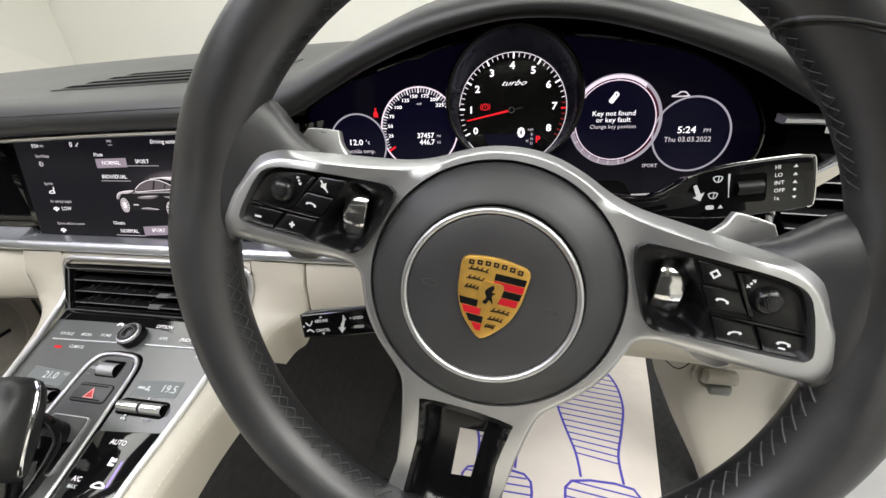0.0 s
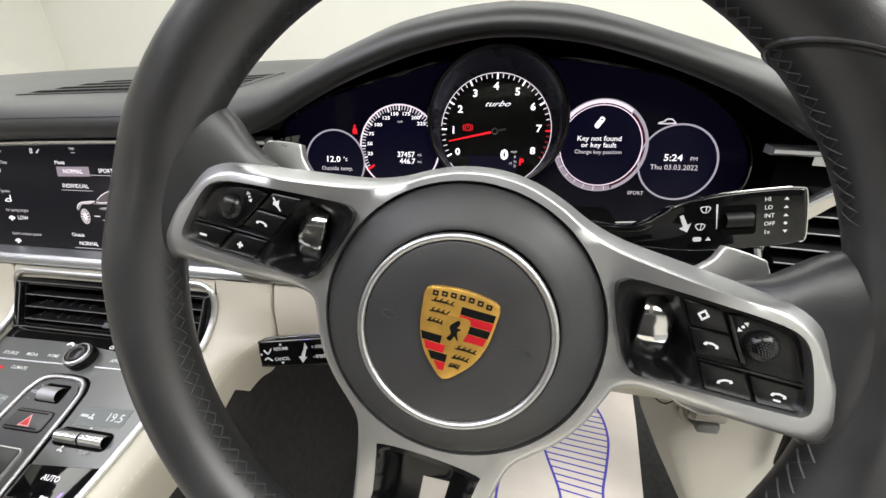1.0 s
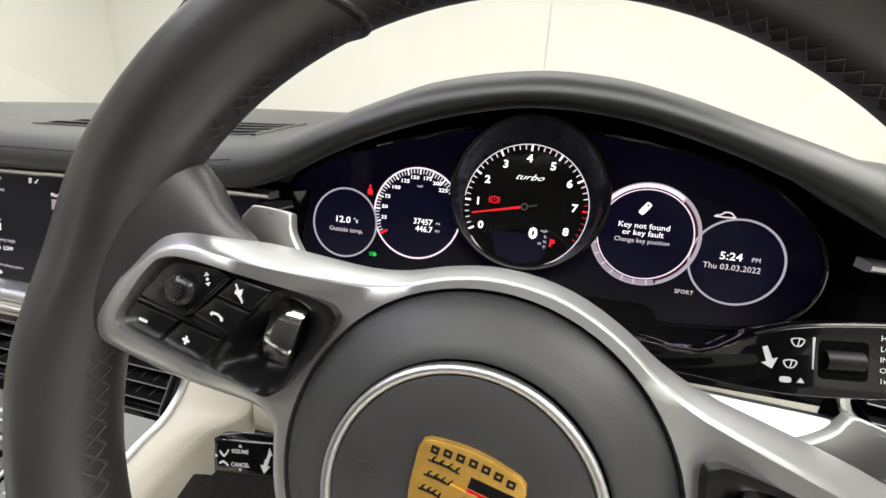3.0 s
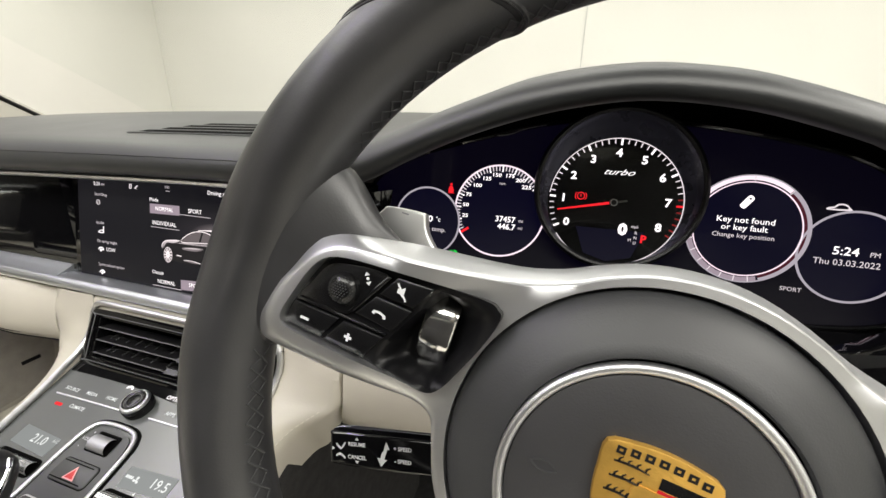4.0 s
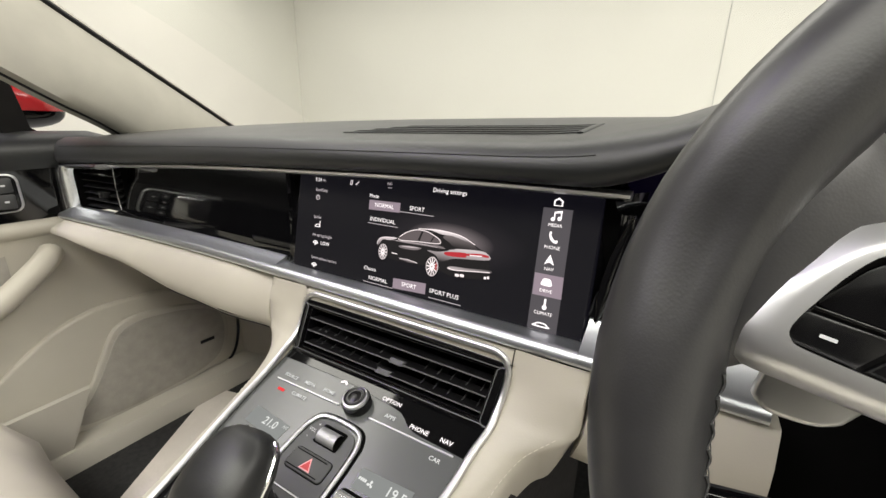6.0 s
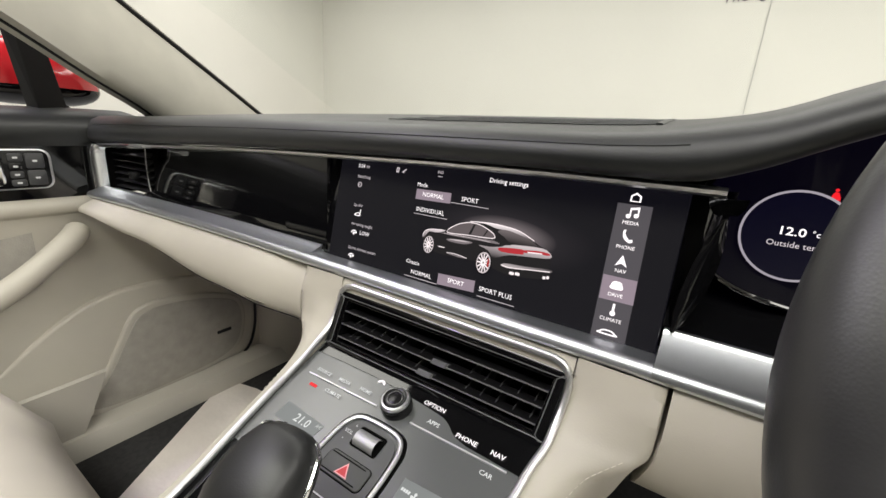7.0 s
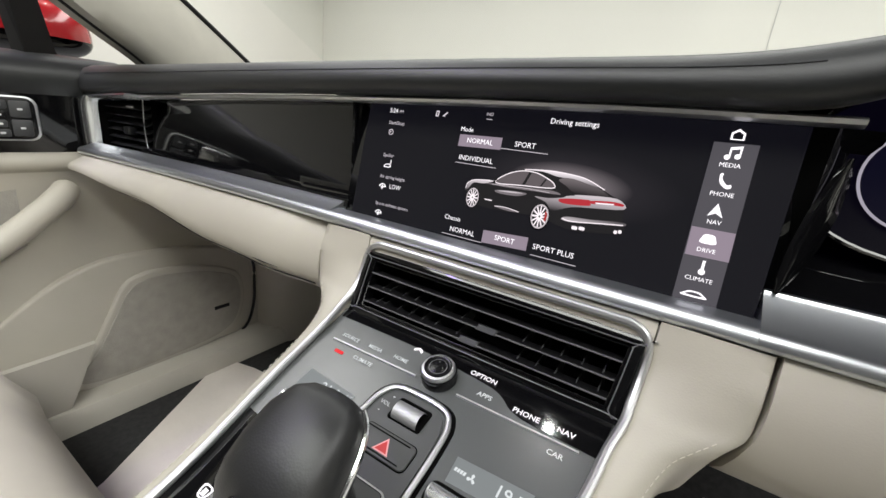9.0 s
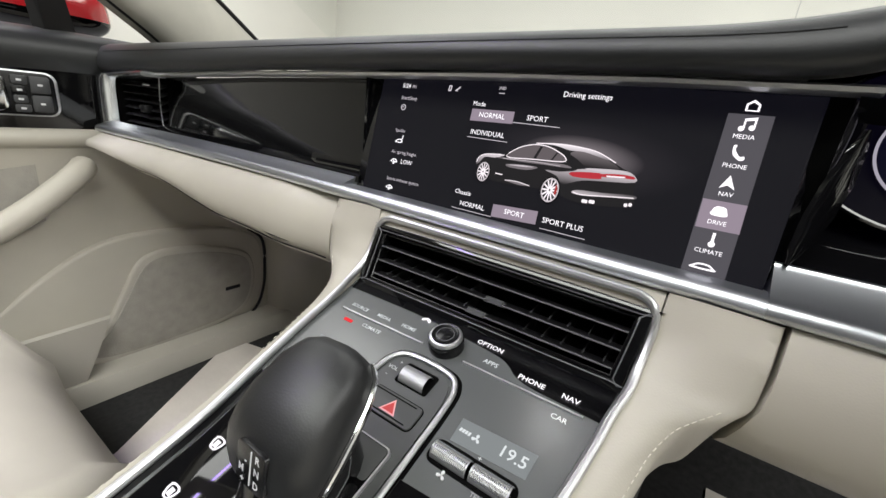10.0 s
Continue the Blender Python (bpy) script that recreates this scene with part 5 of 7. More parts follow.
for k in range(65):
    a = k * math.tau / 64
    c, s = math.cos(a), math.sin(a)
    rows.append([((NC[0] + r * c) * MM, (NC[1] + r * s) * MM, z) for r, z in ((58.8, 0.006), (59.2, 0.0095), (60.8, 0.0105), (63, 0.009), (64, 0.004), (64, -0.01))])
part("dial_tube", loft(rows), MATT, tacho, "black dial tube", smooth=50)
part("dial_ring", band(0, 4.5 * MM, 0.0495, 0.0502, 215, 565 - 30, 0.0022, 0.0026, 80), LIT_DIM, tacho, smooth=0)
T0, TS = 207.5, 29.5
ticks(tacho, 0, 4.5, 44.6, 49.4, [T0 - TS * k for k in range(0, 7)], 0.75, LIT, 0.0024)
ticks(tacho, 0, 4.5, 45.8, 49.2, [T0 - TS * k / 5 for k in range(0, 34) if k % 5], 0.42, LIT_DIM, 0.0024)
ticks(tacho, 0, 4.5, 44.8, 49.4, [T0 - TS * 7], 0.75, LIT_RED, 0.0024)
ticks(tacho, 0, 4.5, 45.8, 49.2, [T0 - TS * (7 + k / 5) for k in range(-1, 6) if k], 0.6, LIT_DARK_RED, 0.0024)
for s, x, y in (("0", -34.0, -14.2), ("1", -38.4, 5.2), ("2", -32.4, 23.6), ("3", -19.0, 37.1), ("4", -0.5, 43.0), ("5", 18.5, 38.2), ("6", 32.6, 25.6), ("7", 38.8, 7.0), ("8", 34.6, -12.4)):
    lettering(tacho, s, x, y, 6.2, LIT, z=0.0025, bold=0.25, stretch=1.1)
lettering(tacho, "turbo", 0.5, 28.2, 4.8, LIT, z=0.0025, shear=0.55, bold=-0.02, stretch=1.5)
na = math.atan2(-4.7 - 4.5, -43.1)
c, s = math.cos(na), math.sin(na)
bm = plate(mm([(2.6 * c - 1.0 * s, 4.5 + 2.6 * s + 1.0 * c), (43 * c - 0.55 * s, 4.5 + 43 * s + 0.55 * c), (43 * c + 0.55 * s, 4.5 + 43 * s - 0.55 * c), (2.6 * c + 1.0 * s, 4.5 + 2.6 * s - 1.0 * c)]), z0=0.0045, z1=0.0052)
part("needle", bm, LIT_RED, tacho, "glowing red needle", smooth=0)
part("needle_tail", plate(mm([(-3 * c - 0.8 * s, 4.5 - 3 * s + 0.8 * c), (-10 * c - 0.7 * s, 4.5 - 10 * s + 0.7 * c), (-10 * c + 0.7 * s, 4.5 - 10 * s - 0.7 * c), (-3 * c + 0.8 * s, 4.5 - 3 * s - 0.8 * c)]), z0=0.0045, z1=0.0052), PAD_GREY, tacho, "grey needle tail", smooth=0)
part("needle_cap", lathe([(3.3 * MM, 0.002), (3.3 * MM, 0.0065), (2.6 * MM, 0.0072), (0, 0.0073)], 24, (0, 4.5 * MM)), MATT, tacho, "black needle cap")
part("cap_ring", band(0, 4.5 * MM, 0.0021, 0.0027, 0, 360, 0.0070, 0.0076, 24), SILVER, tacho, "small silver cap ring")
bm = band(-25.0 * MM, 7.8 * MM, 0.0024, 0.0031, 0, 360, 0.0025, 0.0027, 24)
for a0 in (140, -40):
    band(-25.0 * MM, 7.8 * MM, 0.0040, 0.0046, a0, a0 + 80, 0.0025, 0.0027, 10, bm=bm)
box(-0.02535, -0.02465, 0.0070, 0.0094, 0.0025, 0.0027, bm=bm)
part("brake_warning", bm, LIT_RED, tacho, "red brake warning lamp", smooth=0)
part("speed_window", plate(mm([(-26, -17), (26, -17), (18, -38), (0, -43), (-18, -38)]), z0=0.002, z1=0.0026), LIT_NAVY, tacho, "small digital window", smooth=0)
lettering(tacho, "0", 9.4, -16.4, 8.6, LIT, z=0.0028, bold=0.6, stretch=1.1)
lettering(tacho, "mph", 18.0, -13.2, 2.2, LIT_DIM, z=0.0028)
lettering(tacho, "P", 25.2, -22.6, 6.0, LIT_RED, z=0.0028, bold=0.3)
for k, ch in enumerate("RND"):
    lettering(tacho, ch, 19.4, -18.0 - 4.0 * k, 2.4, LIT_DIM, z=0.0028)
lettering(tacho, "M", 15.4, -24.0, 2.4, LIT_DIM, z=0.0028)

keydial = dial("message_dial", 93, -7, 39.8, 0.9, LIT_RING, "round message display with double ring")
part("dial_ring", band(0.093, -0.007, 0.0341, 0.0349, 0, 360, 0.0008, 0.0012, 72), LIT_PINK, keydial, "thin bright inner ring", smooth=0)
part("dial_band", band(0.093, -0.007, 0.0371, 0.0390, -70, 49, 0.0006, 0.0010, 72), LIT_RING, keydial, "pale grey outer band", smooth=0)
part("dial_band", band(0.093, -0.007, 0.0351, 0.0371, -70, 49, 0.0006, 0.0009, 72), glow("lit_maroon", (0.22, 0.03, 0.06), 0.25), keydial, "dim maroon band", smooth=0)
part("dial_band", band(0.093, -0.007, 0.0360, 0.0390, 51, 140, 0.0006, 0.0010, 72), LIT_PINK, keydial, "bright pink fuel band", smooth=0)
part("dial_band", band(0.093, -0.007, 0.0356, 0.0390, 192, 288, 0.0006, 0.0009, 72), LIT_LILAC, keydial, "dim lilac band", smooth=0)
ticks(keydial, 93, -7, 35.2, 39.0, [90, 50, 140] + [196 + 14 * k for k in range(7)], 0.32, LIT_DIM, 0.0011)
bm = plate(mm(rrect(0, 0, 10.5, 4.4, 1.6)), [mm(circle(3.0, 0, 0.9, 10))], z0=0.0012, z1=0.0014)
bm.transform(pose(0.0905, 0.0128, 0, 0, 0, 55))
part("key_symbol", bm, LIT, keydial, "white key fob symbol", smooth=0)
lettering(keydial, "Key not found", 91.5, -0.8, 4.3, LIT, z=0.0012, bold=0.02, stretch=1.08)
lettering(keydial, "or key fault", 91.5, -6.4, 4.3, LIT, z=0.0012, bold=0.02, stretch=1.08)
lettering(keydial, "Change key position", 91.5, -12.3, 3.5, LIT_DIM, z=0.0012)
clock = dial("clock_dial", 158, -20, 32.5, 1.5, LIT_RING, "round clock and date display")
lettering(clock, "5:24", 154, -16.3, 5.8, LIT, z=0.0012, bold=0.08, stretch=1.12)
lettering(clock, "PM", 170.6, -17.0, 3.4, LIT_DIM, z=0.0012)
lettering(clock, "Thu 03.03.2022", 155.6, -24.4, 4.4, LIT_DIM, z=0.0012)
bm = plate(mm(smooth_loop([(138.5, 11.8), (139.5, 13.6), (142.5, 14.2), (144.5, 16.2), (149, 16.2), (151.5, 13.8), (152.4, 11.8)], 2)), [mm(smooth_loop([(140, 12.7), (142.8, 13.2), (145, 15.2), (148.6, 15.2), (150.6, 12.9)], 2))], z0=0.0006, z1=0.0009)
part("car_symbol", bm, LIT_DIM, cluster, "small car outline symbol", smooth=0)
lettering(cluster, "SPORT", 127, -47.4, 3.2, LIT_DIM, z=0.0008)
bm = plate(mm(smooth_loop([(-137.4, 5.8), (-136.6, 7.2), (-134.8, 7.2), (-134.0, 5.8), (-133.2, 2.0), (-138.2, 2.0)], 2)), z0=0.0008, z1=0.0011)
plate(mm(circle(-135.7, 8.7, 1.1, 12)), z0=0.0008, z1=0.0011, bm=bm)
plate(mm([(-138.6, 1.5), (-132.8, 1.5), (-132.8, 0.9), (-138.6, 0.9)]), z0=0.0008, z1=0.0011, bm=bm)
part("belt_warning", bm, LIT_RED, cluster, "red belt warning lamp", smooth=0)
bm = plate(mm(smooth_loop([(-128, -49.8), (-126, -50.0), (-124.6, -51.6), (-126, -53.4), (-128, -53.4)], 3)), z0=0.0008, z1=0.0011)
for k in range(3):
    plate(mm([(-131.6, -50.2 - 1.3 * k), (-128.8, -49.9 - 1.3 * k), (-128.8, -50.5 - 1.3 * k), (-131.6, -50.8 - 1.3 * k)]), z0=0.0008, z1=0.0011, bm=bm)
part("light_warning", bm, LIT_GREEN, cluster, "green lighting lamp", smooth=0)

# the display's outer end is moved along sight lines to fit the camera's view
def view_shift(x, most):
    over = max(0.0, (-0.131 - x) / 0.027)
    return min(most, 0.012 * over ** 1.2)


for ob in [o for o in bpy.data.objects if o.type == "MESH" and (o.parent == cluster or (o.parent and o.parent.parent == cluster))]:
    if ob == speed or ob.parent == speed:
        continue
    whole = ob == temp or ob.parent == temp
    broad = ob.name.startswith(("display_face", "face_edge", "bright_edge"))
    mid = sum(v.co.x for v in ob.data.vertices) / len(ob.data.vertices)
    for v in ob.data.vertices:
        k = 0.0125 if whole else view_shift(v.co.x, 0.0115) if broad else view_shift(mid, 0.012)
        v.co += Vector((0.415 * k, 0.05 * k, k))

# ---- centre screen ----
SCREEN = pose(0, 0.334, 0.808, 78.2, 0, 0)
screen = thing("centre_screen", SCREEN, "wide black touchscreen showing driving settings and a car", "touchscreen")
part("glass", plate(mm([(-165.5, -2), (166.5, -2), (166.5, 115.5), (-165.5, 115.5)]), z0=-0.02, z1=0.0, bevel=0.0012), SCREEN_BLACK, screen, "glossy black display glass", smooth=0)
bm = plate(mm([(-75, 18), (120, 18), (120, 90), (-75, 90)]), z0=0.00005, z1=0.00012)
part("halo", bm, HALO, screen, "soft glow round the pictured car", smooth=0)
UI = 0.0003


def ui(pts, mat, z=UI, holes=(), label="", name="screen_shape"):
    return part(name, plate(mm(pts), [mm(h) for h in holes], z0=0.0, z1=z), mat, screen, label, smooth=0)


def bar(x0, y0, x1, mat=LIT_DIM, w=0.45, z=UI):
    return ui([(x0, y0 - w / 2), (x1, y0 - w / 2), (x1, y0 + w / 2), (x0, y0 + w / 2)], mat, z, name="underline")


for words, x, y, h, m, al in (("5:24", -139, 103.6, 4.0, LIT, "LEFT"), ("PM", -127.5, 103.2, 2.6, LIT_DIM, "LEFT"), ("Start/Stop", -137.8, 92.6, 3.3, LIT_DIM, "LEFT"), ("Spoiler", -137.2, 62.4, 3.2, LIT_DIM, "LEFT"), ("Air spring height", -136.6, 42.4, 3.2, LIT_DIM, "LEFT"), ("LOW", -123.2, 34.2, 4.2, LIT, "LEFT"), ("Sports exhaust system", -136.0, 16.8, 3.1, LIT_DIM, "LEFT"), ("Driving settings", 34.0, 106.2, 4.1, LIT, "CENTER"), ("Mode", -59.0, 93.6, 3.8, LIT, "LEFT"), ("NORMAL", -39.0, 85.0, 4.2, LIT, "CENTER"), ("SPORT", 0.6, 86.4, 4.2, LIT, "CENTER"), ("INDIVIDUAL", -39.4, 70.4, 4.2, LIT, "CENTER"), ("Chassis", -57.0, 19.2, 3.8, LIT, "LEFT"), ("NORMAL", -37.6, 10.0, 4.2, LIT, "CENTER"), ("SPORT", 1.2, 11.8, 4.2, LIT, "CENTER"), ("SPORT PLUS", 40.8, 12.4, 4.2, LIT, "CENTER"), ("MEDIA", 133.0, 89.0, 2.75, LIT, "CENTER"), ("PHONE", 133.2, 71.2, 2.75, LIT, "CENTER"), ("NAV", 133.4, 53.8, 2.75, LIT, "CENTER"), ("DRIVE", 133.6, 35.9, 2.75, LIT, "CENTER"), ("CLIMATE", 134.0, 17.4, 2.75, LIT, "CENTER")):
    lettering(screen, words, x, y, h, m, z=0.0006, align=al)
ui([(-58.8, 79.6), (-19.4, 80.6), (-19.6, 90.2), (-58.8, 89.4)], LIT_LILAC, label="grey selected button")
ui([(-18.2, 5.4), (20.4, 7.6), (20.0, 18.0), (-18.4, 15.6)], LIT_LILAC, label="grey selected button")
bar(-19, 82.0, 19.8)
bar(-58, 66.0, -19.8)
bar(-57, 5.0, -18.2)
bar(24.4, 5.8, 59.4)
ui([(122.6, 2.5), (147.0, 2.5), (145.0, 102.4), (121.6, 102.4)], LIT_COLUMN, label="grey menu column")
ui([(123.0, 31.4), (146.6, 31.6), (146.0, 49.4), (122.6, 49.4)], LIT_LILAC, 0.0004, label="highlighted menu field")
ui([(133 + 3.6 * a, 107.6 + 3.2 * b) for a, b in ((-1, -1), (1, -1), (1, 0.3), (0, 1.1), (-1, 0.3))], LIT, holes=[[(133 + 2.5 * a, 107.2 + 2.2 * b) for a, b in ((-1, -1), (1, -1), (1, 0.4), (0, 1.1), (-1, 0.4))]], name="icon", label="white house symbol")
Zi = 0.0006
ui([(131.0, 93.6), (132.0, 93.6), (132.0, 98.4), (136.2, 99.2), (136.2, 94.4), (137.2, 94.4), (137.2, 101), (131.0, 99.8)], LIT, Zi, name="icon", label="white note symbol")
ui(circle(130.4, 93.8, 1.6, 12), LIT, Zi, name="icon")
ui(circle(135.6, 94.6, 1.6, 12), LIT, Zi, name="icon")
ui(smooth_loop([(129.6, 83.2), (131.4, 83.8), (131.2, 81.0), (134.2, 77.2), (136.4, 77.6), (136.8, 75.6), (134.2, 75.0), (130.4, 78.2)], 3), LIT, Zi, name="icon", label="white handset symbol")
ui([(132.9, 65.6), (137.0, 57.2), (132.9, 59.4), (128.8, 57.2)], LIT, Zi, name="icon", label="white arrow symbol")
ui(smooth_loop([(128.8, 40.6), (129.2, 43.2), (130.8, 45.8), (135.6, 45.8), (137.2, 43.2), (137.6, 40.6), (133.2, 40.0)], 3), LIT, Zi, name="icon", label="white car front symbol")
ui([(133.6, 22.4), (135.2, 22.4), (135.2, 29.6), (133.6, 29.6)], LIT, Zi, name="icon", label="white thermometer symbol")
ui(circle(134.4, 22.4, 1.9, 14), LIT, Zi, name="icon")
ui(smooth_loop([(126.8, 6.0), (128.6, 8.2), (131.2, 9.6), (136.6, 9.6), (139.2, 8.0), (140.6, 6.0)], 3), LIT, Zi, holes=[smooth_loop([(129.2, 7.0), (131.6, 8.6), (136.2, 8.6), (138.2, 7.0)], 3)], name="icon", label="white car outline symbol")
for x, y in ((-133.6, 84.2),):
    part("icon", band(x * MM, y * MM, 0.0021, 0.0027, 0, 360, 0.0, UI, 24), LIT_DIM, screen, "white ring symbol", smooth=0)
    lettering(screen, "A", x, y, 2.4, LIT_DIM, z=0.0005)
ui(smooth_loop([(-134.4, 51.4), (-134.0, 53.2), (-131.6, 54.6), (-127.6, 54.8), (-126.8, 51.6)], 3), LIT, holes=[smooth_loop([(-133.4, 52.1), (-133.0, 53.0), (-131.2, 53.9), (-128.4, 54.0), (-127.8, 52.2)], 3)], name="icon", label="white spoiler symbol")
ui([(-127.4, 55.2), (-127.2, 58.6), (-126.5, 58.6), (-126.6, 55.0)], LIT, name="icon")
for x, y in ((-131.8, 33.6), (-131.0, 8.4)):
    ui(smooth_loop([(x - 4.0, y - 0.6), (x - 3.0, y + 0.8), (x - 1.0, y + 2.2), (x + 1.6, y + 2.2), (x + 4.0, y + 0.4), (x + 3.6, y - 0.9), (x, y - 1.1)], 3), LIT, holes=[smooth_loop([(x - 3.0, y - 0.3), (x - 0.8, y + 1.4), (x + 1.4, y + 1.4), (x + 3.0, y + 0.2), (x, y - 0.4)], 3)], name="icon", label="white small car symbol")
    ui([(x - 0.4, y + 1.0), (x + 0.4, y + 1.0), (x + 0.4, y - 1.6), (x + 1.2, y - 1.6), (x, y - 3.0), (x - 1.2, y - 1.6), (x - 0.4, y - 1.6)], LIT, 0.0005, name="icon")
ui([(-87.4, 102.2), (-84.4, 102.2), (-84.0, 107), (-87.0, 107)], LIT_DIM, holes=[[(-86.6, 103), (-85.2, 103), (-84.9, 106.2), (-86.3, 106.2)]], name="icon", label="white phone symbol")
ui([(-80.4, 102.8), (-75.6, 106.6), (-75.2, 105.8), (-78.2, 103.2), (-77.0, 102.4)], LIT_DIM, name="icon", label="white link symbol")
lettering(screen, "IND", -34.8, 107.4, 2.6, LIT_DIM, z=0.0005)
bar(-37.2, 103.6, -32.2, w=0.5)

# the pictured car: plain flat shapes on the display
BODY = glow("picture_body", (0.02, 0.018, 0.02), 0.5)
SHINE = glow("picture_shine", (0.80, 0.71, 0.74), 0.75)
PALE = glow("picture_pale", (1.0, 0.90, 0.93), 1.0)
DUSK = glow("picture_window", (0.24, 0.20, 0.21), 0.5)


def graded(name, low, high, dark, bright):
    """A glowing tone that changes with height on the display, heights in millimetres."""
    m = glow(name, dark, 1.0)
    t, b = m.node_tree, m.node_tree.nodes["Principled BSDF"]
    co, sp, mr, ramp = (t.nodes.new(k) for k in ("ShaderNodeTexCoord", "ShaderNodeSeparateXYZ", "ShaderNodeMapRange", "ShaderNodeValToRGB"))
    mr.inputs["From Min"].default_value, mr.inputs["From Max"].default_value = low * MM, high * MM
    ramp.color_ramp.elements[0].color, ramp.color_ramp.elements[1].color = (*dark, 1), (*bright, 1)
    t.links.new(co.outputs["Object"], sp.inputs[0])
    t.links.new(sp.outputs["Y"], mr.inputs["Value"])
    t.links.new(mr.outputs[0], ramp.inputs["Fac"])
    t.links.new(ramp.outputs["Color"], b.inputs["Emission Color"])
    return m


FLANK_TONE = graded("picture_flank", 42, 54, (0.02, 0.017, 0.018), (0.52, 0.46, 0.48))
ROOF_TONE = graded("picture_roof", 63, 70.5, (0.10, 0.085, 0.09), (0.95, 0.86, 0.89))
NOSE_TONE = graded("picture_nose", 45, 56, (0.10, 0.085, 0.09), (0.75, 0.67, 0.70))
REAR_GLASS = graded("picture_rear_glass", 57, 67, (0.012, 0.010, 0.011), (0.17, 0.145, 0.15))
BUMPER_TONE = graded("picture_bumper", 36, 43, (0.62, 0.55, 0.57), (0.03, 0.026, 0.028))
SHADE = glow("picture_shade", (0.46, 0.40, 0.42), 0.42)
PICTURE_RED = glow("picture_red", (0.85, 0.05, 0.07), 0.55)
body = smooth_loop([(-43, 45), (-41.7, 51), (-35.6, 54.5), (-18.4, 56.5), (-14.7, 60), (-7.6, 64.8), (2.4, 68), (17.4, 70), (33.7, 70), (46.6, 68.5), (61.2, 64), (71, 59.7), (79, 56.6), (81.6, 51), (82.5, 43.3), (84.7, 38), (80.7, 34.8), (70, 32.4), (51, 30.4), (37.8, 32), (30.8, 34), (17, 34.8), (-4.6, 33.6), (-26, 34), (-36.4, 38), (-41.6, 43)], 3)
picture = ui(body, BODY, 0.0004, label="dark saloon car picture", name="car_picture")


def pic(pts, mat, z=0.0006, name="picture_shape", n=3):
    return part(name, plate(mm(smooth_loop(pts, n) if n else pts), z0=0.0, z1=z), mat, picture, smooth=0)


def stroke(pts, w, mat, z=0.0008, closed=False):
    line = smooth_loop(pts, 4, closed=closed)
    part("picture_line", tube([(x * MM, y * MM, z) for x, y in line + line[:1] * closed], w * MM, 5, flat=0.3), mat, picture, smooth=0)


# glasshouse: side windows in a bright frame, pillars, roof shine and rear window
pic([(-16.0, 54.9), (-9.4, 61.8), (2.6, 66.6), (14.7, 66.8), (24.6, 63.8), (29.4, 60.9), (28.6, 58.0), (5.6, 56.4)], DUSK, 0.0005)
for quad in ([(5.2, 56.4), (7.6, 56.6), (11.0, 66.8), (9.0, 66.8)], [(19.4, 57.4), (20.6, 57.4), (24.0, 63.8), (22.8, 64.2)]):
    pic(quad, BODY, 0.0006, n=0)
pic([(-19.5, 56.2), (-18.6, 58.8), (-16.2, 58.6), (-15.8, 56.2)], BODY, 0.0009, "picture_mirror")
stroke([(-16.6, 54.7), (-9.6, 62.2), (2.6, 67), (14.7, 67.2), (24.8, 64), (30, 61), (29, 57.7), (5.6, 56)], 0.42, PALE, closed=True)
pic([(5, 68.2), (24, 70.1), (40, 69.7), (52.8, 68), (62.8, 63.6), (53.6, 65), (42.4, 67), (31.5, 66.7), (19.4, 68.8)], ROOF_TONE)
stroke([(5, 68.4), (24, 70.2), (40, 69.8), (52.8, 68), (66, 62.6)], 0.4, PALE)
pic([(32.7, 65), (46.8, 68), (70, 58.8), (48.3, 56.7), (39.3, 61)], REAR_GLASS, 0.0005)
# body sides: pale rear flank, shoulder line, door and sill reflections
pic([(17, 49.7), (27.8, 50.2), (38.6, 52.5), (44, 54.8), (70, 58.2), (79, 56.6), (81.3, 51.6), (61, 48.8), (46.4, 46.8), (36.4, 42.7), (32, 41.6), (27, 46.8)], FLANK_TONE, 0.0005)
pic([(46, 55.6), (58, 57.2), (70, 58.0), (78.6, 56.5), (70, 56.2), (56, 55.0)], SHINE, 0.0006)
pic([(-26, 53.0), (-10, 54.2), (10, 55.2), (30, 56.0), (36, 54.0), (16, 53.4), (-8, 52.6)], SHADE, 0.0005)
stroke([(-20, 53.2), (-8, 53.6), (10, 54.4), (28, 54.2)], 0.22, SHINE)
pic([(-43, 45), (-41.7, 51), (-35.6, 54.5), (-18.7, 56), (-27, 52.5), (-36.4, 51.8), (-40.3, 46.5)], NOSE_TONE, 0.0005)
stroke([(-42.6, 46.5), (-41.4, 50.8), (-35.6, 54.2), (-22, 55.8)], 0.35, PALE)
pic([(-15.4, 49), (-1.8, 50.6), (11, 50.6), (2.7, 47.3), (-13, 47)], SHADE, 0.0006)
pic([(-14.0, 48.8), (-1.8, 50.2), (8, 50.2), (-2, 49.0)], SHINE, 0.0007)
pic([(-13.8, 36.2), (-3.6, 37), (8, 35.6), (-1.2, 34.7)], SHADE, 0.0006)
stroke([(-13.4, 36.4), (-3.6, 37), (8, 35.6)], 0.3, PALE)
pic([(-23.8, 40.7), (-16.7, 40.6), (-17, 39.7), (-23, 39.8)], PALE, n=0)
# tail: lamps, lettering strip, bumper and exhausts
pic([(37, 51.4), (56.7, 54), (58.4, 52), (57.8, 49.8), (39.7, 48.4)], PICTURE_RED, 0.0007)
pic([(57.6, 53.4), (70.8, 55.4), (79.7, 55.2), (80, 53.5), (71.5, 53.1), (58, 51.6)], PICTURE_RED, 0.0007)
pic([(62, 53.1), (74.3, 54.3), (74.5, 53.4), (62.4, 52.1)], PALE, 0.0008, n=0)
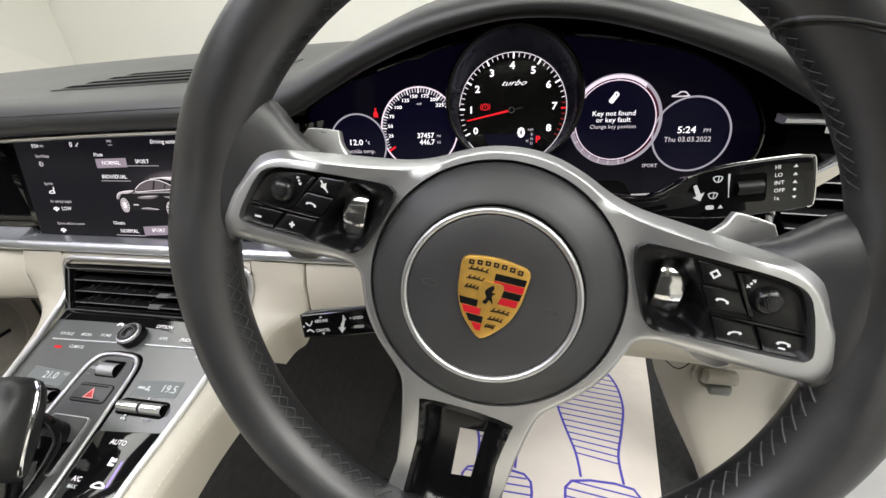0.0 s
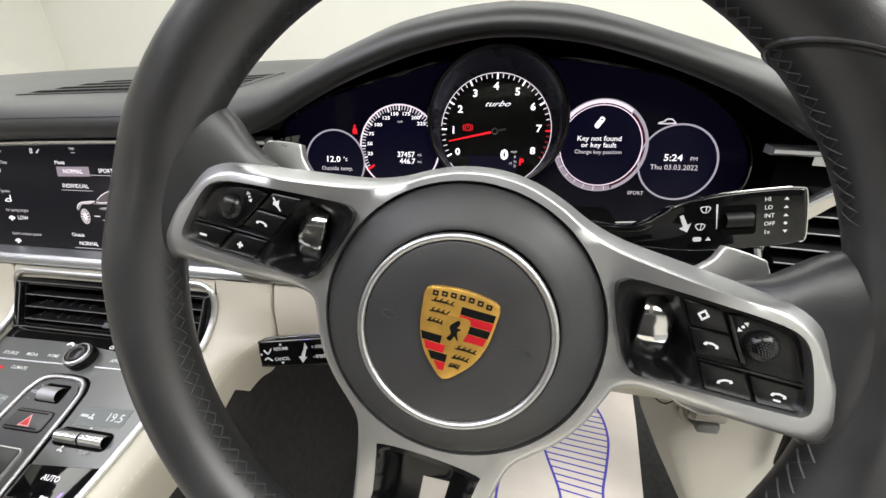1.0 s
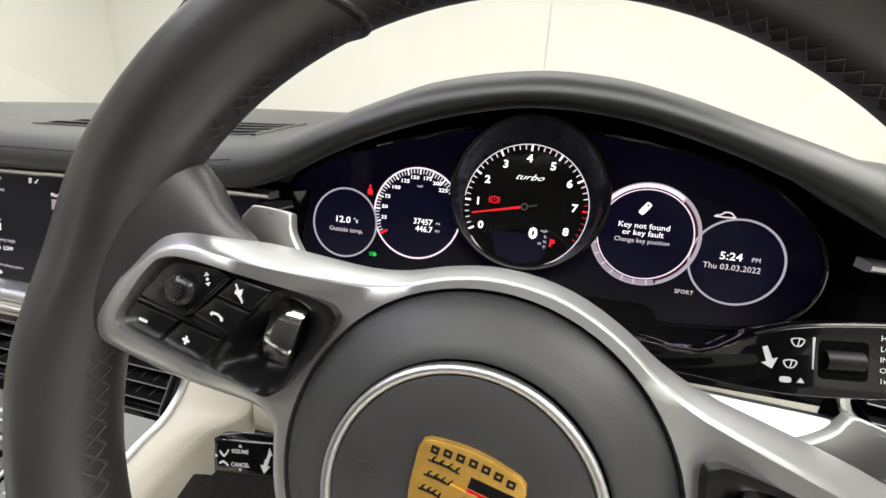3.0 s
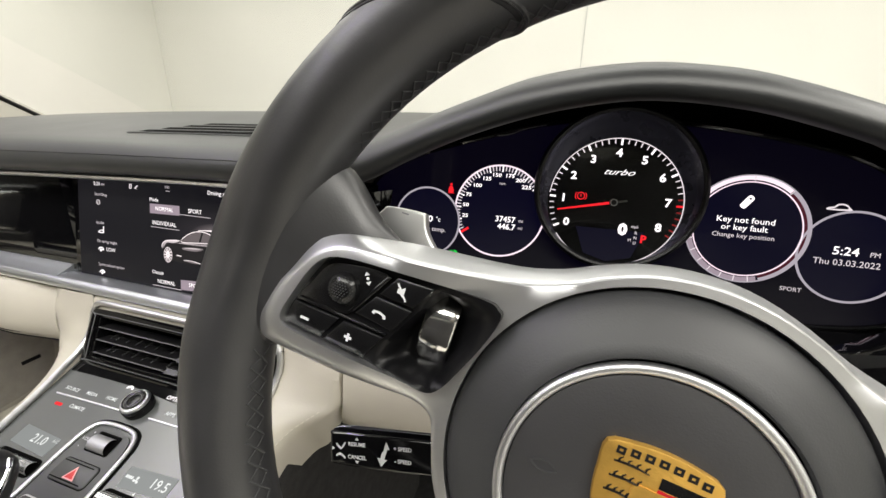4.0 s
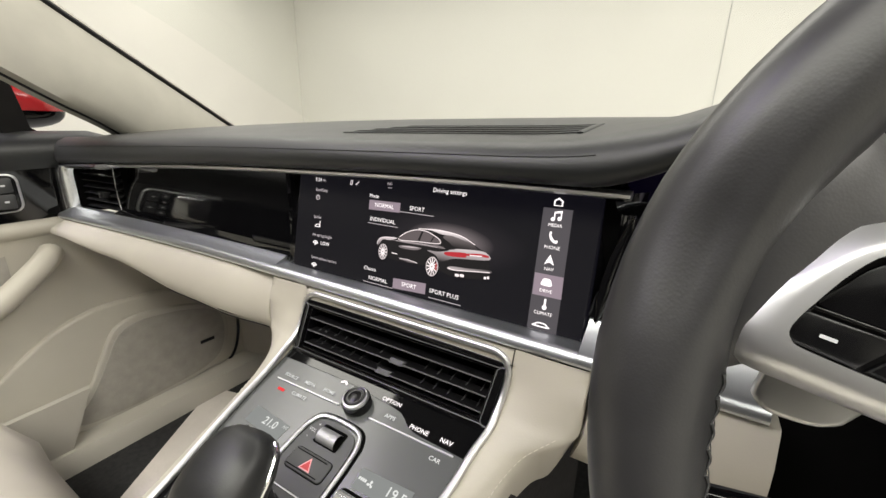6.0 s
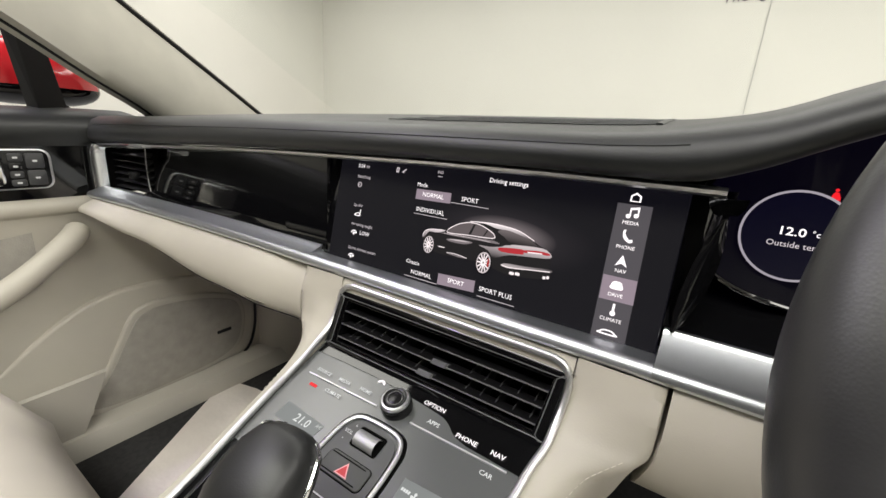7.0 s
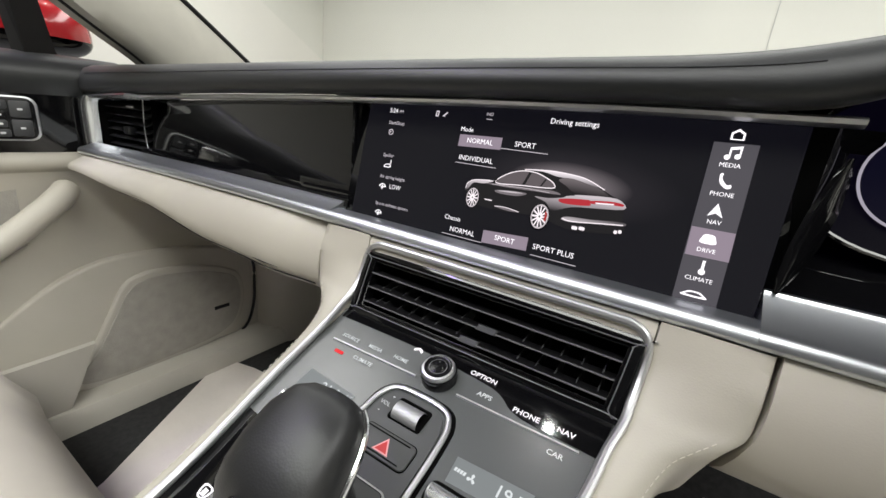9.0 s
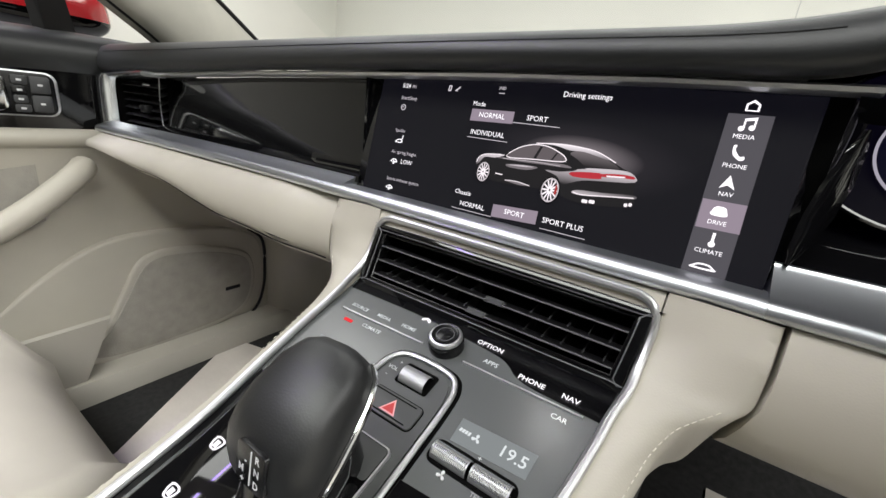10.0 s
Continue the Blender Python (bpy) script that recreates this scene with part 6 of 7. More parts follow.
pic([(41, 37), (45.3, 39.6), (61.8, 40.7), (82.6, 43), (83.7, 40.6), (69.6, 39), (49.3, 36.3)], BUMPER_TONE, 0.0006)
stroke([(42, 37.6), (49.3, 36.8), (69.6, 39.4), (83.4, 41.2)], 0.4, PALE)
for x, y, w in ((52.0, 32.6, 4.2), (57.0, 33.2, 4.2), (79.6, 35.6, 2.4), (82.4, 36.4, 2.2)):
    pic(rrect(x, y, w, 2.5, 0.9), PALE, 0.0007, "picture_exhaust", n=0)
for cx, cy, rx, ry in ((-34.5, 39.6, 5.6, 8.0), (24.8, 35.5, 6.8, 9.3)):
    pic([(cx + (rx + 0.9) * math.cos(k * math.tau / 28), cy + (ry + 0.9) * math.sin(k * math.tau / 28)) for k in range(28)], ENAMEL_BLACK, 0.00065, n=0)
    for rr, m, z in ((1.0, SHINE, 0.0008), (0.86, BODY, 0.0009)):
        pic([(cx + rx * rr * math.cos(k * math.tau / 28), cy + ry * rr * math.sin(k * math.tau / 28)) for k in range(28)], m, z, n=0)
    bm = bmesh.new()
    for k in range(12):
        a = k * math.tau / 12
        d = 0.10
        plate(mm([(cx + rx * 0.86 * math.cos(a - d * 0.6), cy + ry * 0.86 * math.sin(a - d * 0.6)), (cx + rx * 0.86 * math.cos(a + d), cy + ry * 0.86 * math.sin(a + d)), (cx + rx * 0.12 * math.cos(a + 0.7), cy + ry * 0.12 * math.sin(a + 0.7)), (cx + rx * 0.12 * math.cos(a - 0.7), cy + ry * 0.12 * math.sin(a - 0.7))]), z0=0.0008, z1=0.001, bm=bm)
    part("picture_wheel", bm, PALE, picture, smooth=0)
pic([(28.6, 40.6), (30.4, 37.6), (30.0, 33), (28.4, 33.6), (28.6, 37)], glow("picture_caliper", (0.8, 0.06, 0.06), 0.5), 0.0011, n=2)

# ---- centre vents ----
SLAT_GREY = material("slat_edge_grey", (0.11, 0.11, 0.115), 0.35, vary=0.1, vary_size=0.02)
VENT = pose(0, 0.2835, 0.7385, 60.0, 0, 0)
centre_vent = thing("centre_air_vent", VENT, "glossy black centre air vent with thin slats", "air vent")
vout = smooth_loop([(-109, -1), (0, -1.5), (109, -1), (112.5, 2), (116.5, 50), (113.5, 55.5), (0, 56.5), (-113.5, 55.5), (-116.5, 50), (-112.5, 2)], 3)
vin = [(-106, 5.5), (106, 5.5), (110.5, 50.0), (-110.5, 50.0)]
part("vent_frame", plate(mm(vout), [mm(vin)], z0=-0.012, z1=0.0012, bevel=0.0012), GLOSS, centre_vent, "glossy black frame")
vin2 = [(-103.5, 8), (103.5, 8), (107.5, 47.5), (-107.5, 47.5)]
part("inner_frame", plate(mm(vin), [mm(vin2)], z0=-0.014, z1=-0.002, bevel=0.0006), GLOSS, centre_vent)
bm = loft([[(x * MM, y * MM, -0.003) for x, y in vin], [(x * MM, y * MM, -0.045) for x, y in vin]], closed=True)
plate(mm(vin), z0=-0.046, z1=-0.0445, bm=bm)
part("vent_shaft", bm, VOID, centre_vent, "dark vent shaft")
for y in (11.8, 24.6, 37.2):
    w = 103.5 + y * 0.10
    bm = loft([[(x * MM, (y - 0.5) * MM, -0.0030), (x * MM, (y + 0.6) * MM, -0.0034), (x * MM, (y + 4.6) * MM, -0.016), (x * MM, (y + 3.2) * MM, -0.0165)] for x in (-w, 0, w)], closed=True, cap=True)
    slat = part("slat", bm, MATT, centre_vent)
    part("slat_edge", tube([(-w * MM, y * MM, -0.0029), (w * MM, y * MM, -0.0029)], 0.0007, 6), SLAT_GREY, slat, "thin grey edge")
VANE = material("vane_grey", (0.045, 0.046, 0.048), 0.4, vary=0.1, vary_size=0.02)
for x in (-95, -87, -72, -59, -46, -33, -12, 40, 54, 68, 83, 97):
    for y0, y1 in ((13.2, 24.0), (26.0, 36.6)):
        bm = loft([[((x - 0.45) * MM, y0 * MM, z0), ((x + 0.45) * MM, y0 * MM, z0), ((x + 0.45) * MM, y1 * MM, z1), ((x - 0.45) * MM, y1 * MM, z1)] for z0, z1 in ((-0.0075, -0.0215), (-0.030, -0.034))], closed=True, cap=True)
        part("vane", bm, VANE, centre_vent)
for x, y in ((13, 24.6), (2, 11.8)):
    part("vent_tab", loft([[((x - w) * MM, (y - 1.2) * MM, z), ((x + w) * MM, (y - 1.2) * MM, z), ((x + w) * MM, (y + 3.4) * MM, z - 0.003), ((x - w) * MM, (y + 3.4) * MM, z - 0.003)] for w, z in ((8.6, -0.0060), (8.2, -0.0022), (7.0, -0.0008))], closed=True, cap=True), VANE, centre_vent, "small slat tab")
rim_line = smooth_loop([(-106.6, 6.4), (-105.6, 4.4), (0, 4.2), (105.6, 4.4), (106.6, 6.4), (110.4, 48.2), (109.4, 50.4), (0, 50.8), (-109.4, 50.4), (-110.4, 48.2)], 3)
part("bright_edge", tube([(x * MM, y * MM, 0.0014) for x, y in rim_line + rim_line[:1]], 0.00045, 5), SLAT_GREY, centre_vent, "thin grey line round the opening")

# ---- console controls ----
def onpanel(name, pts, mat, z0, z1, label="", bevel=0.0, holes=(), parent=None):
    return part(name, plate(mm(pts), [mm(h) for h in holes], z0=z0, z1=z1, bevel=bevel), mat, parent or console, label, smooth=35 if bevel else 0)


# lower edge traces the dark reflection in the panel glass, painted as a shape
onpanel("gloss_strip", [(-111, 287)] + smooth_loop([(-80, 288), (-30, 288.5), (10, 286), (36, 283.5), (46, 279.5), (53, 274.5), (64, 271.4), (85, 270.4), (109, 269.6)], 4, closed=False) + [(112, 296), (-112, 296)], GLOSS, -0.002, 0.0006, "piano black strip, lower edge drawn as a dark reflection's outline")
for x0, x1, v0, v1 in ((-97, -16, 263.6, 265.6), (18, 100, 266.6, 267.8)):
    onpanel("bright_line", [(x0, v0 - 0.6), (x1, v1 - 0.6), (x1, v1 + 0.6), (x0, v0 + 0.6)], SILVER, 0.0, 0.0012, "thin bright line")
for words, x, y, h, m in (("SOURCE", -83.6, 270.2, 3.3, LIT_DIGIT), ("MEDIA", -58.4, 271.0, 3.3, LIT_DIGIT), ("HOME", -34.4, 272.2, 3.3, LIT_DIGIT), ("CLIMATE", -58.5, 256.4, 3.3, LIT_DIGIT), ("OPTION", 27.4, 287.6, 3.9, LIT), ("APPS", 35.2, 274.4, 3.6, LIT_DIGIT), ("PHONE", 64.4, 274.9, 3.9, LIT), ("NAV", 89.8, 275.4, 3.9, LIT), ("CAR", 88.7, 259.2, 3.6, LIT_DIGIT), ("AUTO", 62.0, 175.2, 4.2, LIT), ("A/C", 46.0, 145.2, 3.8, LIT), ("MAX", 45.8, 139.6, 2.8, LIT_DIGIT), ("TEMP", 72.0, 195.6, 2.6, GREY_PRINT)):
    lettering(console, words, x, y, h, m, z=0.0016, bold=0.06)
part("airbag_lamp", plate(mm(rrect(-82.4, 255.2, 8.5, 2.6, 0.8)), z0=0, z1=0.0006), LIT_RED, console, "red airbag lamp", smooth=0)
bm = plate(mm(smooth_loop([(-32, 285.2), (-31.4, 287.4), (-28, 288.8), (-24.8, 287.4), (-24.4, 285.2), (-26, 285.4), (-28, 287.0), (-30.4, 285.4)], 2)), z0=0.0006, z1=0.001)
part("icon", bm, LIT, console, "white handset symbol", smooth=0)

# rotary knob
KNOB = (-0.0003, 0.2732)
knob = part("rotary_knob", lathe([(12.0 * MM, -0.004), (12.0 * MM, 0.001), (12.2 * MM, 0.008), (12.1 * MM, 0.0095), (11.2 * MM, 0.0112), (9.6 * MM, 0.0116)], 40, KNOB), SILVER, console, "silver rotary knob with black top")
part("knob_grip", lathe([(12.7 * MM, -0.001), (12.9 * MM, 0.001), (12.9 * MM, 0.0075), (12.4 * MM, 0.0088)], 40, KNOB), KEY_BLACK, knob, "knurled dark grip")
part("knob_top", lathe([(9.8 * MM, 0.0118), (9.2 * MM, 0.0114), (6.6 * MM, 0.0112), (6.2 * MM, 0.0114), (0.0, 0.0114)], 36, KNOB), KEY_BLACK, knob, "black knob top")
part("knob_ring", band(*KNOB, 0.0060, 0.0065, 0, 360, 0.0112, 0.0117, 36), SLAT_GREY, knob)

# silver arch round the middle controls
arch_c = smooth_loop([(-34, 40), (-31.5, 120), (-30, 190), (-29, 228), (-26.6, 243), (-19, 251.4), (0, 253.4), (19, 251.4), (26.6, 243), (29, 228), (30, 190), (31.5, 120), (34, 40)], 6, closed=False)
part("silver_arch", tube([(x * MM, y * MM, 0.0018) for x, y in arch_c], 0.0019, 10, flat=0.8), SILVER, console, "satin silver arch strip")
groove = [(x + 2.6 * x / 30, y + (2.4 if y > 235 else 0)) for x, y in arch_c]
part("arch_groove", tube([(x * MM, y * MM, 0.0002) for x, y in groove], 0.0014, 8, flat=0.4), VOID, console, "dark groove round the silver arch")
middle = smooth_loop([(-31, 40), (-28.5, 120), (-27, 190), (-26, 225), (-23, 241), (-16, 248), (0, 250), (16, 248), (23, 241), (26, 225), (27, 190), (28.5, 120), (31, 40)], 4)
MIDDLE = material("middle_panel_grey", (0.062, 0.064, 0.064), 0.42, grain=0.1, grain_size=0.0006, vary=0.06, vary_size=0.03)
onpanel("middle_panel", middle, MIDDLE, -0.001, 0.0014, "satin grey middle panel")
# no hollow is cut: a flat black patch carries the recess's shade
onpanel("wheel_recess", rrect(0.8, 237.4, 25.5, 16.8, 2), VOID, 0.0, 0.0020, "flat black patch, a recess's shade put into colour")
bm = bmesh.new()
rows = []
for k in range(13):
    a = math.pi * k / 12
    rows.append([(x * MM, (236.5 + 6.5 * math.cos(a)) * MM, (1.5 + 6.0 * math.sin(a)) * MM) for x in (-9.0, -8.2, 9.8, 10.6)])
volume = part("volume_wheel", loft(rows, bm=bm), KNURL, console, "silver ribbed volume roller")
lettering(console, "VOL", -19.0, 236.8, 3.0, PRINT, z=0.0018)
lettering(console, "+", -16.6, 243.0, 3.0, PRINT, z=0.0018)
lettering(console, "-", -19.6, 230.8, 3.0, PRINT, z=0.0018)
onpanel("switch_joint", rrect(0.4, 212.8, 40.4, 18.2, 4.2), VOID, 0.0, 0.0017, "dark joint")
hz = onpanel("hazard_switch", rrect(0.4, 212.8, 39.0, 16.8, 3.6), MIDDLE, 0.0, 0.0028, "grey hazard switch with red triangle", bevel=0.0008)
for v in (206.3, 219.2):
    onpanel("switch_groove", rrect(-1.0, v, 33, 0.8, 0.3), VOID, 0.0025, 0.00295, "dark groove", parent=hz)
onpanel("triangle", [(-4.9, 207.4), (6.9, 207.4), (1.0, 217.4)], material("hazard_pink", (0.80, 0.36, 0.36), 0.4), 0.0028, 0.0033, "pale red outlined triangle", holes=[[(-3.4, 208.3), (5.4, 208.3), (1.0, 215.7)]], parent=hz)
onpanel("triangle", [(-3.4, 208.3), (5.4, 208.3), (1.0, 215.7)], HAZARD_RED, 0.0028, 0.0032, "red triangle", parent=hz)
onpanel("pad_frame", rrect(0, 167.0, 42.4, 48.0, 4.0), SILVER, 0.0, 0.0038, "bright button rim", bevel=0.0006)
onpanel("grey_button", rrect(0, 179.4, 39.6, 20.4, 2.8), MIDDLE, 0.0, 0.0043, "satin grey push pad", bevel=0.0008)
onpanel("pad_gap", rrect(0, 167.0, 40.2, 45.6, 3), VOID, 0.0, 0.0040, "dark gap")
onpanel("black_button", rrect(0, 155.6, 39.6, 22, 2.6), KEY_BLACK, 0.0, 0.0043, "black push pad", bevel=0.001)

for side in (-1, 1):
    win = [(side * x, v) for x, v in ((42.5, 215), (87.5, 217.5), (88.0, 233), (41.5, 230.5))][::side]
    onpanel("climate_display", win, LIT_SOFT, 0.0, 0.0005, "pale lit climate window")
    low_gloss = [(34.5, 40), (33.5, 120), (32.8, 182.2), (60, 184.2), (98.0, 187.4), (96.0, 172), (92.5, 150), (89.8, 120), (88.8, 40)]
    low_gloss = [(side * x, v) for x, v in low_gloss]
    onpanel("gloss_field", low_gloss if side < 0 else low_gloss[::-1], GLOSS, -0.001, 0.0011, "piano black touch field", bevel=0.0005)
    for x0, x1 in ((38.5, 61.0), (63.0, 85.5)):
        a, b = (x0, x1) if side > 0 else (-x1, -x0)
        rows = []
        for k in range(11):
            t = math.pi * k / 10
            rows.append([(x * MM, (205.5 + 5.0 * math.cos(t)) * MM, (0.3 + 6.4 * math.sin(t)) * MM) for x in (a, a + 0.8, b - 0.8, b)])
        roller = part("climate_roller", loft(rows), KNURL, console, "knurled silver roller")
        bm = bmesh.new()
        for j in range(int((b - a) / 1.1) - 1):
            x = a + 1.4 + 1.1 * j
            tube([(x * MM, (205.5 + 5.1 * math.cos(t)) * MM, (0.3 + 6.5 * math.sin(t)) * MM) for t in (0.5, 1.0, 1.57, 2.1, 2.6)], 0.0003, 4, bm=bm)
        tagged(part("ribs", bm, CHROME, roller, "fine ribs"), kind="stuff")
    # flat black patch, the rollers' recess shade put into colour
    onpanel("roller_recess", rrect(side * 62, 205.6, 52, 15, 5), VOID, 0.0, 0.0007, "flat black patch, a recess's shade put into colour")
lettering(console, "19.5", 77.0, 224.6, 7.2, LIT_DIGIT, z=0.0009, bold=0.12)
lettering(console, "21.0", -61.0, 224.8, 7.2, LIT_DIGIT, z=0.0009, bold=0.12)
lettering(console, "A/C", -44.0, 227.6, 2.8, LIT_DIGIT, z=0.0009)
for k in range(4):
    onpanel("fan_bar", [(43.6 + 1.9 * k, 222.5), (45.0 + 1.9 * k, 222.5), (45.2 + 1.9 * k, 224.6), (43.8 + 1.9 * k, 224.6)], LIT_DIGIT, 0.0005, 0.0009)


def fan(x, v, s, mat):
    bm = bmesh.new()
    for k in range(3):
        a = radians(90 + 120 * k)
        plate(mm(smooth_loop([(x, v), (x + s * math.cos(a - 0.5), v + s * math.sin(a - 0.5)), (x + s * 1.15 * math.cos(a), v + s * 1.15 * math.sin(a)), (x + s * 0.8 * math.cos(a + 0.35), v + s * 0.8 * math.sin(a + 0.35))], 2)), z0=0.0004, z1=0.0013, bm=bm)
    part("icon", bm, mat, console, "small fan symbol", smooth=0)


fan(54.9, 223.0, 2.4, LIT_DIGIT)
fan(50.0, 195.6, 2.4, PRINT)
lettering(console, "+", 62.5, 214.2, 3.2, PRINT, z=0.0008)
for x, v in ((-70.2, 138.7), (-65.2, 110.0)):
    bm = plate(mm(smooth_loop([(x - 4.2, v + 3.0), (x, v + 4.2), (x + 4.2, v + 3.0), (x + 3.0, v - 2.6), (x, v - 3.6), (x - 3.0, v - 2.6)], 2)), [mm(smooth_loop([(x - 3.2, v + 2.3), (x, v + 3.3), (x + 3.2, v + 2.3), (x + 2.2, v - 1.9), (x, v - 2.7), (x - 2.2, v - 1.9)], 2))], z0=0.0011, z1=0.0016)
    for k in (-1.2, 0, 1.2):
        plate(mm([(x + k - 0.3, v - 2.0), (x + k + 0.3, v - 2.0), (x + k + 0.3, v + 2.0), (x + k - 0.3, v + 2.0)]), z0=0.0011, z1=0.0016, bm=bm)
    part("icon", bm, LIT, console, "white screen heating symbol", smooth=0)
bm = plate(mm([(64.6, 164), (66.4, 164), (66.8, 159.6), (70.4, 159.4), (70.4, 157.6), (64.8, 157.6)]), z0=0.0011, z1=0.0016)
for k in range(3):
    plate(mm([(67.6 + 1.3 * k, 160.6), (68.1 + 1.3 * k, 160.6), (68.1 + 1.3 * k, 163.6), (67.6 + 1.3 * k, 163.6)]), z0=0.0011, z1=0.0016, bm=bm)
part("icon", bm, LIT, console, "white seat heating symbol", smooth=0)
bm = plate(mm(smooth_loop([(62, 142), (64, 144.4), (68, 146.0), (72, 145.2), (75, 142.6), (72, 141.2), (64, 141.0)], 3)), [mm(smooth_loop([(64.4, 142.4), (66.4, 144.2), (70, 144.6), (72.6, 142.6)], 3))], z0=0.0011, z1=0.0016)
part("icon", bm, LIT, console, "white air flow symbol", smooth=0)

# ---- gear selector ----
gear_selector = thing("gear_selector", pose(-0.003, 0.134, 0.738, 40, 0, 0), "black leather gear selector with chrome edge", "gear lever")
# along the lever: distance, half width, crown, underside
LEVER = [(47.5, 5, 4, -8), (45.5, 14, 12, -12), (40, 21, 18, -14), (28, 26, 22, -16), (12, 28, 24, -18), (0, 28.5, 23.5, -20), (-9, 28, 20.5, -21), (-17, 26.5, 14, -22), (-23, 24, 6, -23), (-28, 19, -4, -24), (-31, 10, -12, -22)]
rows = []
for v, w, top, foot in LEVER:
    row = []
    for k in range(24):
        a = k * math.tau / 24
        c, s = math.cos(a), math.sin(a)
        ex = 0.66
        row.append((math.copysign(abs(c) ** ex, c) * w * MM, v * MM, ((top + foot) / 2 + math.copysign(abs(s) ** ex, s) * (top - foot) / 2) * MM))
    rows.append(row)
part("lever_head", loft(rows, closed=True, cap=True), BLACK_LEATHER, gear_selector, "smooth black leather head", smooth=60)
for side in (-1, 1):
    pts = [(side * (w + 0.4) * MM, v * MM, (foot + 0.42 * (top - foot)) * MM) for v, w, top, foot in LEVER[1:-2]]
    part("chrome_edge", tube(smooth_loop(pts, 3, closed=False), 0.0016, 8), CHROME, gear_selector, "polished chrome edge")
rows = []
for k, (y, z, w, l) in enumerate(((0.140, 0.690, 0.020, 0.040), (0.140, 0.705, 0.019, 0.036), (0.140, 0.722, 0.018, 0.030), (0.140, 0.742, 0.017, 0.024))):
    rows.append([(-0.002 + math.copysign(abs(math.cos(a)) ** 0.8, math.cos(a)) * w, y + math.copysign(abs(math.sin(a)) ** 0.8, math.sin(a)) * l, z) for a in [j * math.tau / 20 for j in range(20)]])
part("lever_stem", loft(rows, closed=True, cap=True), GLOSS, gear_selector, "black lever stem", world=True)
gate = part("gate_plate", plate(mm(rrect(0, 0, 20, 20, 3)), z0=-0.004, z1=0.0005, bevel=0.0004), KEY_BLACK, gear_selector, "black shift pattern plate")
gate.matrix_local = pose(0.003, -0.0162, 0.0150, 43, 0, 0)
for ch, x, y in (("R", 4.8, 6.2), ("N", 4.8, 0.2), ("D", 4.8, -6.0), ("M", -5.8, -2.4), ("+", -4.6, -7.4), ("-", -3.0, 2.6)):
    lettering(gate, ch, x, y, 3.6, PRINT, z=0.0007, bold=0.1)
part("gate_line", plate(mm([(0.2, -8), (0.8, -8), (0.8, 8.4), (0.2, 8.4)]), z0=0.0004, z1=0.0008), PRINT, gate, smooth=0)

# ---- column stalks ----
wiper = thing("wiper_stalk", pose(0.520, 0.262, 0.902, 74, 0, 0) @ pose(0, 0, 0, 0, 0, 6.0), "glossy black wiper stalk with white markings", "stalk")
out = smooth_loop([(-75, -8), (-48, -13), (-14, -17.5), (20, -16.5), (39, -14.5), (41.5, -11), (41, 11), (38, 15.2), (20, 15.4), (-6, 13.6), (-26, 8.5), (-48, -1), (-75, 3)], 3)
part("stalk_body", plate(mm(out), z0=-0.012, z1=0.0, bevel=0.0022, segs=3), GLOSS, wiper, "piano black flat stalk", smooth=40)
part("stalk_edge", tube([(x * MM, y * MM, -0.0008) for x, y in smooth_loop([(-26, 8.9), (-6, 14.0), (20, 15.8), (38, 15.6), (41.6, 11.4), (42, -10.8), (39.2, -14.8)], 4, closed=False)], 0.0006, 6), CHROME, wiper, "bright edge line")
# recess shade painted as a flat black patch on the stalk
part("roller_recess", plate(mm(rrect(7.5, -0.5, 18, 17, 2)), z0=-0.002, z1=0.0003), VOID, wiper, smooth=0)
part("interval_roller", loft([[(x * MM, 4.6 * math.cos(a) * MM - 0.0005, (4.4 * math.sin(a) - 1.0) * MM) for x in (0.6, 14.4)] for a in [math.pi * k / 10 for k in range(11)]]), MATT, wiper, "ribbed interval roller")
for w, y in (("HI", 10.2), ("LO", 5.6), ("INT", 1.0), ("OFF", -3.6), ("1x", -8.2)):
    lettering(wiper, w, 20.4, y, 2.3, PRINT, z=0.0003, align="LEFT", bold=0.04)
bm = bmesh.new()
for y in (10.2, 5.6, 1.0):
    plate(mm([(30.0, y - 0.8), (32.4, y - 0.8), (31.2, y + 0.8)]), z0=0, z1=0.0003, bm=bm)
plate(mm(circle(31.2, -3.6, 0.8, 10)), z0=0, z1=0.0003, bm=bm)
plate(mm([(30.0, -7.4), (32.4, -7.4), (31.2, -9.0)]), z0=0, z1=0.0003, bm=bm)
part("print", bm, PRINT, wiper, "white arrow marks", smooth=0)
bm = plate(mm([(-23.2, 3.4), (-21.2, 4.0), (-19.0, -1.8), (-17.0, -1.0), (-19.2, -6.2), (-23.4, -3.8), (-21.4, -2.9)]), z0=0, z1=0.0003)
plate(mm([(-4.1, 9.0), (-3.1, 9.0), (-3.4, -5.2), (-3.8, -5.2)]), z0=0, z1=0.0003, bm=bm)
part("print", bm, PRINT, wiper, "white pull arrow", smooth=0)
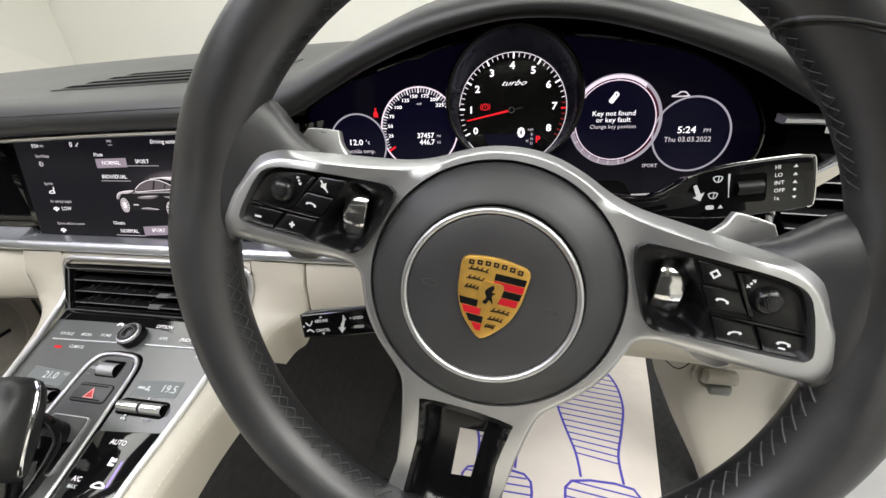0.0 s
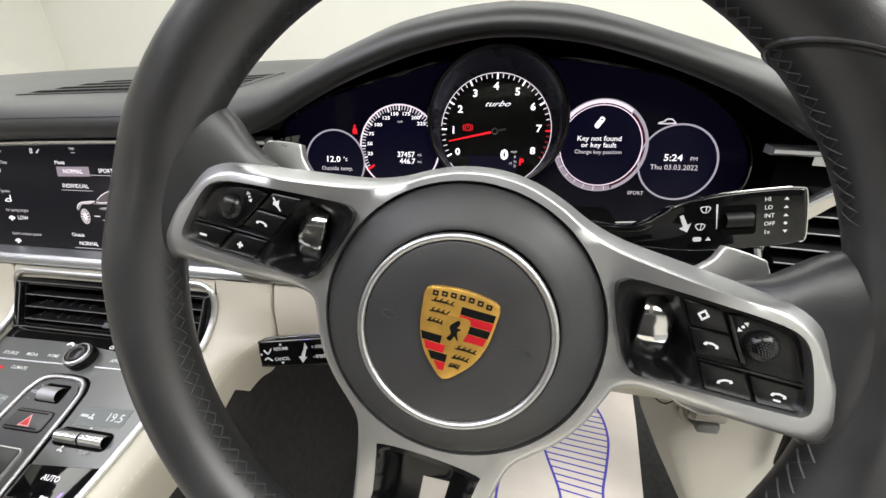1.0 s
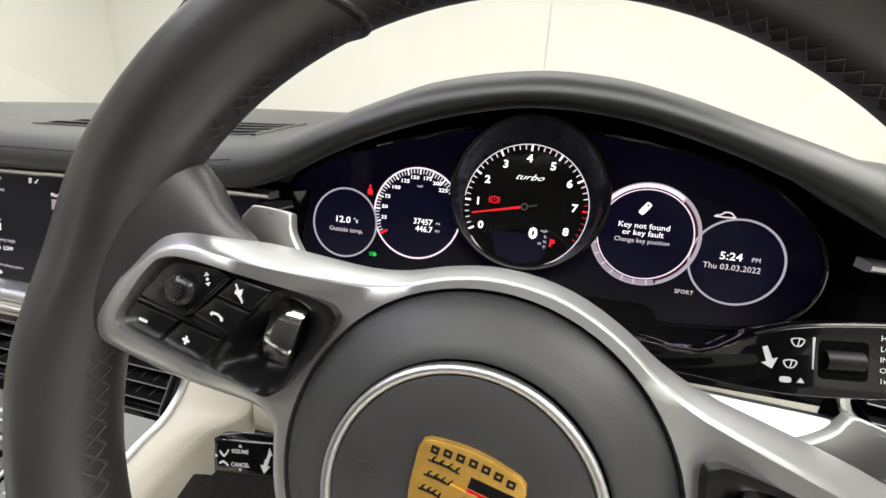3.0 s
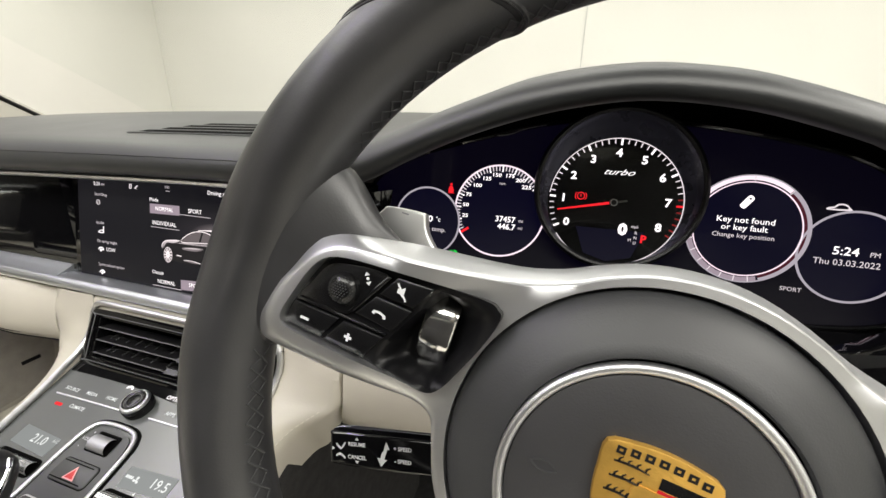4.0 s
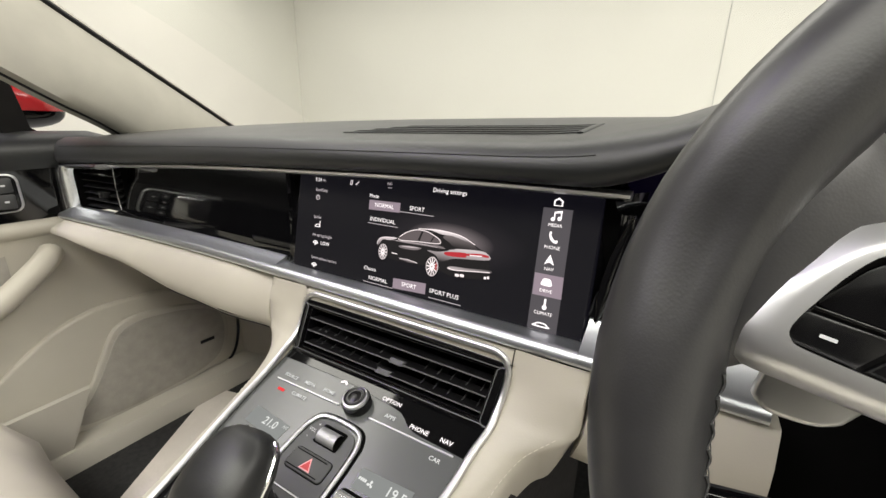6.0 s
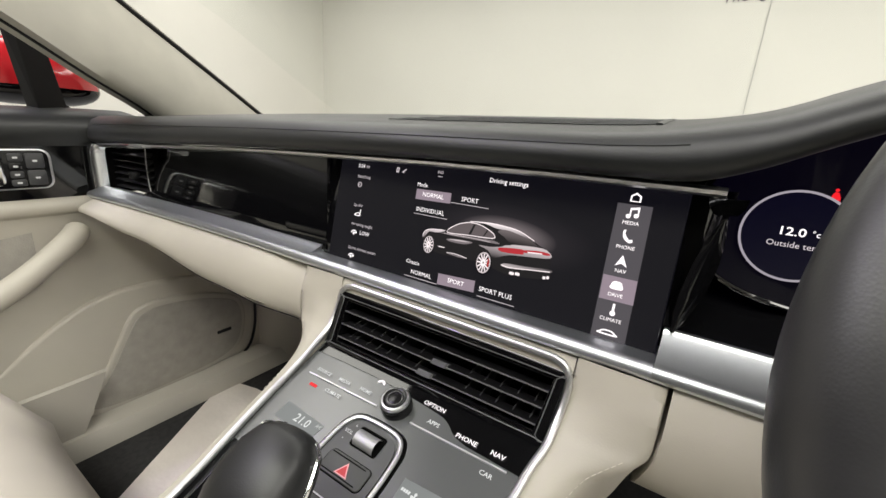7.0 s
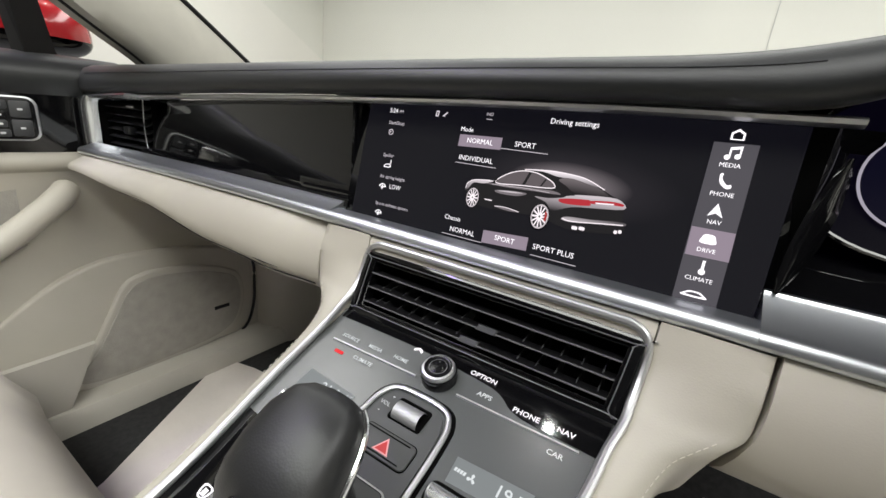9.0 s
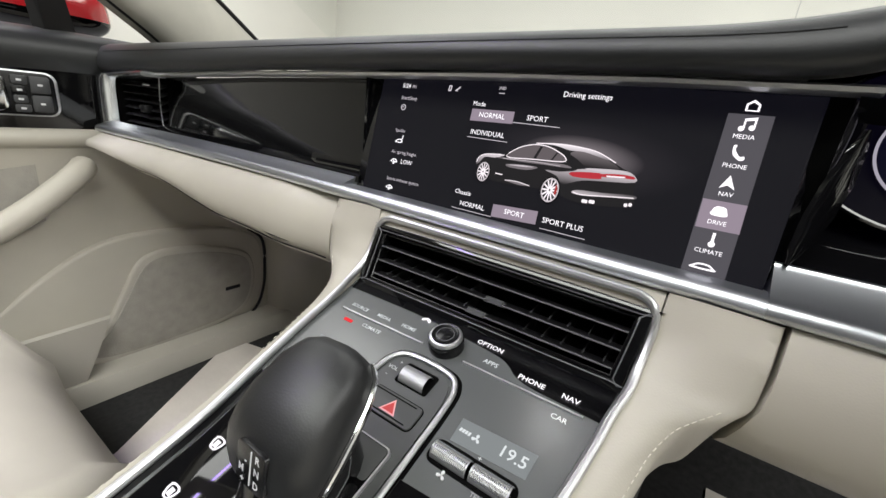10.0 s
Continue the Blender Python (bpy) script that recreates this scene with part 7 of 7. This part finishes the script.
for x, y in ((-9.6, 6.4), (-12.2, -3.4)):
    bm = plate(mm(smooth_loop([(x - 2.8, y + 1.2), (x, y + 2.0), (x + 2.8, y + 1.2), (x + 1.4, y - 1.8), (x - 1.4, y - 1.8)], 2)), [mm(smooth_loop([(x - 2.2, y + 0.9), (x, y + 1.5), (x + 2.2, y + 0.9), (x + 1.0, y - 1.4), (x - 1.0, y - 1.4)], 2))], z0=0, z1=0.0003)
    plate(mm([(x - 0.2, y - 1.7), (x + 0.2, y - 1.7), (x + 0.9, y + 1.7), (x + 0.5, y + 1.7)]), z0=0, z1=0.0004, bm=bm)
    part("print", bm, PRINT, wiper, "white wiper symbol", smooth=0)
bm = plate(mm(rrect(-13.8, -10.6, 4.6, 2.6, 1.0)), z0=0, z1=0.0003)
plate(mm([(-9.4, -11.6), (-6.4, -11.6), (-7.9, -9.4)]), z0=0, z1=0.0003, bm=bm)
part("print", bm, PRINT, wiper, "white headlamp washer symbol", smooth=0)

cruise = thing("cruise_stalk", pose(0.258, 0.2185, 0.8085, 70, 0, 0) @ pose(0, 0, 0, 0, 0, 9.5), "glossy black cruise control stalk with white markings", "stalk")
out = smooth_loop([(-27, -7), (-24.5, -9.4), (0, -10.4), (34, -10.2), (60, -9), (60, 9), (34, 8.6), (0, 9.2), (-24.5, 9.2), (-27, 7)], 2)
part("stalk_body", plate(mm(out), z0=-0.011, z1=0.0, bevel=0.0016, segs=3), GLOSS, cruise, "piano black flat stalk", smooth=40)
for w, x, y in (("RESUME", -9.4, 3.2), ("CANCEL", -9.4, -4.0), ("+ SPEED", 19.0, 3.0), ("- SPEED", 19.0, -3.8)):
    lettering(cruise, w, x, y, 2.2, PRINT, z=0.0003, bold=0.08)
bm = plate(mm([(-10.6, 5.6), (-8.2, 5.6), (-9.4, 7.2)]), z0=0, z1=0.0003)
plate(mm([(-10.6, -6.0), (-8.2, -6.0), (-9.4, -7.6)]), z0=0, z1=0.0003, bm=bm)
plate(mm([(7.2, 0.6), (9.0, 6.4), (11.0, 2.2), (9.6, 2.0), (7.6, -3.6), (9.4, -3.6), (5.6, -7.6), (3.4, -3.0), (5.2, -3.2), (6.4, 0.4)]), z0=0, z1=0.0003, bm=bm)
plate(mm(smooth_loop([(-22.6, 2.2), (-19.6, -0.4), (-16.6, 3.4), (-17.4, 3.8), (-19.6, 0.8), (-22.2, 3.2)], 2)), z0=0, z1=0.0003, bm=bm)
plate(mm(smooth_loop([(-22.4, -4.4), (-20.2, -3.4), (-17.4, -5.2), (-17.0, -4.4), (-20.2, -2.2), (-22.8, -3.4)], 2)), z0=0, z1=0.0003, bm=bm)
plate(mm([(-25.4, 1.0), (-23.8, 0), (-25.4, -1.0)]), z0=0, z1=0.0003, bm=bm)
part("print", bm, PRINT, cruise, "white arrow and speedometer marks", smooth=0)
part("stalk_arm", tube([(0.055, 0.0, -0.006), (0.085, 0.004, -0.02), (0.115, 0.01, -0.045)], [0.009, 0.010, 0.012], 10), MATT, cruise, "black stalk arm")

# ---- end vents ----
def end_vent(side, label):
    """Slatted outlet between a thick silver bracket and the glossy panel."""
    v = thing("side_air_vent", pose(side * 0.68, 0.34, 0.80), label, "air vent", "side air vents")
    part("vent_shaft", loft([[(side * x, y, z) for x, y in ((0.728, 0.325), (0.722, 0.362), (0.61, 0.368), (0.598, 0.345))] for z in (0.806, 0.85, 0.893)]), VOID, v, "dark vent shaft", world=True)
    for k in range(6):
        z = 0.8175 + 0.0118 * k
        x1 = 0.609 - 0.006 * (k / 5)
        bm = loft([[(side * x, y, z), (side * x, y - 0.0008, z + 0.0012), (side * x, y + 0.012, z + 0.0072), (side * x, y + 0.013, z + 0.0058)] for x, y in ((0.724, 0.332), (0.66, 0.338), (x1, 0.340))], closed=True, cap=True)
        part("slat", bm, MATT, v, world=True)
    part("vent_tab", box(side * 0.652 - 0.009, side * 0.652 + 0.009, 0.329, 0.342, 0.838, 0.850, 0.002), MATT, v, "small slat tab", world=True)
    # upright bar with a rounded face
    prof = smooth_loop([(0.752, 0.325), (0.7518, 0.309), (0.7488, 0.3038), (0.7428, 0.3025), (0.7370, 0.3045), (0.7335, 0.3095), (0.7315, 0.3150), (0.7300, 0.3230)], 3, closed=False)
    rows = [[(side * (x - d), y + e, z) for x, y in prof] for z, d, e in ((0.7985, 0.0, 0), (0.82, 0.0003, 0), (0.845, 0.0006, 0), (0.870, 0.0006, 0), (0.880, 0.0010, 0.0005), (0.8865, 0.0025, 0.002), (0.8905, 0.0055, 0.005))]
    part("vent_bracket", loft(rows), BRUSHED, v, "thick polished silver bracket", world=True, smooth=60)
    top = [(0.7515, 0.885), (0.745, 0.8885), (0.735, 0.8905), (0.70, 0.8925), (0.65, 0.8955), (0.598, 0.8985)]
    part("bracket_arm", loft([[(side * x, 0.345, z + 0.002), (side * x, 0.314, z + 0.0015), (side * x, 0.3115, z - 0.001), (side * x, 0.3125, z - 0.0045), (side * x, 0.316, z - 0.006), (side * x, 0.345, z - 0.006)] for x, z in top], closed=True, cap=True), BRUSHED, v, "silver bracket arm", world=True)
    part("vent_edge", tube(smooth_loop([(side * 0.600, 0.337, 0.818), (side * 0.6065, 0.338, 0.835), (side * 0.608, 0.338, 0.86), (side * 0.604, 0.338, 0.893)], 4, closed=False), 0.0007, 6), SILVER, v, "thin bright edge", world=True)
    for k in range(4):
        part("print", box(side * (0.640 - 0.006 * k) - 0.0012, side * (0.640 - 0.006 * k) + 0.0012, 0.3295, 0.331, 0.8795, 0.8815), PRINT, v, world=True)
    return v


end_vent(-1, "black side air vent with a silver bracket, beside the passenger")

# driver's outer vent, set in a cream panel
vent_r = thing("outer_air_vent", pose(0.64, 0.33, 0.80), "black louvred driver side air vent with silver frame", "air vent")
part("vent_shaft", loft([[(0.585, 0.345, 0.815), (0.585, 0.348, 0.915)], [(0.76, 0.30, 0.812), (0.76, 0.30, 0.91)]]), VOID, vent_r, "dark vent shaft", world=True)
for k in range(6):
    z = 0.832 + 0.0125 * k
    x0 = 0.588 + 0.006 * abs(k - 2)
    bm = loft([[(x, y, z), (x, y - 0.0005, z + 0.0014), (x, y + 0.015, z + 0.006), (x, y + 0.015, z + 0.0048)] for x, y in ((x0, 0.328), (0.66, 0.318), (0.75, 0.285))], closed=True, cap=True)
    part("slat", bm, MATT, vent_r, world=True)
    part("slat_edge", tube([(x0, 0.3275, z + 0.0008), (0.66, 0.3175, z + 0.0008), (0.75, 0.2845, z + 0.0008)], 0.0006, 5), GREY_PRINT, vent_r, world=True)
part("vent_frame", tube(smooth_loop([(0.625, 0.320, 0.916), (0.590, 0.331, 0.880), (0.583, 0.331, 0.855), (0.592, 0.329, 0.832), (0.63, 0.320, 0.821), (0.75, 0.288, 0.818)], 4, closed=False), 0.0032, 8), BRUSHED, vent_r, "silver vent frame", world=True)
part("cream_wedge", loft([[(0.640, 0.318, 0.928), (0.653, 0.313, 0.926)], [(0.605, 0.325, 0.900), (0.613, 0.322, 0.892)], [(0.578, 0.330, 0.868), (0.584, 0.328, 0.859)]]), CREAM, vent_r, "cream trim wedge", world=True)

# ---- grille on the dash top ----
grille = thing("dash_grille", pose(-0.01, 0.47, 0.957), "black slatted grille on the dashboard top", "grille")


def top_z(x, y):
    sec = dash_section(x)
    return float(np.interp(y, [p[1] for p in sec[8:17]], [p[2] for p in sec[8:17]]))


def on_top(x0, x1, ya, yb, lift, n=20):
    """A strip of the pad's top between two depths, lifted a little."""
    rows = []
    for k in range(n + 1):
        x = x0 + (x1 - x0) * k / n
        rows.append([(x, y, top_z(x, y) + lift) for y in (ya, (ya + yb) / 2, yb)])
    return loft(rows)


# no openings: the slots' darkness is black strips laid on the pad
for k in range(4):
    y = 0.412 + 0.0185 * k
    part("slot", on_top(-0.135 + 0.012 * k, 0.128, y, y + 0.0130, 0.0009), VOID, grille, "black strip on the pad, a slot's shade put into colour", world=True)
for k in range(5):
    y = 0.4062 + 0.0185 * k
    xa = -0.142 + 0.012 * k
    pts = [(xa + (0.132 - xa) * j / 18, y, top_z(xa + (0.132 - xa) * j / 18, y) + 0.0008) for j in range(19)]
    part("slat", tube(pts, 0.0022, 8, flat=0.28), DASH_LEATHER, grille, world=True)
part("grille_end", tube([(0.133, y, top_z(0.133, y) + 0.0008) for y in (0.40, 0.42, 0.45, 0.475, 0.485)], 0.0028, 8, flat=0.35), DASH_LEATHER, grille, world=True)

# ---- door switches ----
SWP = Matrix(((0, 0, 1, -0.7555), (-1, 0, 0, 0), (0, 1, 0, 0), (0, 0, 0, 1)))
seat_switches = thing("door_switch_panel", SWP, "chrome framed grey switch panel on the passenger door", "switch panel")


def sw(name, y0, y1, z0, z1, mat, d0, d1, label="", bevel=0.0008, r=0.004):
    return part(name, plate(rrect(-(y0 + y1) / 2, (z0 + z1) / 2, y1 - y0, z1 - z0, r, 5), z0=d0, z1=d1, bevel=bevel), mat, seat_switches, label)


part("switch_frame", plate(rrect(-0.170, 0.8485, 0.1715, 0.0645, 0.014, 6), z0=0.0, z1=0.0035, bevel=0.0012), SILVER, seat_switches, "satin silver frame")
sw("switch_base", 0.085, 0.252, 0.8185, 0.8785, KEY_BLACK, 0.002, 0.0045, "dark switch base", r=0.012)
sw("door_release", 0.115, 0.197, 0.823, 0.874, CHROME, 0.004, 0.013, "chrome door release", bevel=0.003, r=0.010)
for y0, y1, z0, z1 in ((0.203, 0.221, 0.861, 0.874), (0.203, 0.219, 0.848, 0.859), (0.203, 0.219, 0.835, 0.846), (0.203, 0.221, 0.822, 0.833), (0.223, 0.246, 0.850, 0.874), (0.223, 0.246, 0.823, 0.847)):
    k = sw("switch_key", y0, y1, z0, z1, SWITCH_GREY if z0 != 0.848 else KEY_BLACK, 0.004, 0.0068, "grey memory key", r=0.003)
    part("print", plate(rrect(-(y0 + y1) / 2, (z0 + z1) / 2, 0.006, 0.003, 0.001), z0=0.0068, z1=0.0070), PRINT, k, smooth=0)

# ---- paper mats ----
def footprint(parent, cx, cy, side, turn=0.0):
    """One shoe print in blue lines: outline, ribs of the sole, heel."""
    sole = [(-0.020, -0.095), (-0.026, -0.05), (-0.044, 0.015), (-0.054, 0.07), (-0.047, 0.13), (-0.018, 0.175), (0.018, 0.172), (0.044, 0.13), (0.052, 0.07), (0.044, 0.01), (0.034, -0.045), (0.036, -0.095)]
    sole = [(side * 1.2 * x, y) for x, y in sole]
    arc = smooth_loop(sole, 5, closed=False)
    heel = [(side * 1.15 * x, y) for x, y in ((-0.034, -0.105), (0.050, -0.100), (0.052, -0.15), (0.036, -0.19), (0.0, -0.20), (-0.030, -0.185), (-0.042, -0.15))]
    m = pose(cx, cy, 0, 0, 0, turn)

    def put(pts, closed=False, w=0.0022):
        out = [m @ Vector((x, y, 0.0)) for x, y in pts]
        return tube([(p.x, p.y, 0.0008) for p in out], w, 4, closed=closed, flat=0.2)

    part("print_outline", put(arc), BLUE_INK, parent, "blue shoe outline")
    part("print_outline", put(smooth_loop(heel, 3), True), BLUE_INK, parent, "blue heel outline")
    bm = bmesh.new()
    for pts, y0, y1 in ((arc, -0.055, 0.155), (smooth_loop(heel, 3), -0.19, -0.108)):
        y = y0
        while y < y1:
            xs_ = []
            loop = pts + [pts[0]]
            for (xa, ya), (xb, yb) in zip(loop, loop[1:]):
                if (ya - y) * (yb - y) < 0:
                    xs_.append(xa + (xb - xa) * (y - ya) / (yb - ya))
            if len(xs_) >= 2:
                a, b = m @ Vector((min(xs_), y + 0.004, 0)), m @ Vector((max(xs_), y - 0.004, 0))
                tube([(a.x, a.y, 0.0007), (b.x, b.y, 0.0007)], 0.0014, 4, flat=0.2, bm=bm)
            y += 0.0135
    tagged(part("print_ribs", bm, BLUE_INK, parent, "blue sole stripes"), kind="stuff")


def paper(name, pts, z, label, seed):
    mat_ob = thing(name, pose(0, 0, z), label, "floor mat", "paper mats")
    bm = plate(pts, z0=0.0, z1=0.0006)
    bmesh.ops.triangulate(bm, faces=bm.faces)
    bmesh.ops.subdivide_edges(bm, edges=bm.edges, cuts=4, use_grid_fill=True)
    part("paper_sheet", bm, PAPER, mat_ob, "crinkled off-white paper")
    return mat_ob


driver_mat = paper("paper_floor_mat", [(0.235, 0.30), (0.60, 0.28), (0.628, 0.43), (0.662, 0.65), (0.680, 0.79), (0.25, 0.79)], 0.3205, "off-white paper floor mat with blue shoe prints, driver side", 1)
footprint(driver_mat, 0.535, 0.535, 1, -3)
footprint(driver_mat, 0.368, 0.535, -1, 3)
pass_mat = paper("paper_floor_mat", [(-0.735, 0.497), (-0.545, 0.20), (-0.50, 0.08), (-0.22, 0.08), (-0.24, 0.56), (-0.645, 0.520)], 0.3205, "off-white paper floor mat with blue shoe prints, passenger side", 2)
footprint(pass_mat, -0.452, 0.43, -1, 14)
footprint(pass_mat, -0.285, 0.43, 1, 14)

# ---- driver's kick panel and release handle ----
kick = thing("knee_trim", pose(0.64, 0.45, 0.32), "cream plastic trim beside the pedals with release handle", "trim panel")
# rows from the top down: the inner edge, a soft fold, the face turned to the door opening
FOLD = [((0.535, 0.40), (0.600, 0.395), (0.80, 0.430), 0.70), ((0.552, 0.43), (0.600, 0.420), (0.80, 0.465), 0.635), ((0.580, 0.45), (0.616, 0.437), (0.80, 0.490), 0.557), ((0.618, 0.455), (0.646, 0.444), (0.80, 0.498), 0.473), ((0.672, 0.455), (0.692, 0.447), (0.80, 0.500), 0.366), ((0.692, 0.455), (0.710, 0.448), (0.80, 0.500), 0.318)]
rows = []
for (xa, ya), (xb, yb), (xc, yc), z in FOLD:
    a, b, c = Vector((xa, ya, z + 0.008)), Vector((xb, yb, z)), Vector((xc, yc, z - 0.006))
    rows.append([a + Vector((0.004, 0.03, 0)), a, a.lerp(b, 0.6), b.lerp(a, 0.15) + Vector((0, 0.0012, 0)), b.lerp(c, 0.10) + Vector((0, 0.0006, 0)), b.lerp(c, 0.3), b.lerp(c, 0.65), c])
part("trim_face", loft(rows), CREAM_PLASTIC, kick, "smooth cream plastic", world=True, smooth=60)
part("trim_joint", tube([(0.572, 0.4335, 0.612), (0.582, 0.4335, 0.602), (0.593, 0.4330, 0.592), (0.600, 0.4325, 0.590), (0.606, 0.4315, 0.596), (0.609, 0.4300, 0.604)], 0.0007, 6), MATT, kick, "thin dark joint", world=True)
part("handle_bezel", tube(smooth_loop([(0.618, 0.430, 0.606), (0.618, 0.431, 0.586), (0.626, 0.432, 0.570), (0.642, 0.434, 0.562), (0.660, 0.437, 0.566), (0.668, 0.438, 0.575)], 4, closed=False), 0.0032, 8), CREAM_PLASTIC, kick, "round moulded bezel", world=True)
part("release_handle", tube([(0.624, 0.424, 0.592), (0.627, 0.423, 0.592), (0.664, 0.428, 0.586), (0.667, 0.429, 0.586)], [0.006, 0.0095, 0.0095, 0.006], 14), CREAM_PLASTIC, kick, "pale barrel release handle", world=True)
part("handle_tab", box(0.636, 0.662, 0.418, 0.445, 0.563, 0.577, 0.003), PAD_GREY, kick, "grey handle tab", world=True)
part("door_seal", tube([(0.785, 0.43, 0.70), (0.780, 0.45, 0.60), (0.778, 0.465, 0.53), (0.790, 0.475, 0.46)], 0.010, 8), MATT, kick, "dark door seal", world=True)

# ---- driver seat ----
driver_seat = thing("driver_seat", pose(0.40, -0.1, 0.32), "smooth cream leather driver seat cushion", "car seat")
part("seat_cushion", cushion(0.40, 0.25, -0.5, 0.205, 0.560, 0.16, 0.08), CREAM, driver_seat, "cream leather seat cushion", world=True, smooth=60)
part("seat_base", box(0.20, 0.60, -0.45, 0.05, 0.312, 0.42, 0.02), MATT, driver_seat, "dark seat base", world=True)

# ---- stitches along the console's cream flanks ----
for side in (-1, 1):
    bm = bmesh.new()
    edge = smooth_loop(flank_lines(side)[4][18:50], 6, closed=False)
    gone = 0.0
    for p, q in zip(edge, edge[1:]):
        p, q = Vector(p), Vector(q)
        gone += (q - p).length
        if gone >= 0.0046:
            gone = 0.0
            d = (q - p).normalized() * 0.0030
            c = p + Vector((side * 0.0002, -0.0003, 0.0006))
            tube([c, c + d * 0.5 + Vector((0, 0, 0.0002)), c + d], 0.00032, 5, bm=bm)
    tagged(part("flank_stitching", bm, CREAM_THREAD, console, "fine cream stitching", world=True), kind="stuff")
